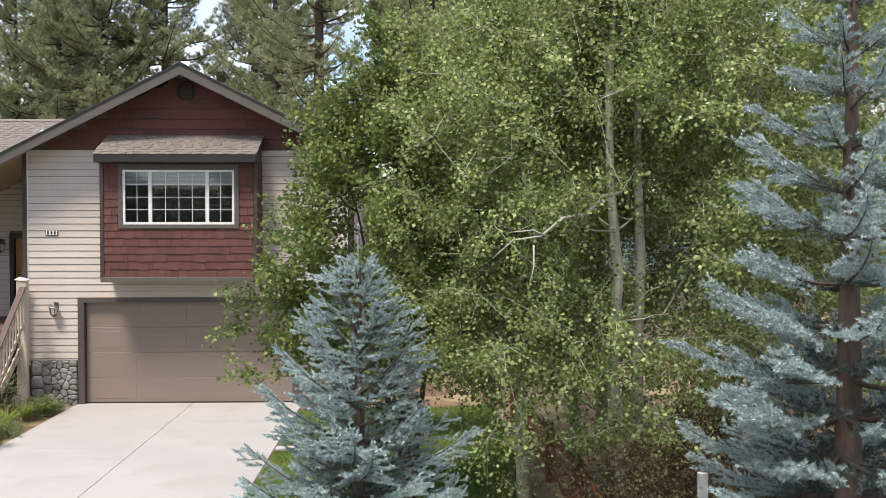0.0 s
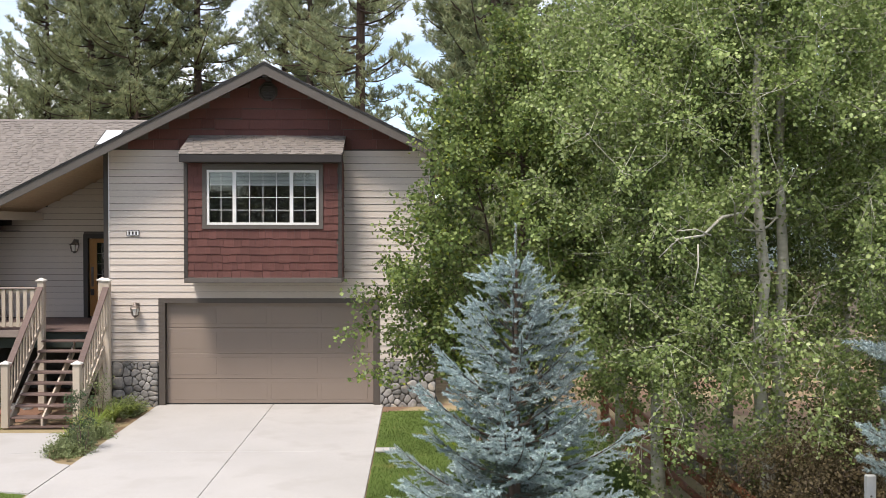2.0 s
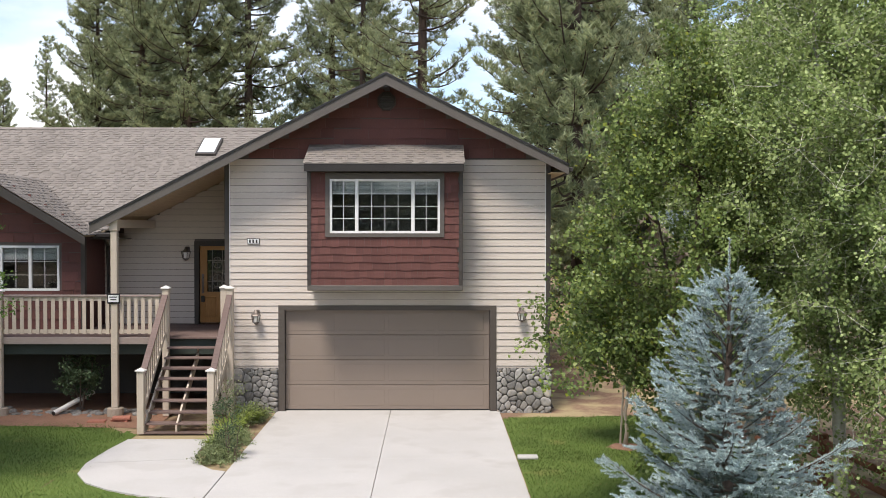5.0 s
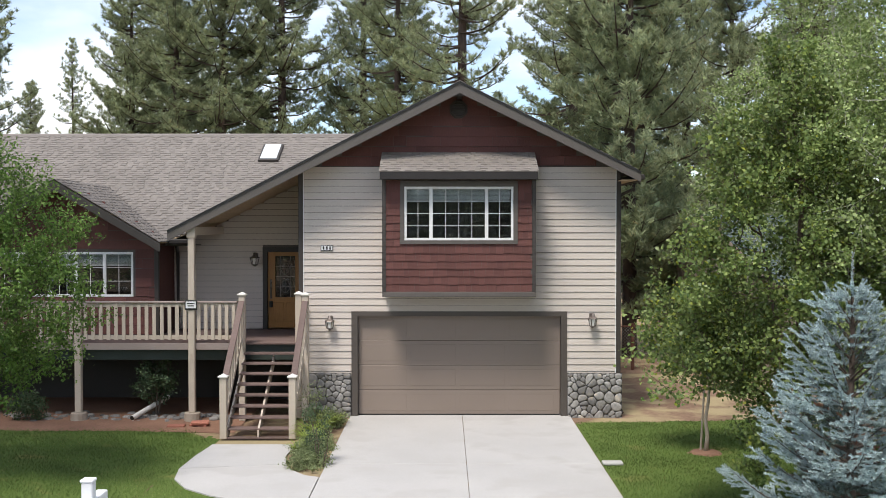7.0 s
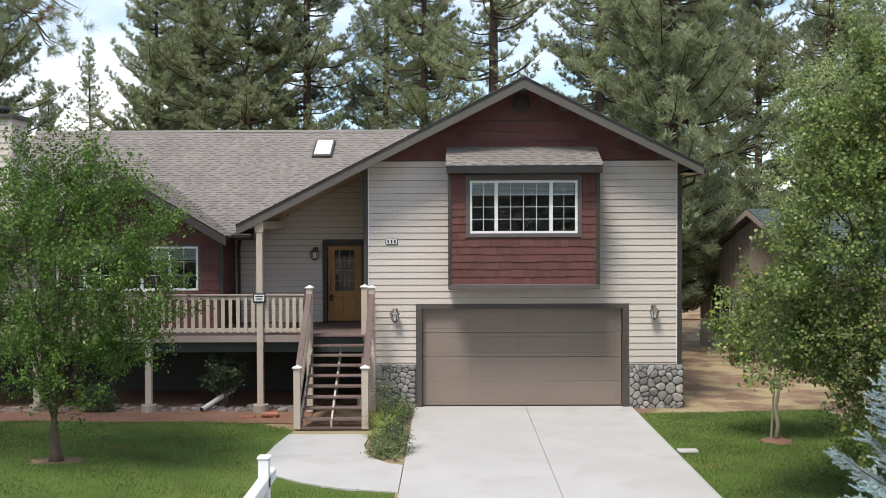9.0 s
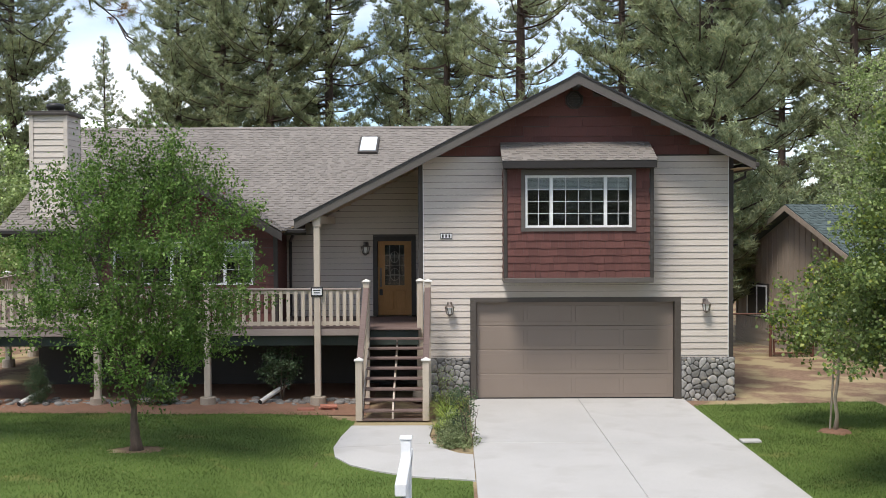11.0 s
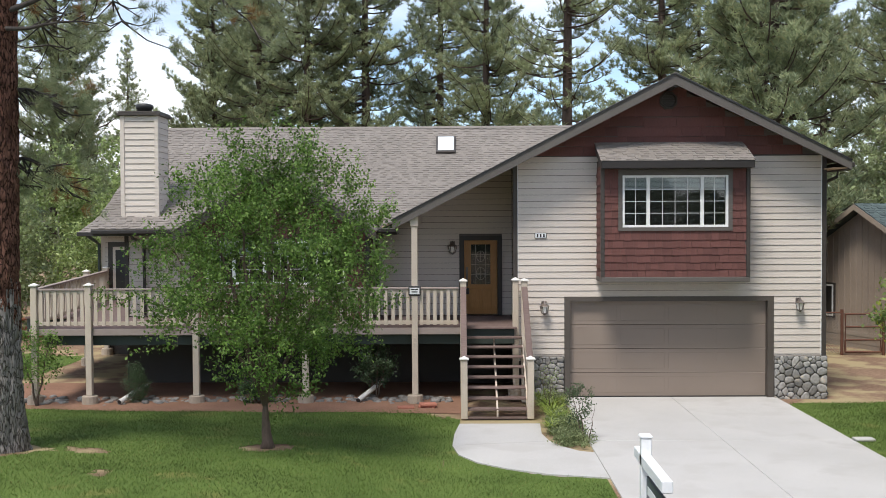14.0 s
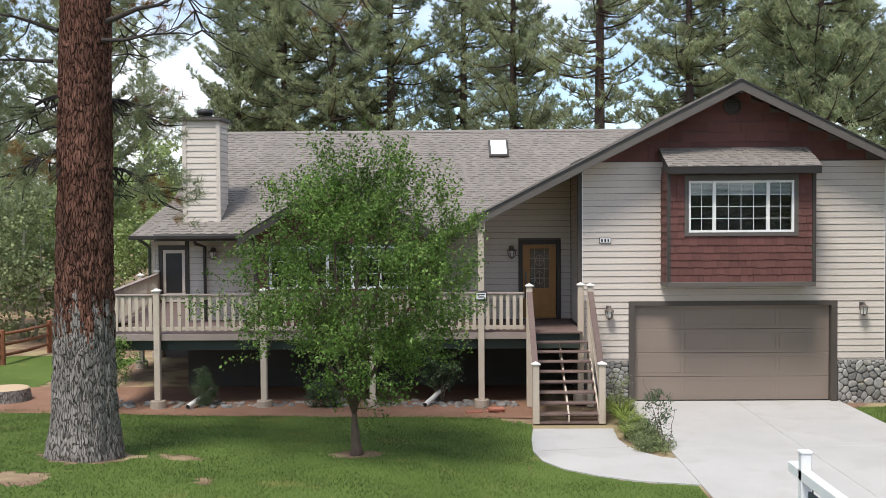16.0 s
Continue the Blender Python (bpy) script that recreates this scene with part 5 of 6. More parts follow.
    part("twig_work", twigs, twig_mat or bark, t)["kind"] = "stuff"
    pts = np.concatenate(pts)
    pts = pts[pts[:, 2] > z0 + 0.05]
    ob = under(new("crown", leaf_mesh("crown", pts, np.array([0, -0.15, 0.75]), leaf, mat, rng, aspect, 0.4)), t)
    ob["kind"] = "stuff"
    for share, m2 in extra:
        pick = pts[rng.random(len(pts)) < share]
        ob = under(new("crown", leaf_mesh("crown", pick + rng.normal(0, 0.05, pick.shape), np.array([0, -0.15, 0.75]), leaf, m2, rng, aspect, 0.4)), t)
        ob["kind"] = "stuff"
    return t


def brush(segs, per_m, length, width, rng, forward=0.55, up=0.0):
    """Needles all round a set of twigs (p0, p1): arrays of triangles."""
    p0, p1 = np.array([s[0] for s in segs]), np.array([s[1] for s in segs])
    ln = np.linalg.norm(p1 - p0, axis=1)
    n = np.maximum(3, (ln * per_m).astype(int))
    i = np.repeat(np.arange(len(segs)), n)
    f = rng.random(len(i))[:, None]
    ax = unit(p1 - p0)[i]
    base = p0[i] + (p1 - p0)[i] * f
    rad = rng.normal(0, 1, (len(i), 3))
    rad = unit(rad - ax * (rad * ax).sum(1, keepdims=True) + np.array([0, 0, up]))
    d = unit(rad + ax * forward)
    L = (length * rng.uniform(0.7, 1.2, len(i)))[:, None]
    side = unit(np.cross(d, rng.normal(0, 1, (len(i), 3)))) * width
    v = np.stack([base - side, base + side, base + d * L], 1).reshape(-1, 3)
    return v, np.arange(3 * len(i)).reshape(-1, 3)


def spruce(at, height, radius, whorls, seed, label, needle=0.036, per_m=380, gap=0.105, lift=1.3, tilt=0.2):
    """A blue spruce: straight trunk, tiers of boughs set with stout finger-like shoots, each shoot a dense brush of short needles."""
    rng = np.random.default_rng(seed)
    z0 = ground_z(*at) - 0.03
    t = thing("blue_spruce", (*at, z0), label, "spruce")
    part("trunk", Shape().tube([(at[0] + rng.normal(0, 0.01), at[1] + rng.normal(0, 0.01), z0 + height * k / 12) for k in range(13)], [0.022 * height * (1 - k / 12.2) + 0.004 for k in range(13)], 8), BARK_DARK, t, smooth=True)
    outer, inner, wood = [], [], Shape()
    top = np.array([at[0], at[1], z0 + height])
    outer.append((top - np.array([0, 0, height * 0.14]), top))
    for w in range(whorls):
        f = ((w + 0.6) / whorls) ** 0.92
        zb = height * (1 - 0.115 - f * 0.84)
        reach = radius * (0.07 + 0.93 * f ** 0.95)
        k = int(rng.integers(5, 8)) + (1 if height > 6 else 0)
        a0 = rng.uniform(0, 6.28)
        for j in range(k):
            a = a0 + 6.283 * j / k + rng.normal(0, 0.18)
            L = reach * rng.uniform(0.68, 1.15)
            rise = lift * (1 - f) ** 1.6 + tilt - 0.12 * f + rng.normal(0, 0.06)
            base = np.array([at[0], at[1], z0 + zb + rng.normal(0, 0.04)])
            axis, side = np.array([math.cos(a), math.sin(a), 0.0]), np.array([-math.sin(a), math.cos(a), 0.0])
            m = 7
            line = [base + axis * L * u + side * 0.05 * L * math.sin(u * 4 + a) + np.array([0, 0, L * (rise * u - 0.12 * f * math.sin(u * 3.1) + 0.16 * u * u)]) for u in np.linspace(0, 1, m + 1)]
            wood.tube([tuple(p) for p in line], [0.014 * (0.4 + reach) * (1 - 0.85 * q / m) for q in range(m + 1)], 4, False)
            for q in range(m):
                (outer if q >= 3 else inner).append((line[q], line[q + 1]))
            steps = max(3, int(L / gap))
            for q in range(1, steps):
                u = q / steps
                n = min(m - 1, int(u * m))
                p = line[n] + (line[n + 1] - line[n]) * (u * m - n)
                tl = (0.15 + L * 0.36 * (1 - u) ** 0.8) * rng.uniform(0.6, 1.2)
                for sg in (-1, 1):
                    if u < 0.2 and rng.random() < 0.5:
                        continue
                    d = axis * 0.8 + side * sg * rng.uniform(0.55, 0.95) + np.array([0, 0, rng.normal(0.16, 0.14)])
                    e = p + d / np.linalg.norm(d) * tl
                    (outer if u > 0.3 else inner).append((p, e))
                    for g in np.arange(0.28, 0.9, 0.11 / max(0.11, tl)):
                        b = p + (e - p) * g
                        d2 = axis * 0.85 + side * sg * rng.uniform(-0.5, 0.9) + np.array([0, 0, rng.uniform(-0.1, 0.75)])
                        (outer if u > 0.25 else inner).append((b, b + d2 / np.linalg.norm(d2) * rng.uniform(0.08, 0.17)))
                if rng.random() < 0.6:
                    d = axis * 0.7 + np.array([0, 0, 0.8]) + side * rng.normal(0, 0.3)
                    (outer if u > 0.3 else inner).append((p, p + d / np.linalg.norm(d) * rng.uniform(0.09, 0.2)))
    part("bough_work", wood, BARK_DARK, t, smooth=True)["kind"] = "stuff"
    v, f = brush(outer, per_m, needle, 0.006, rng, 0.85, 0.2)
    under(new("foliage", cloud("foliage", v, f, NEEDLE_BLUE)), t)["kind"] = "stuff"
    # needles near the trunk take the dark copy, as painted inner shade
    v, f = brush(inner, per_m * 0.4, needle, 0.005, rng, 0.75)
    under(new("shaded_foliage", cloud("shaded_foliage", v, f, NEEDLE_SHADED)), t)["kind"] = "stuff"
    return t


def pine(seed, height, radius, clear, dense, label):
    """A tall pine at the origin: bare lower trunk, up-curving boughs, tufts of long needles."""
    rng = np.random.default_rng(seed)
    t = thing("pine_tree", (0, 0, 0), label, "pine", "pines behind the house")
    lean = rng.normal(0, 0.006, 2)
    part("trunk", Shape().tube([(lean[0] * height * k / 14, lean[1] * height * k / 14, height * k / 14 - 0.3) for k in range(15)], [0.0125 * height * (1 - k / 14.6) + 0.02 for k in range(15)], 9), BARK_FAR, t, smooth=True)
    wood, tufts = Shape(), []
    z = height * clear
    while z < height * 0.985:
        f = (z - height * clear) / (height * (1 - clear))
        prof = (min(1, 0.45 + 1.6 * f)) * (1 - f) ** 0.75 + 0.04
        for _ in range(int(rng.integers(3, 6))):
            a = rng.uniform(0, 6.283)
            L = radius * prof * rng.uniform(0.55, 1.2)
            rise = rng.normal(0.05 + 0.35 * f, 0.12)
            base = np.array([lean[0] * z, lean[1] * z, z + rng.normal(0, 0.15)])
            axis, side = np.array([math.cos(a), math.sin(a), 0]), np.array([-math.sin(a), math.cos(a), 0])
            pts = [base + axis * L * u + np.array([0, 0, L * (rise * u + 0.22 * u * u - 0.12 * math.sin(3.1 * u))]) + side * 0.06 * L * math.sin(3 * u + a) for u in np.linspace(0, 1, 6)]
            wood.tube([tuple(p) for p in pts], [0.03 + 0.012 * L - (0.026 + 0.01 * L) * i / 5 for i in range(6)], 3, False)
            for u in np.arange(0.25, 1.01, 0.3 / max(0.6, L) / dense ** 0.5):
                i = min(4, int(u * 5))
                p = pts[i] + (pts[i + 1] - pts[i]) * (u * 5 - i)
                for sg in (-1, 1, 0):
                    w = L * 0.36 * (1.15 - u) * rng.uniform(0.3, 1.1)
                    q = p + side * sg * w + axis * w * 0.5 * abs(sg) + np.array([0, 0, rng.uniform(0.0, 0.35)])
                    tufts.append((q - np.array([0, 0, 0.06]), q + np.array([0, 0, 0.1]) + axis * 0.08))
                    for g in np.arange(0.55, 0.95, 0.36 / max(0.37, w)):
                        m = p + (q - p) * g + rng.normal(0, 0.09, 3)
                        tufts.append((m, m + np.array([rng.normal(0, 0.06), rng.normal(0, 0.06), 0.16])))
        z += rng.uniform(0.32, 0.62) / dense ** 0.5
    part("bough_work", wood, BARK_FAR, t)["kind"] = "stuff"
    v, f = brush(tufts, 56, 0.3, 0.026, rng, 0.4, 0.4)
    ob = under(new("foliage", cloud("foliage", v, f, NEEDLE)), t)
    ob["kind"] = "stuff"
    return t


# far pines: four built, the rest copies
kinds = [pine(41, 31, 5.6, 0.06, 1.05, "tall ponderosa pine with dense olive-green needles"), pine(42, 30, 4.2, 0.24, 0.5, "tall sparse pine with a bare red-brown trunk"),
         pine(43, 27, 5.2, 0.05, 1.1, "bushy green pine with boughs to the ground"), pine(44, 32, 5.9, 0.12, 0.9, "broad old pine with drooping boughs"),
         pine(45, 21, 4.3, 0.08, 1.6, "bushy pine close behind the house corner")]
# the last two stand unseen behind the camera, added to darken window reflections
where = [(1, 0.45, 28.5, 1.0), (4, 6.2, 11.6, 1.0), (0, 7.7, 39.5, 1.0), (0, -3.4, 41.0, 0.95), (3, -6.6, 53, 1.05), (0, -11.6, 47, 1.1), (3, -15.8, 46.5, 1.0), (2, -23.2, 51, 1.0),
         (0, -29.8, 37, 1.0), (2, 16.5, 36, 0.9), (2, -36, 33, 1.05), (3, -42, 42, 1.05), (2, -32, 27, 0.85), (1, -45, 100, 0.9), (2, -49, 97, 0.8), (2, 11.5, 46, 1.0), (3, -19.5, 48.5, 0.95),
         (1, 19.5, 33, 1.0), (0, 17, 50, 1.1), (3, 27, 28, 1.0), (2, 24, 42, 1.0), (0, -22.5, 60, 1.1), (3, -8, -60, 1.0), (2, 4, -57, 1.0)]
used = set()
rngp = random.Random(8)
for k, x, y, s in where:
    m = Matrix.Translation((x, y, ground_z(x, y) - 0.05)) @ Matrix.Rotation(rngp.uniform(0, 6.28), 4, "Z")
    if k not in used:
        used.add(k)
        kinds[k].matrix_basis = m @ Matrix.Scale(s, 4)
        kinds[k].scale = (s, s, s)
    else:
        c = copy_thing(kinds[k], m)
        c.scale = (s, s, s)

# the great pine on the lawn: plated bark, grey below and red-brown above, dead limbs and hanging sprays
PX, PY0 = -13.57, -8.0
big = thing("great_pine", (PX, PY0, ground_z(PX, PY0)), "huge old pine trunk, red-brown plated bark, grey and pale below", "pine")
gz0 = ground_z(PX, PY0) - 0.1
ts, nr, nh = Shape(), 110, 330
TH = 12.5
for i in range(nh + 1):
    z = TH * i / nh
    for k in range(nr):
        a = 2 * math.pi * k / nr
        r = 0.515 - 0.011 * z + 0.1 * math.exp(-z * 1.8) * (1 + 0.5 * math.sin(a * 5 + 1)) + 0.075 * math.exp(-z * 0.5)
        px, py = math.cos(a) * 0.5, math.sin(a) * 0.5
        q = (px * 5.2 + 0.5 * noise.noise((px * 4, py * 4, z * 1.5)), py * 5.2, z * 1.75)
        dist, _ = noise.voronoi(q)
        e = min(1, (dist[1] - dist[0]) * 3.2)
        r += 0.042 * (e ** 0.6 - 0.7) + 0.014 * noise.noise((px * 14, py * 14, z * 7)) + 0.008 * noise.noise((px * 40, py * 40, z * 22))
        ts.v.append((PX + 0.02 * z + r * math.cos(a), PY0 + r * math.sin(a), gz0 + z))
for i in range(nh):
    for k in range(nr):
        ts.f.append((i * nr + k, i * nr + (k + 1) % nr, (i + 1) * nr + (k + 1) % nr, (i + 1) * nr + k))
tm = bpy.data.meshes.new("trunk")
tm.from_pydata(ts.v, [], ts.f)
tm.materials.append(BARK_UP)
tm.materials.append(BARK_LOW)
for p in tm.polygons:
    c = p.center
    a = math.atan2(c.y - PY0, c.x - PX)
    p.material_index = 1 if c.z < 3.0 + 0.6 * noise.noise((a * 4, c.z * 0.8, 1)) + 0.7 * noise.noise((a * 11, c.z * 3.0, 5)) + 0.4 * noise.noise((a * 27, c.z * 9.0, 8)) else 0
    p.use_smooth = True
part("trunk", tm, BARK_UP, big)
upper = Shape().tube([(PX + 0.25, PY0, gz0 + TH - 0.2), (PX + 0.4, PY0, 20), (PX + 0.5, PY0, 27)], [0.36, 0.25, 0.05], 10)
part("upper_trunk", upper, BARK_UP, big, smooth=True)
rngb = np.random.default_rng(77)


def dead_limb(p, d, L, r):
    p, d = np.array(p, float), np.array(d, float)
    d = d / np.linalg.norm(d)
    s = Shape()
    line = [p]
    for i in range(6):
        d = d + rngb.normal(0, 0.12, 3) + np.array([0, 0, 0.02])
        d = d / np.linalg.norm(d)
        line.append(line[-1] + d * L / 6)
    s.tube([tuple(q) for q in line], [r * (1 - 0.14 * i) for i in range(7)], 6, False)
    for i in (2, 3, 4, 5):
        e = d + rngb.normal(0, 0.5, 3)
        e = e / np.linalg.norm(e) * L * rngb.uniform(0.12, 0.3)
        s.tube([tuple(line[i]), tuple(line[i] + e * 0.5 + rngb.normal(0, 0.03, 3)), tuple(line[i] + e)], [r * 0.4, r * 0.3, r * 0.12], 5, False)
    part("dead_limb", s, DEAD, big, "bare dead limb", True)


dead_limb((PX + 0.45, PY0 - 0.1, 8.15), (1, 0.05, 0.02), 2.1, 0.055)
dead_limb((PX + 0.45, PY0 - 0.2, 7.85), (1, -0.1, 0.05), 1.6, 0.045)
dead_limb((PX + 0.4, PY0 + 0.3, 5.2), (1, 0.6, -0.05), 0.5, 0.03)
dead_limb((PX - 0.4, PY0 + 0.2, 8.1), (-1, 0.1, 0.1), 1.6, 0.045)
dead_limb((PX - 0.4, PY0 + 0.1, 6.4), (-1, 0.3, -0.1), 0.9, 0.035)
dead_limb((PX - 0.4, PY0 - 0.1, 7.5), (-1, 0.0, 0.05), 1.5, 0.04)
live, tuf, dry = Shape(), [], []
# (angle, start height, reach, drop of the tip)
for ang, z, L, drop in ((12, 9.2, 4.4, 1.5), (28, 9.6, 4.2, 0.9), (-8, 9.5, 4.8, 1.2), (-25, 10.2, 5.0, 1.0), (45, 10.5, 4.0, 0.6), (5, 10.8, 5.4, 0.9), (70, 9.4, 3.4, 1.2), (100, 9.0, 3.6, 1.2), (150, 9.5, 3.5, 1.0), (200, 9.8, 3.6, 1.0), (175, 8.9, 3.0, 1.3), (-60, 10.6, 4.2, 0.8), (230, 10.4, 3.8, 0.8), (30, 6.5, 0.95, 0.3), (50, 5.3, 1.0, 0.4), (160, 6.6, 1.2, 0.4), (190, 5.6, 1.1, 0.4)):
    a = radians(ang)
    axis, side = np.array([math.cos(a), math.sin(a), 0]), np.array([-math.sin(a), math.cos(a), 0])
    base = np.array([PX + 0.2, PY0, z])
    line = [base + axis * L * u + np.array([0, 0, 0.5 * math.sin(u * 2.2) - drop * u ** 2.2]) + side * 0.2 * math.sin(u * 5 + ang) for u in np.linspace(0, 1, 10)]
    live.tube([tuple(q) for q in line], [0.055 * (1 - 0.085 * i) for i in range(10)], 6, False)
    for i in range(3, 10):
        for sg in (-1, 1):
            for rep in range(2):
                e = line[i] + side * sg * rngb.uniform(0.25, 0.95) + axis * rngb.uniform(0.1, 0.6) + np.array([0, 0, rngb.uniform(-0.6, 0.12)])
                mid = (line[i] + e) / 2 + np.array([0, 0, -0.1])
                live.tube([tuple(line[i]), tuple(mid), tuple(e)], [0.018, 0.013, 0.008], 4, False)
                tgt = dry if rngb.random() < 0.12 else tuf
                tip = (e - mid) / np.linalg.norm(e - mid)
                for _ in range(3):
                    b = e + rngb.normal(0, 0.14, 3)
                    tgt.append((b - tip * 0.1, b + tip * 0.08 + np.array([0, 0, 0.06])))
part("bough_work", live, DEAD, big, smooth=True)["kind"] = "stuff"
v, f = brush(tuf, 330, 0.2, 0.0042, rngb, 0.6)
under(new("foliage", cloud("foliage", v, f, NEEDLE)), big)["kind"] = "stuff"
v, f = brush(dry, 330, 0.2, 0.0042, rngb, 0.6)
under(new("dry_foliage", cloud("dry_foliage", v, f, NEEDLE_DRY)), big)["kind"] = "stuff"
# high crown, out of sight, that shades the lawn
hi = []
for _ in range(500):
    a, z, r = rngb.uniform(0, 6.28), rngb.uniform(12, 26), 0
    r = (27 - z) * 0.28 * rngb.uniform(0.3, 1)
    p = np.array([PX + r * math.cos(a), PY0 + r * math.sin(a), z])
    hi.append((p, p + np.array([0, 0, 0.3])))
v, f = brush(hi, 60, 0.34, 0.026, rngb, 0.5)
under(new("foliage", cloud("foliage", v, f, NEEDLE)), big)["kind"] = "stuff"

# front lawn tree
crowned("lawn_tree", "small ornamental tree with a full green leafy crown", "tree", (-8.8, -7.2),
        [(0, 0, -0.05, 0, 1.15, 0.115), (-0.03, 0, -1.1, 0.1, 4.6, 0.055, 0.8), (-0.03, 0, 0.8, -0.2, 4.9, 0.055, 0.85), (-0.03, 0, 0.1, 0.5, 5.4, 0.055, 0.95), (-0.03, 0, -0.4, -0.6, 4.9, 0.05, 0.9), (-0.03, 0, 1.6, 0.1, 3.9, 0.045, 0.9), (-0.03, 0, -1.7, -0.2, 3.8, 0.04, 0.9)],
        ((0.15, 0, 3.3), (2.3, 1.75, 2.25)), 275, 172, 0.068, LEAF_PLUM, BARK_DARK, 51, 0.29, 0.014, 0.6, shell=0.25, low=0.3, rise=1.5, spray=0.19, reach=1.6)
# maple on the right lawn and the staked sapling
crowned("maple_tree", "leafy green maple with yellow-green new growth", "tree", (5.3, -9.3),
        [(0, 0, -0.3, 0.1, 6.6, 0.1), (0, 0, -0.9, 0.2, 5.2, 0.055), (0, 0, 0.7, 0.2, 5.4, 0.055)],
        ((-0.4, 0.1, 4.1), (1.55, 1.5, 3.45)), 240, 170, 0.066, LEAF_MAPLE, BARK_DARK, 52, 0.28, 0.022, 0.9, shell=0.25, low=0.15, extra=((0.035, LEAF_YELLOW),), rise=0.8, spray=0.22, reach=1.3,
        plus=[(-1.2 - 0.115 * k, -0.2 + 0.25 * math.sin(k * 2.3), 3.0 + 0.75 * math.sin(k * 1.7)) for k in range(12)]
        + [(-0.9 - 0.075 * k, 0.5 + 0.3 * math.sin(k * 1.3), 2.3 + 2.2 * ((k * 0.37) % 1)) for k in range(16)])
sap = crowned("sapling", "slim staked sapling with pale yellow-green leaves", "tree", (5.0, -4.0),
        [(0, 0, 0.08, 0, 2.9, 0.045)], ((0.05, 0, 2.5), (1.2, 1.1, 1.15)), 70, 85, 0.085, LEAF_MAPLE, FOOTING, 53, 0.24, 0.014, 0.9, shell=0.15, low=0.45, extra=((0.25, LEAF_YELLOW),))
part("stake", Shape().tube([(4.9, -3.95, -0.1), (5.0, -3.95, 1.75)], 0.022, 6), FOOTING, sap, "pale wooden stake")
part("mulch_ring", Shape().lathe(5.0, -4.0, [(0.34, -0.01), (0.28, 0.03), (0.1, 0.05)], 14), MULCH, sap)
# aspen grove
for x, y, h, r, seed, dx in ((8.15, -11.2, 10.5, 2.3, 61, -0.2), (8.5, -10.7, 11.0, 2.3, 62, 0.05), (8.3, -6.9, 12.5, 2.6, 63, -0.5), (8.4, -8.9, 11.5, 2.5, 64, -0.2), (10.4, -9.6, 11.0, 2.5, 65, 0.2), (7.6, -4.2, 12, 2.5, 66, -0.2), (7.0, -10.2, 9.0, 1.7, 67, -0.5), (11.3, -6.0, 12, 2.6, 68, 0), (12.4, -10.0, 9.5, 2.3, 69, 0)):
    crowned("aspen_tree", "aspen with pale bark and shimmering green leaves", "aspen", (x, y), [(0, 0, dx, 0.1, h * 0.93, 0.105)],
            ((dx, 0, h * 0.56), (r, r, h * 0.47)), 280, 172, 0.053, LEAF_ASPEN, BARK_ASPEN, seed, 0.3, 0.02, 0.95, "aspens beside the fence", spray=0.26, reach=1.15, shell=0.1, low=0.12, twig_mat=BARK_ASPEN, bare=(3.2, 5.6) if seed in (61, 62) else None,
            plus=[(1.9 * math.sin(k * 2.4 + seed), -0.5 + 1.3 * math.cos(k * 1.9 + seed), 1.7 + 0.08 * k) for k in range(24)] if seed in (61, 64, 69) else ())
# a long pale limb reaching out of the grove
aspen = bpy.data.objects["aspen_tree"]
part("pale_limb", Shape().tube([(8.1, -11.35, 4.75), (7.8, -11.75, 4.7), (7.55, -12.0, 4.47), (7.2, -12.35, 4.42), (6.9, -12.6, 4.2), (6.55, -12.8, 4.16), (6.3, -12.95, 3.95)], [0.03, 0.027, 0.024, 0.02, 0.016, 0.012, 0.006], 7), BARK_ASPEN, aspen, "bare pale limb", True)
for a, b in (((7.0, -12.6, 4.2), (6.5, -12.8, 4.25)), ((6.8, -12.75, 4.1), (6.7, -12.9, 3.5)), ((7.4, -12.2, 4.35), (7.2, -12.6, 4.7))):
    part("pale_limb", Shape().tube([a, tuple((p + q) / 2 + 0.05 for p, q in zip(a, b)), b], [0.012, 0.009, 0.004], 5), BARK_ASPEN, aspen, "", True)
# light woods at the back left and right
for x, y, h, r, seed in ((-24, 14, 7.5, 2.6, 71), (-20.5, 20, 8.5, 3.0, 72), (-28, 18, 9, 3.2, 73), (-18.5, 27, 8, 3.2, 74), (-26, 8, 4.5, 2.0, 75), (-33, 12, 8, 3, 76), (14, 18, 9, 2.8, 77), (-24, 22, 8.5, 3.0, 78)):
    crowned("background_tree", "light green slender tree behind the house", "tree", (x, y), [(0, 0, 0.2, 0, h * 0.9, 0.08), (0.4, 0.3, 0.9, 0.3, h * 0.8, 0.06)],
            ((0, 0, h * 0.5), (r, r, h * 0.5)), 150, 80, 0.15, LEAF_GREY if seed % 2 else LEAF_ASPEN, BARK_ASPEN, seed, 0.42, 0.02, 0.8, "woods behind the house", shell=0.1, low=0.1)
# shrubs
crowned("shrub", "brownish thicket shrub with small dull leaves", "shrub", (8.3, -12.4), [(0, 0, 0.4, 0, 1.4, 0.03), (0.1, 0, -0.5, 0.2, 1.4, 0.03), (0, 0.1, 0, -0.4, 1.3, 0.03)], ((0, 0, 0.95), (1.15, 1.0, 0.95)), 110, 110, 0.045, LEAF_BROWN, BARK_DARK, 81, 0.2, 0.01, 0.7, shell=0.1)
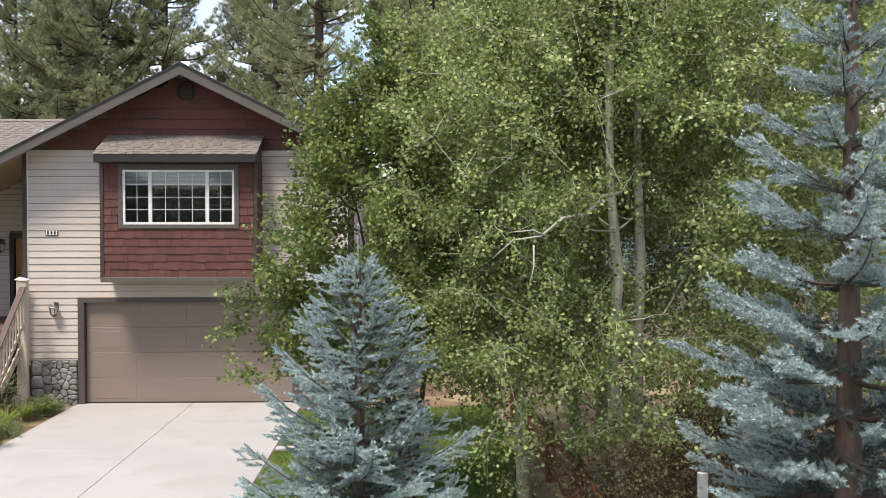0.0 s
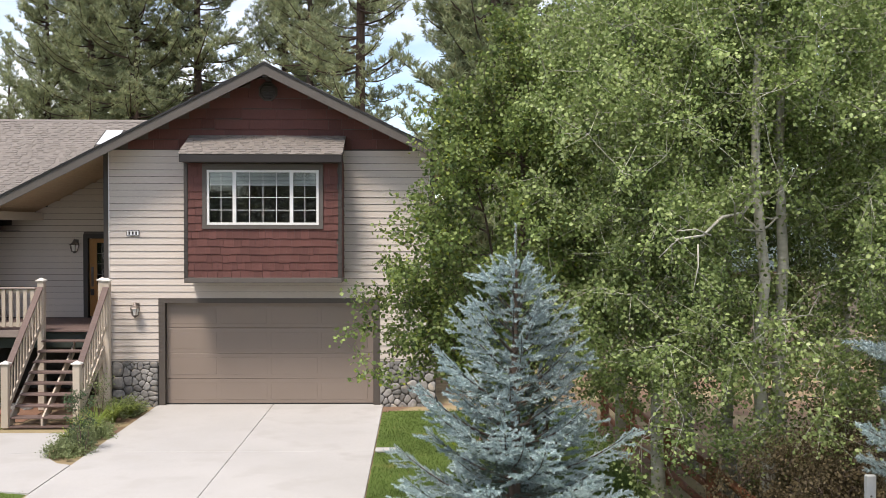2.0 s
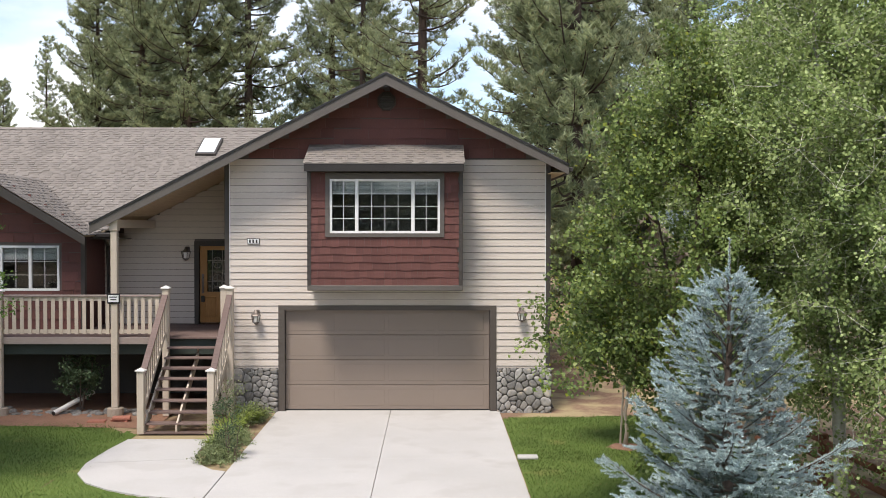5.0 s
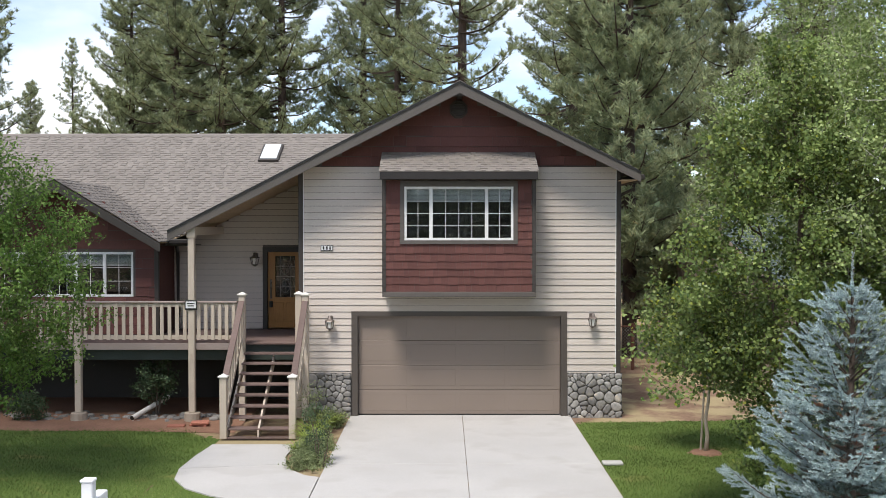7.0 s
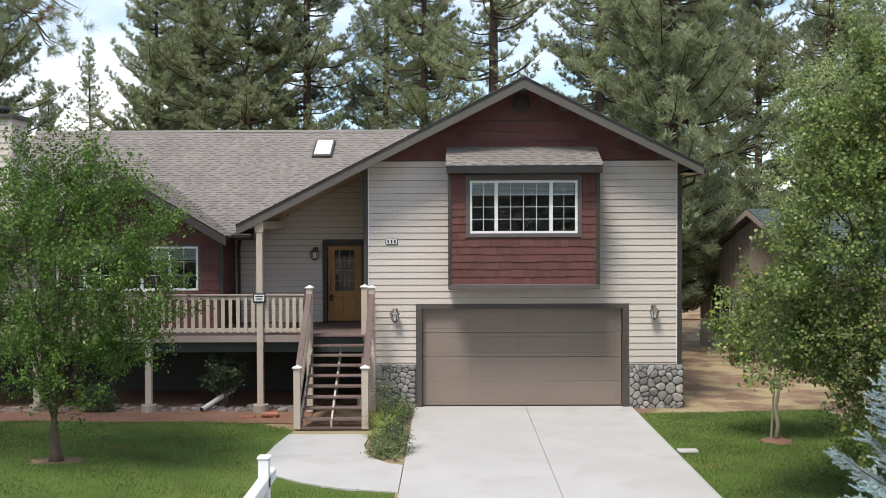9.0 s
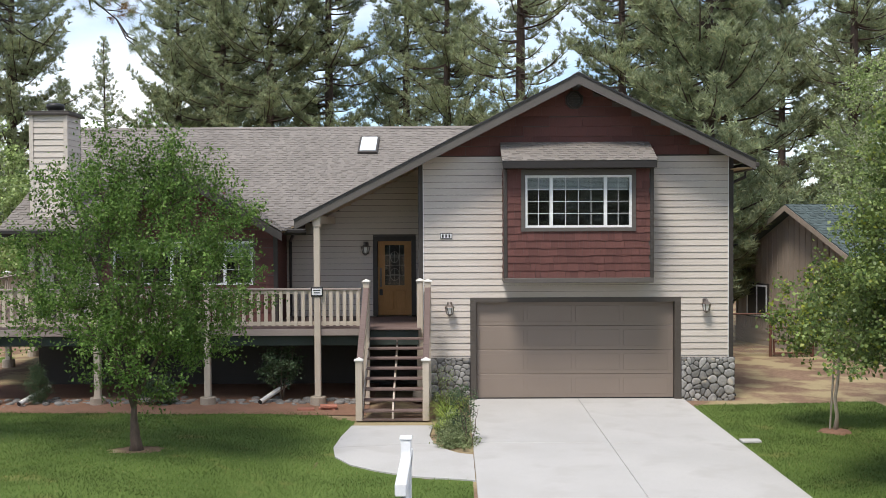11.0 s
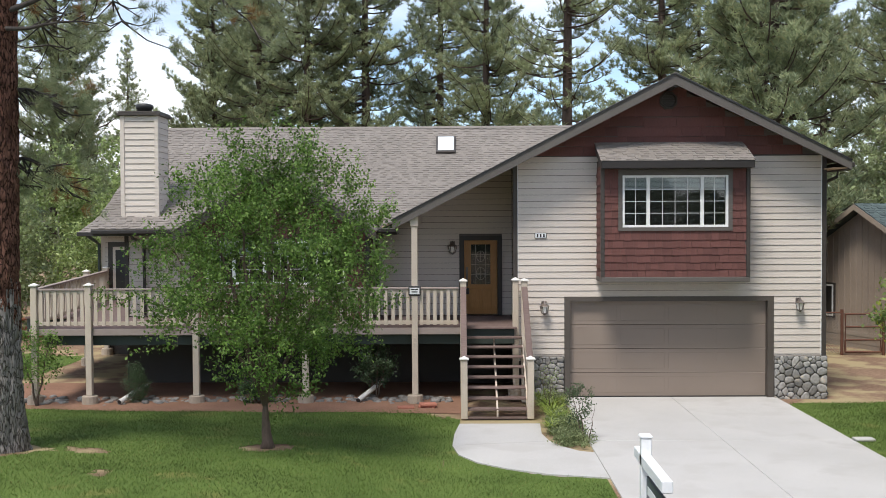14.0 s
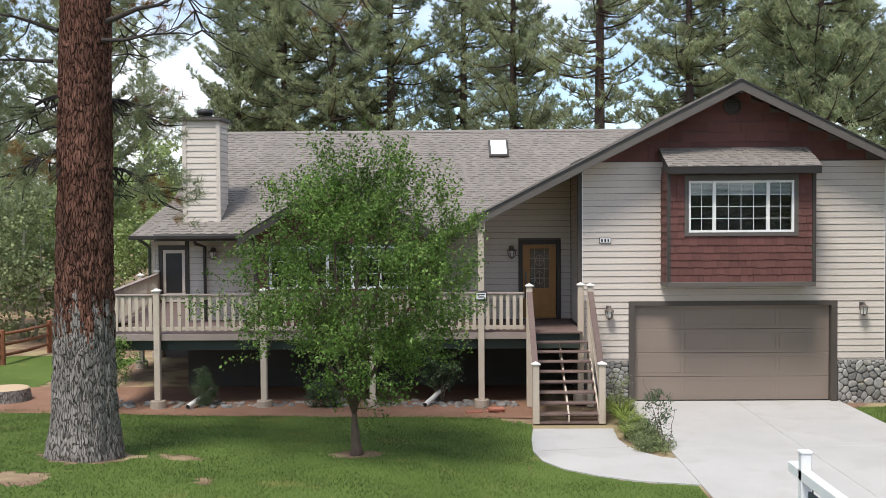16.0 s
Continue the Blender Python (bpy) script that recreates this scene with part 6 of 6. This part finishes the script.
crowned("shrub", "brownish thicket shrub with small dull leaves", "shrub", (10.6, -11.9), [(0, 0, 0.4, 0, 1.4, 0.03), (0.1, 0, -0.5, 0.2, 1.4, 0.03), (0, 0.1, 0, -0.4, 1.3, 0.03)], ((0, 0, 0.95), (1.15, 1.0, 0.95)), 110, 110, 0.045, LEAF_BROWN, BARK_DARK, 94, 0.2, 0.01, 0.7, shell=0.1)
crowned("shrub", "tangled brownish shrub under the aspens", "shrub", (9.2, -11.2), [(0, 0, 0.4, 0, 1.4, 0.03), (0.1, 0, -0.5, 0.2, 1.4, 0.03), (0, 0.1, 0, -0.4, 1.3, 0.03)], ((0, 0, 0.95), (1.15, 1.0, 0.95)), 110, 110, 0.045, LEAF_BROWN, BARK_DARK, 95, 0.2, 0.01, 0.7, shell=0.1)
crowned("shrub", "dark green lilac shrub against the deck", "shrub", (-7.35, -0.05), [(0, 0, 0.3, 0, 1.3, 0.03), (0.05, 0, -0.35, 0.1, 1.2, 0.025), (0, 0, 0.05, -0.2, 1.45, 0.02)], ((0, 0, 0.95), (0.5, 0.4, 0.55)), 40, 60, 0.07, LEAF_SHRUB, BARK_DARK, 82, 0.13, 0.01, 0.6, shell=0.2)
crowned("shrub", "low dark green shrub at the lawn's edge", "shrub", (-10.2, -0.7), [(0, 0, 0.2, 0, 0.5, 0.02), (0, 0, -0.2, 0, 0.45, 0.02)], ((0, 0, 0.35), (0.55, 0.35, 0.35)), 40, 60, 0.06, LEAF_SHRUB, BARK_DARK, 83, 0.13, 0.008, 0.6, shell=0.1)
crowned("shrub", "green shrub with loose branches beside the deck", "shrub", (-15.6, -0.9), [(0, 0, 0.3, 0, 1.6, 0.03), (0, 0, -0.4, 0.1, 1.5, 0.03)], ((0, 0, 1.25), (0.8, 0.6, 0.6)), 45, 50, 0.07, LEAF_PLUM, BARK_DARK, 84, 0.18, 0.01, 0.6, shell=0.2)
crowned("rose_bush", "tall thin leafy shoots beside the drive", "shrub", (-2.75, -5.3), [(0, 0, -0.15, 0.3, 1.2, 0.012), (0.05, 0, 0.2, 0, 0.85, 0.012), (0, 0, -0.35, 0.5, 1.45, 0.012)], ((-0.1, 0.2, 0.75), (0.3, 0.35, 0.65)), 24, 36, 0.045, LEAF_SHRUB, BARK_DARK, 85, 0.1, 0.006, 0.7, shell=0.2)
crowned("rose_bush", "airy grey-green shrub beside the stairs", "shrub", (-3.25, -2.5), [(0, 0, 0.1, 0.1, 1.1, 0.012), (0.05, 0, -0.2, 0, 1.2, 0.012)], ((0, 0, 0.75), (0.25, 0.3, 0.5)), 16, 30, 0.04, LEAF_GREY, BARK_DARK, 86, 0.13, 0.006, 0.7, shell=0.2)
for x, y, sx, sy, seed in ((-3.0, -5.2, 0.4, 0.6, 87), (-3.1, -4.4, 0.38, 0.6, 88), (-3.0, -3.6, 0.4, 0.5, 89), (-3.0, -1.2, 0.35, 0.6, 90)):
    crowned("groundcover", "low grey-green creeping groundcover", "groundcover", (x, y), [(0, 0, 0.1, 0, 0.12, 0.01)], ((0, 0, 0.16), (sx, sy, 0.2)), 50, 90, 0.04, LEAF_GREY, BARK_DARK, seed, 0.11, 0.005, 0.7, "plants in the drive bed", shell=0.05, low=0.1)


def daylily(x, y, seed, n=70, h=0.55):
    rng = np.random.default_rng(seed)
    t = thing("daylily", (x, y, 0), "clump of arching yellow-green strap leaves", "plant", "plants in the drive bed")
    vs, fs = [], []
    for i in range(n):
        a, L = rng.uniform(0, 6.28), rng.uniform(0.5, 1.1) * h
        d, sd = np.array([math.cos(a), math.sin(a), 0]), np.array([-math.sin(a), math.cos(a), 0])
        b = np.array([x, y, 0]) + d * rng.uniform(0, 0.08)
        k = len(vs)
        for j, u in enumerate((0, 0.35, 0.7, 1.0)):
            c = b + d * L * 0.75 * u ** 1.5 + np.array([0, 0, L * (1.35 * u - 0.85 * u ** 2.2)])
            w = 0.013 * (1 - u ** 3)
            vs += [c - sd * w, c + sd * w]
        for j in range(3):
            fs += [(k + 2 * j, k + 2 * j + 1, k + 2 * j + 3), (k + 2 * j, k + 2 * j + 3, k + 2 * j + 2)]
    under(new("foliage", cloud("foliage", np.array(vs), np.array(fs), STRAP)), t)["kind"] = "stuff"


for x, y, s, h in ((-3.15, -2.0, 1, 0.7), (-3.2, -2.9, 2, 0.75), (-3.25, -0.9, 3, 0.65), (-3.15, -3.7, 4, 0.7), (-2.95, -1.4, 5, 0.6), (-3.3, -4.3, 6, 0.5)):
    daylily(x, y, s, 90, h)
# blue spruces
spruce((4.72, -12.3), 4.36, 1.72, 17, 91, "young blue spruce with silvery blue-green needles")
spruce((10.0, -14.1), 8.6, 2.5, 15, 92, "tall blue spruce with layered silvery boughs", 0.046, 330, 0.105, 0.7, 0.06)
# small conifer by the deck
cn = crowned("dwarf_conifer", "small grey-green upright conifer beside a drain pipe", "shrub", (-13.3, -0.45), [(0, 0, 0.1, 0, 0.95, 0.02)], ((0, 0, 0.5), (0.27, 0.25, 0.55)), 80, 70, 0.05, LEAF_SHRUB, BARK_DARK, 93, 0.09, 0.006, 0.25, shell=0.2)

# ---------------------------------------------------------------- rails, neighbour's house, small things


def log_fence(name, pts, label, h=1.0, rails=3):
    t = thing(name, (pts[0][0], pts[0][1], 0), label, "fence")
    for x, y in pts:
        part("post", Shape().lathe(x, y, [(0.095, ground_z(x, y) - 0.1), (0.09, h * 0.5), (0.085, h - 0.02), (0.06, h)], 9), LOG, t, smooth=False)
    for (xa, ya), (xb, yb) in zip(pts, pts[1:]):
        for r in range(rails):
            z = h * (0.25 + 0.6 * r / max(1, rails - 1))
            part("rail", Shape().tube([(xa, ya, z + 0.02), ((xa + xb) / 2, (ya + yb) / 2, z - 0.01), (xb, yb, z + 0.01)], [0.05, 0.06, 0.048], 7), LOG, t, smooth=True)
    return t


log_fence("log_fence", [(7.55, -2.6), (7.6, -5.1), (7.68, -7.6), (7.75, -10.1), (7.8, -12.6)], "red-brown round log fence along the lawn")
log_fence("log_fence", [(-24.5, 4.0), (-21.8, 7.3), (-21.5, 10.4), (-20.5, 13.5), (-19.5, 17)], "red-brown log fence beyond the lawn", 1.15)

cabin = thing("neighbour_cabin", (9.9, 6.4, 0), "weathered board-sided cabin with a dark green roof", "house")
U, Vv = Vector((-0.34, 0.94, 0)), Vector((0.94, 0.34, 0))
CB = Vector((9.9, 6.4, 0))


def cab(u, w, z):
    p = CB + U * u + Vv * w
    return (p.x, p.y, z)


part("wall", Shape().slab([cab(0, 0, -0.5), cab(7, 0, -0.5), cab(7, 0, 3.0), cab(3.5, 0, 4.85), cab(0, 0, 3.0)], tuple(Vv * 0.15)), CABIN, cabin, "gable wall in weathered vertical boards")
part("wall", Shape().slab([cab(0, 0.15, -0.5), cab(0, 9, -0.5), cab(0, 9, 3.0), cab(0, 0.15, 3.0)], tuple(U * 0.15)), CABIN, cabin)
for i in range(24):
    u = 0.1 + i * 0.295
    top = 3.0 + 0.52 * (3.5 - abs(u - 3.5)) - 0.12
    part("batten", Shape().slab([cab(u, -0.03, 0.55), cab(u + 0.05, -0.03, 0.55), cab(u + 0.05, -0.03, top), cab(u, -0.03, top)], tuple(Vv * 0.03)), CABIN, cabin)
part("skirt_band", Shape().slab([cab(0, -0.035, 0.42), cab(7, -0.035, 0.42), cab(7, -0.035, 0.55), cab(0, -0.035, 0.55)], tuple(Vv * 0.035)), CABIN, cabin)
for k in range(2):
    part("skirt_board", Shape().slab([cab(0, -0.02, -0.1 + k * 0.26), cab(7, -0.02, -0.1 + k * 0.26), cab(7, -0.02, 0.13 + k * 0.26), cab(0, -0.02, 0.13 + k * 0.26)], tuple(Vv * 0.02)), CABIN, cabin)
for sg in (0, 1):
    e = -0.45 if sg == 0 else 7.45
    ez = 3.0 - 0.52 * 0.45 + 0.1
    croof = part("roof", Shape().slab([cab(3.5, -0.5, 4.95), cab(e, -0.5, ez), cab(e, 9.4, ez), cab(3.5, 9.4, 4.95)], (0, 0, 0.05)), ROOF_GREEN, cabin, "dark green shingle roof")
    if sg == 0:
        roof_plane(croof, lambda u, v, h: cab(e + v * 0.887, u, ez + 0.05 + v * 0.887 * ((4.95 - ez) / (3.5 - e)) + h), [(-0.52, 0), (9.4, 0), (9.4, (3.5 - e) / 0.887), (-0.52, (3.5 - e) / 0.887)], 41, ROOF_GREEN, 0.17)
    part("rake_board", Shape().slab([cab(3.5, -0.5, 4.97), cab(e, -0.5, ez + 0.02), cab(e, -0.5, ez - 0.15), cab(3.5, -0.5, 4.78)], tuple(Vv * -0.03)), CABIN, cabin)
for u0, u1, z0, z1 in ((5.0, 6.3, 0.95, 2.2), (1.25, 2.1, 1.0, 2.05)):
    wn_ = part("window", Shape().slab([cab(u0, -0.05, z0), cab(u1, -0.05, z0), cab(u1, -0.05, z1), cab(u0, -0.05, z1)], tuple(Vv * 0.05)), BROWN, cabin, "cabin window with white sashes")
    for a, b, c, d in ((u0 + 0.06, u1 - 0.06, z0 + 0.06, z0 + 0.12), (u0 + 0.06, u1 - 0.06, z1 - 0.12, z1 - 0.06), (u0 + 0.06, u0 + 0.12, z0 + 0.12, z1 - 0.12), (u1 - 0.12, u1 - 0.06, z0 + 0.12, z1 - 0.12), ((u0 + u1) / 2 - 0.03, (u0 + u1) / 2 + 0.03, z0 + 0.12, z1 - 0.12)):
        part("sash", Shape().slab([cab(a, -0.07, c), cab(b, -0.07, c), cab(b, -0.07, d), cab(a, -0.07, d)], tuple(Vv * 0.02)), VINYL, wn_)
    part("pane", Shape().slab([cab(u0 + 0.12, -0.056, z0 + 0.12), cab(u1 - 0.12, -0.056, z0 + 0.12), cab(u1 - 0.12, -0.056, z1 - 0.12), cab(u0 + 0.12, -0.056, z1 - 0.12)], tuple(Vv * 0.004)), BLACK, wn_)

# chain link fence and gates between the houses
chain = thing("chain_link_fence", (6, 8.2, 0), "dark chain link fence with rusty tube gates", "fence")
for x in (3.95, 5.7, 7.36, 8.72):
    part("post", Shape().tube([(x, 8.2, -0.1), (x, 8.2, 1.5)], 0.055, 8), STEEL, chain)
for xa, xb in ((7.46, 8.62),):
    part("gate_frame", Shape().tube([(xa, 8.17, 0.1), (xa, 8.17, 1.35), (xb, 8.17, 1.35), (xb, 8.17, 0.1), (xa, 8.17, 0.1)], 0.042, 6, False), STEEL, chain, "rusty tube gate")
    for z in (0.5, 0.93):
        part("gate_bar", Shape().tube([(xa, 8.17, z), (xb, 8.17, z)], 0.034, 6), STEEL, chain)
part("top_rail", Shape().tube([(3.95, 8.2, 1.4), (7.36, 8.2, 1.4)], 0.028, 6), STEEL, chain)
wires = Shape()
for i in range(-14, 46):
    for sg in (1, -1):
        xa = 3.95 + i * 0.1
        xb = xa + 1.3
        z0, z1 = (0.08, 1.38) if sg > 0 else (1.38, 0.08)
        a, b = max(3.95, min(8.5, xa)), max(3.95, min(8.5, xb))
        if b - a > 0.05:
            wires.tube([(a, 8.19, z0 + (z1 - z0) * (a - xa) / 1.3), (b, 8.19, z0 + (z1 - z0) * (b - xa) / 1.3)], 0.0045, 3, False)
part("mesh_wire", wires, WIRE, chain)["kind"] = "stuff"

# yard sign: white post with an arm, navy panel below
sign = thing("yard_sign", (-3.5, -16.1, 0), "white wooden yard sign post with a hanging navy panel", "sign")
part("post", Shape().box(-3.55, -16.12, -0.1, -3.45, -16.02, 2.4, 0.008), WHITE, sign)
part("post_tip", Shape().box(-3.56, -16.13, 2.4, -3.44, -16.01, 2.43, 0.01), WHITE, sign)
part("arm", Shape().box(-3.55, -17.12, 2.13, -3.45, -15.70, 2.24, 0.008), WHITE, sign)
panel = part("panel", Shape().box(-3.515, -17.00, 1.45, -3.485, -16.20, 2.06, 0.004), NAVY, sign, "navy panel with white bars")
for x in (-3.52, -3.484):
    for k, (a, b) in enumerate(((-16.92, -16.28), (-16.92, -16.45))):
        part("bar", Shape().box(x, a, 1.9 - k * 0.14, x + 0.004, b, 1.98 - k * 0.14), WHITE, panel)
for y in (-16.90, -16.30):
    part("hook", Shape().tube([(-3.5, y, 2.05), (-3.5, y, 2.14)], 0.008, 5), PEWTER, sign)
stk = thing("marker_post", (8.75, -12.95, 0), "short white marker post in the shrubs", "post")
part("post", Shape().box(8.7, -13.0, -0.1, 8.82, -12.93, 1.45, 0.01), WHITE, stk)

# along the deck: drain pipes, pavers, cobbles, stump, footing pots
for n_, (a, b) in enumerate((((-13.6, -0.85, 0.09), (-13.25, 0.2, 0.35)), ((-7.75, -0.75, 0.1), (-7.2, 0.4, 0.42)))):
    dp = thing("drain_pipe", a, "white plastic drain pipe lying on the mulch", "pipe", "drain pipes")
    part("pipe", Shape().tube([a, b], 0.06, 12, False), PVC, dp, smooth=True)
    # black disc stands for the shade inside the open pipe
    part("pipe_mouth_shade", Shape().tube([(a[0], a[1] - 0.002, a[2]), (a[0] + 0.01, a[1] + 0.03, a[2] + 0.01)], 0.056, 12), BLACK, dp)
for x, y, r in ((-6.55, -1.35, 8), (-6.05, -1.2, -6), (-6.02, -1.25, 10)):
    pv = thing("paver", (x, y, 0.03), "flat reddish stone paver on the mulch", "paver", "pavers")
    ob = part("stone", Shape().box(-0.2, -0.13, 0, 0.2, 0.13, 0.06, 0.012), BRICK_RED, pv)
    ob.matrix_parent_inverse = Matrix.Identity(4)
    pv.matrix_basis = pose(x, y, 0.0 if r < 9 else 0.06, 0, 0, r)
stump = thing("tree_stump", (-18.7, 0.6, 0), "low cut pine stump with a pale top", "stump")
part("stump_side", Shape().lathe(-18.7, 0.6, [(0.62, -0.1), (0.58, 0.12), (0.54, 0.33)], 22), BARK_LOW, stump)
part("stump_top", Shape().lathe(-18.7, 0.6, [(0.54, 0.33), (0.5, 0.36), (0.1, 0.365)], 22), SOFFIT, stump)
rngr = random.Random(12)


def cobble(r, seed):
    rn = random.Random(seed)
    s = Shape()
    n = 8
    for i, (k, z) in enumerate(((0.75, 0.0), (1.0, 0.3), (0.9, 0.6), (0.5, 0.8))):
        s.v += [(r * k * math.cos(2 * math.pi * j / n) * rn.uniform(0.85, 1.15), r * 0.8 * k * math.sin(2 * math.pi * j / n) * rn.uniform(0.85, 1.15), r * z) for j in range(n)]
    for i in range(3):
        s.f += [(i * n + j, i * n + (j + 1) % n, (i + 1) * n + (j + 1) % n, (i + 1) * n + j) for j in range(n)]
    s.f.append(tuple(3 * n + j for j in range(n)))
    return s.mesh("cobble", ROCK, True)


rocks = [cobble(1.0, s) for s in range(5)]
bed = thing("cobble_border", (-11, -0.2, 0), "border of loose grey cobbles under the deck edge", "stones")
for i in range(285):
    x = rngr.uniform(-16.5, -5.4)
    y = rngr.gauss(-0.25, 0.22)
    s = rngr.uniform(0.05, 0.13)
    ob = under(new("cobble", rngr.choice(rocks)), bed)
    ob.matrix_basis = Matrix.Translation((x, y, -0.01)) @ Matrix.Rotation(rngr.uniform(0, 6.28), 4, "Z") @ Matrix.Scale(s, 4)
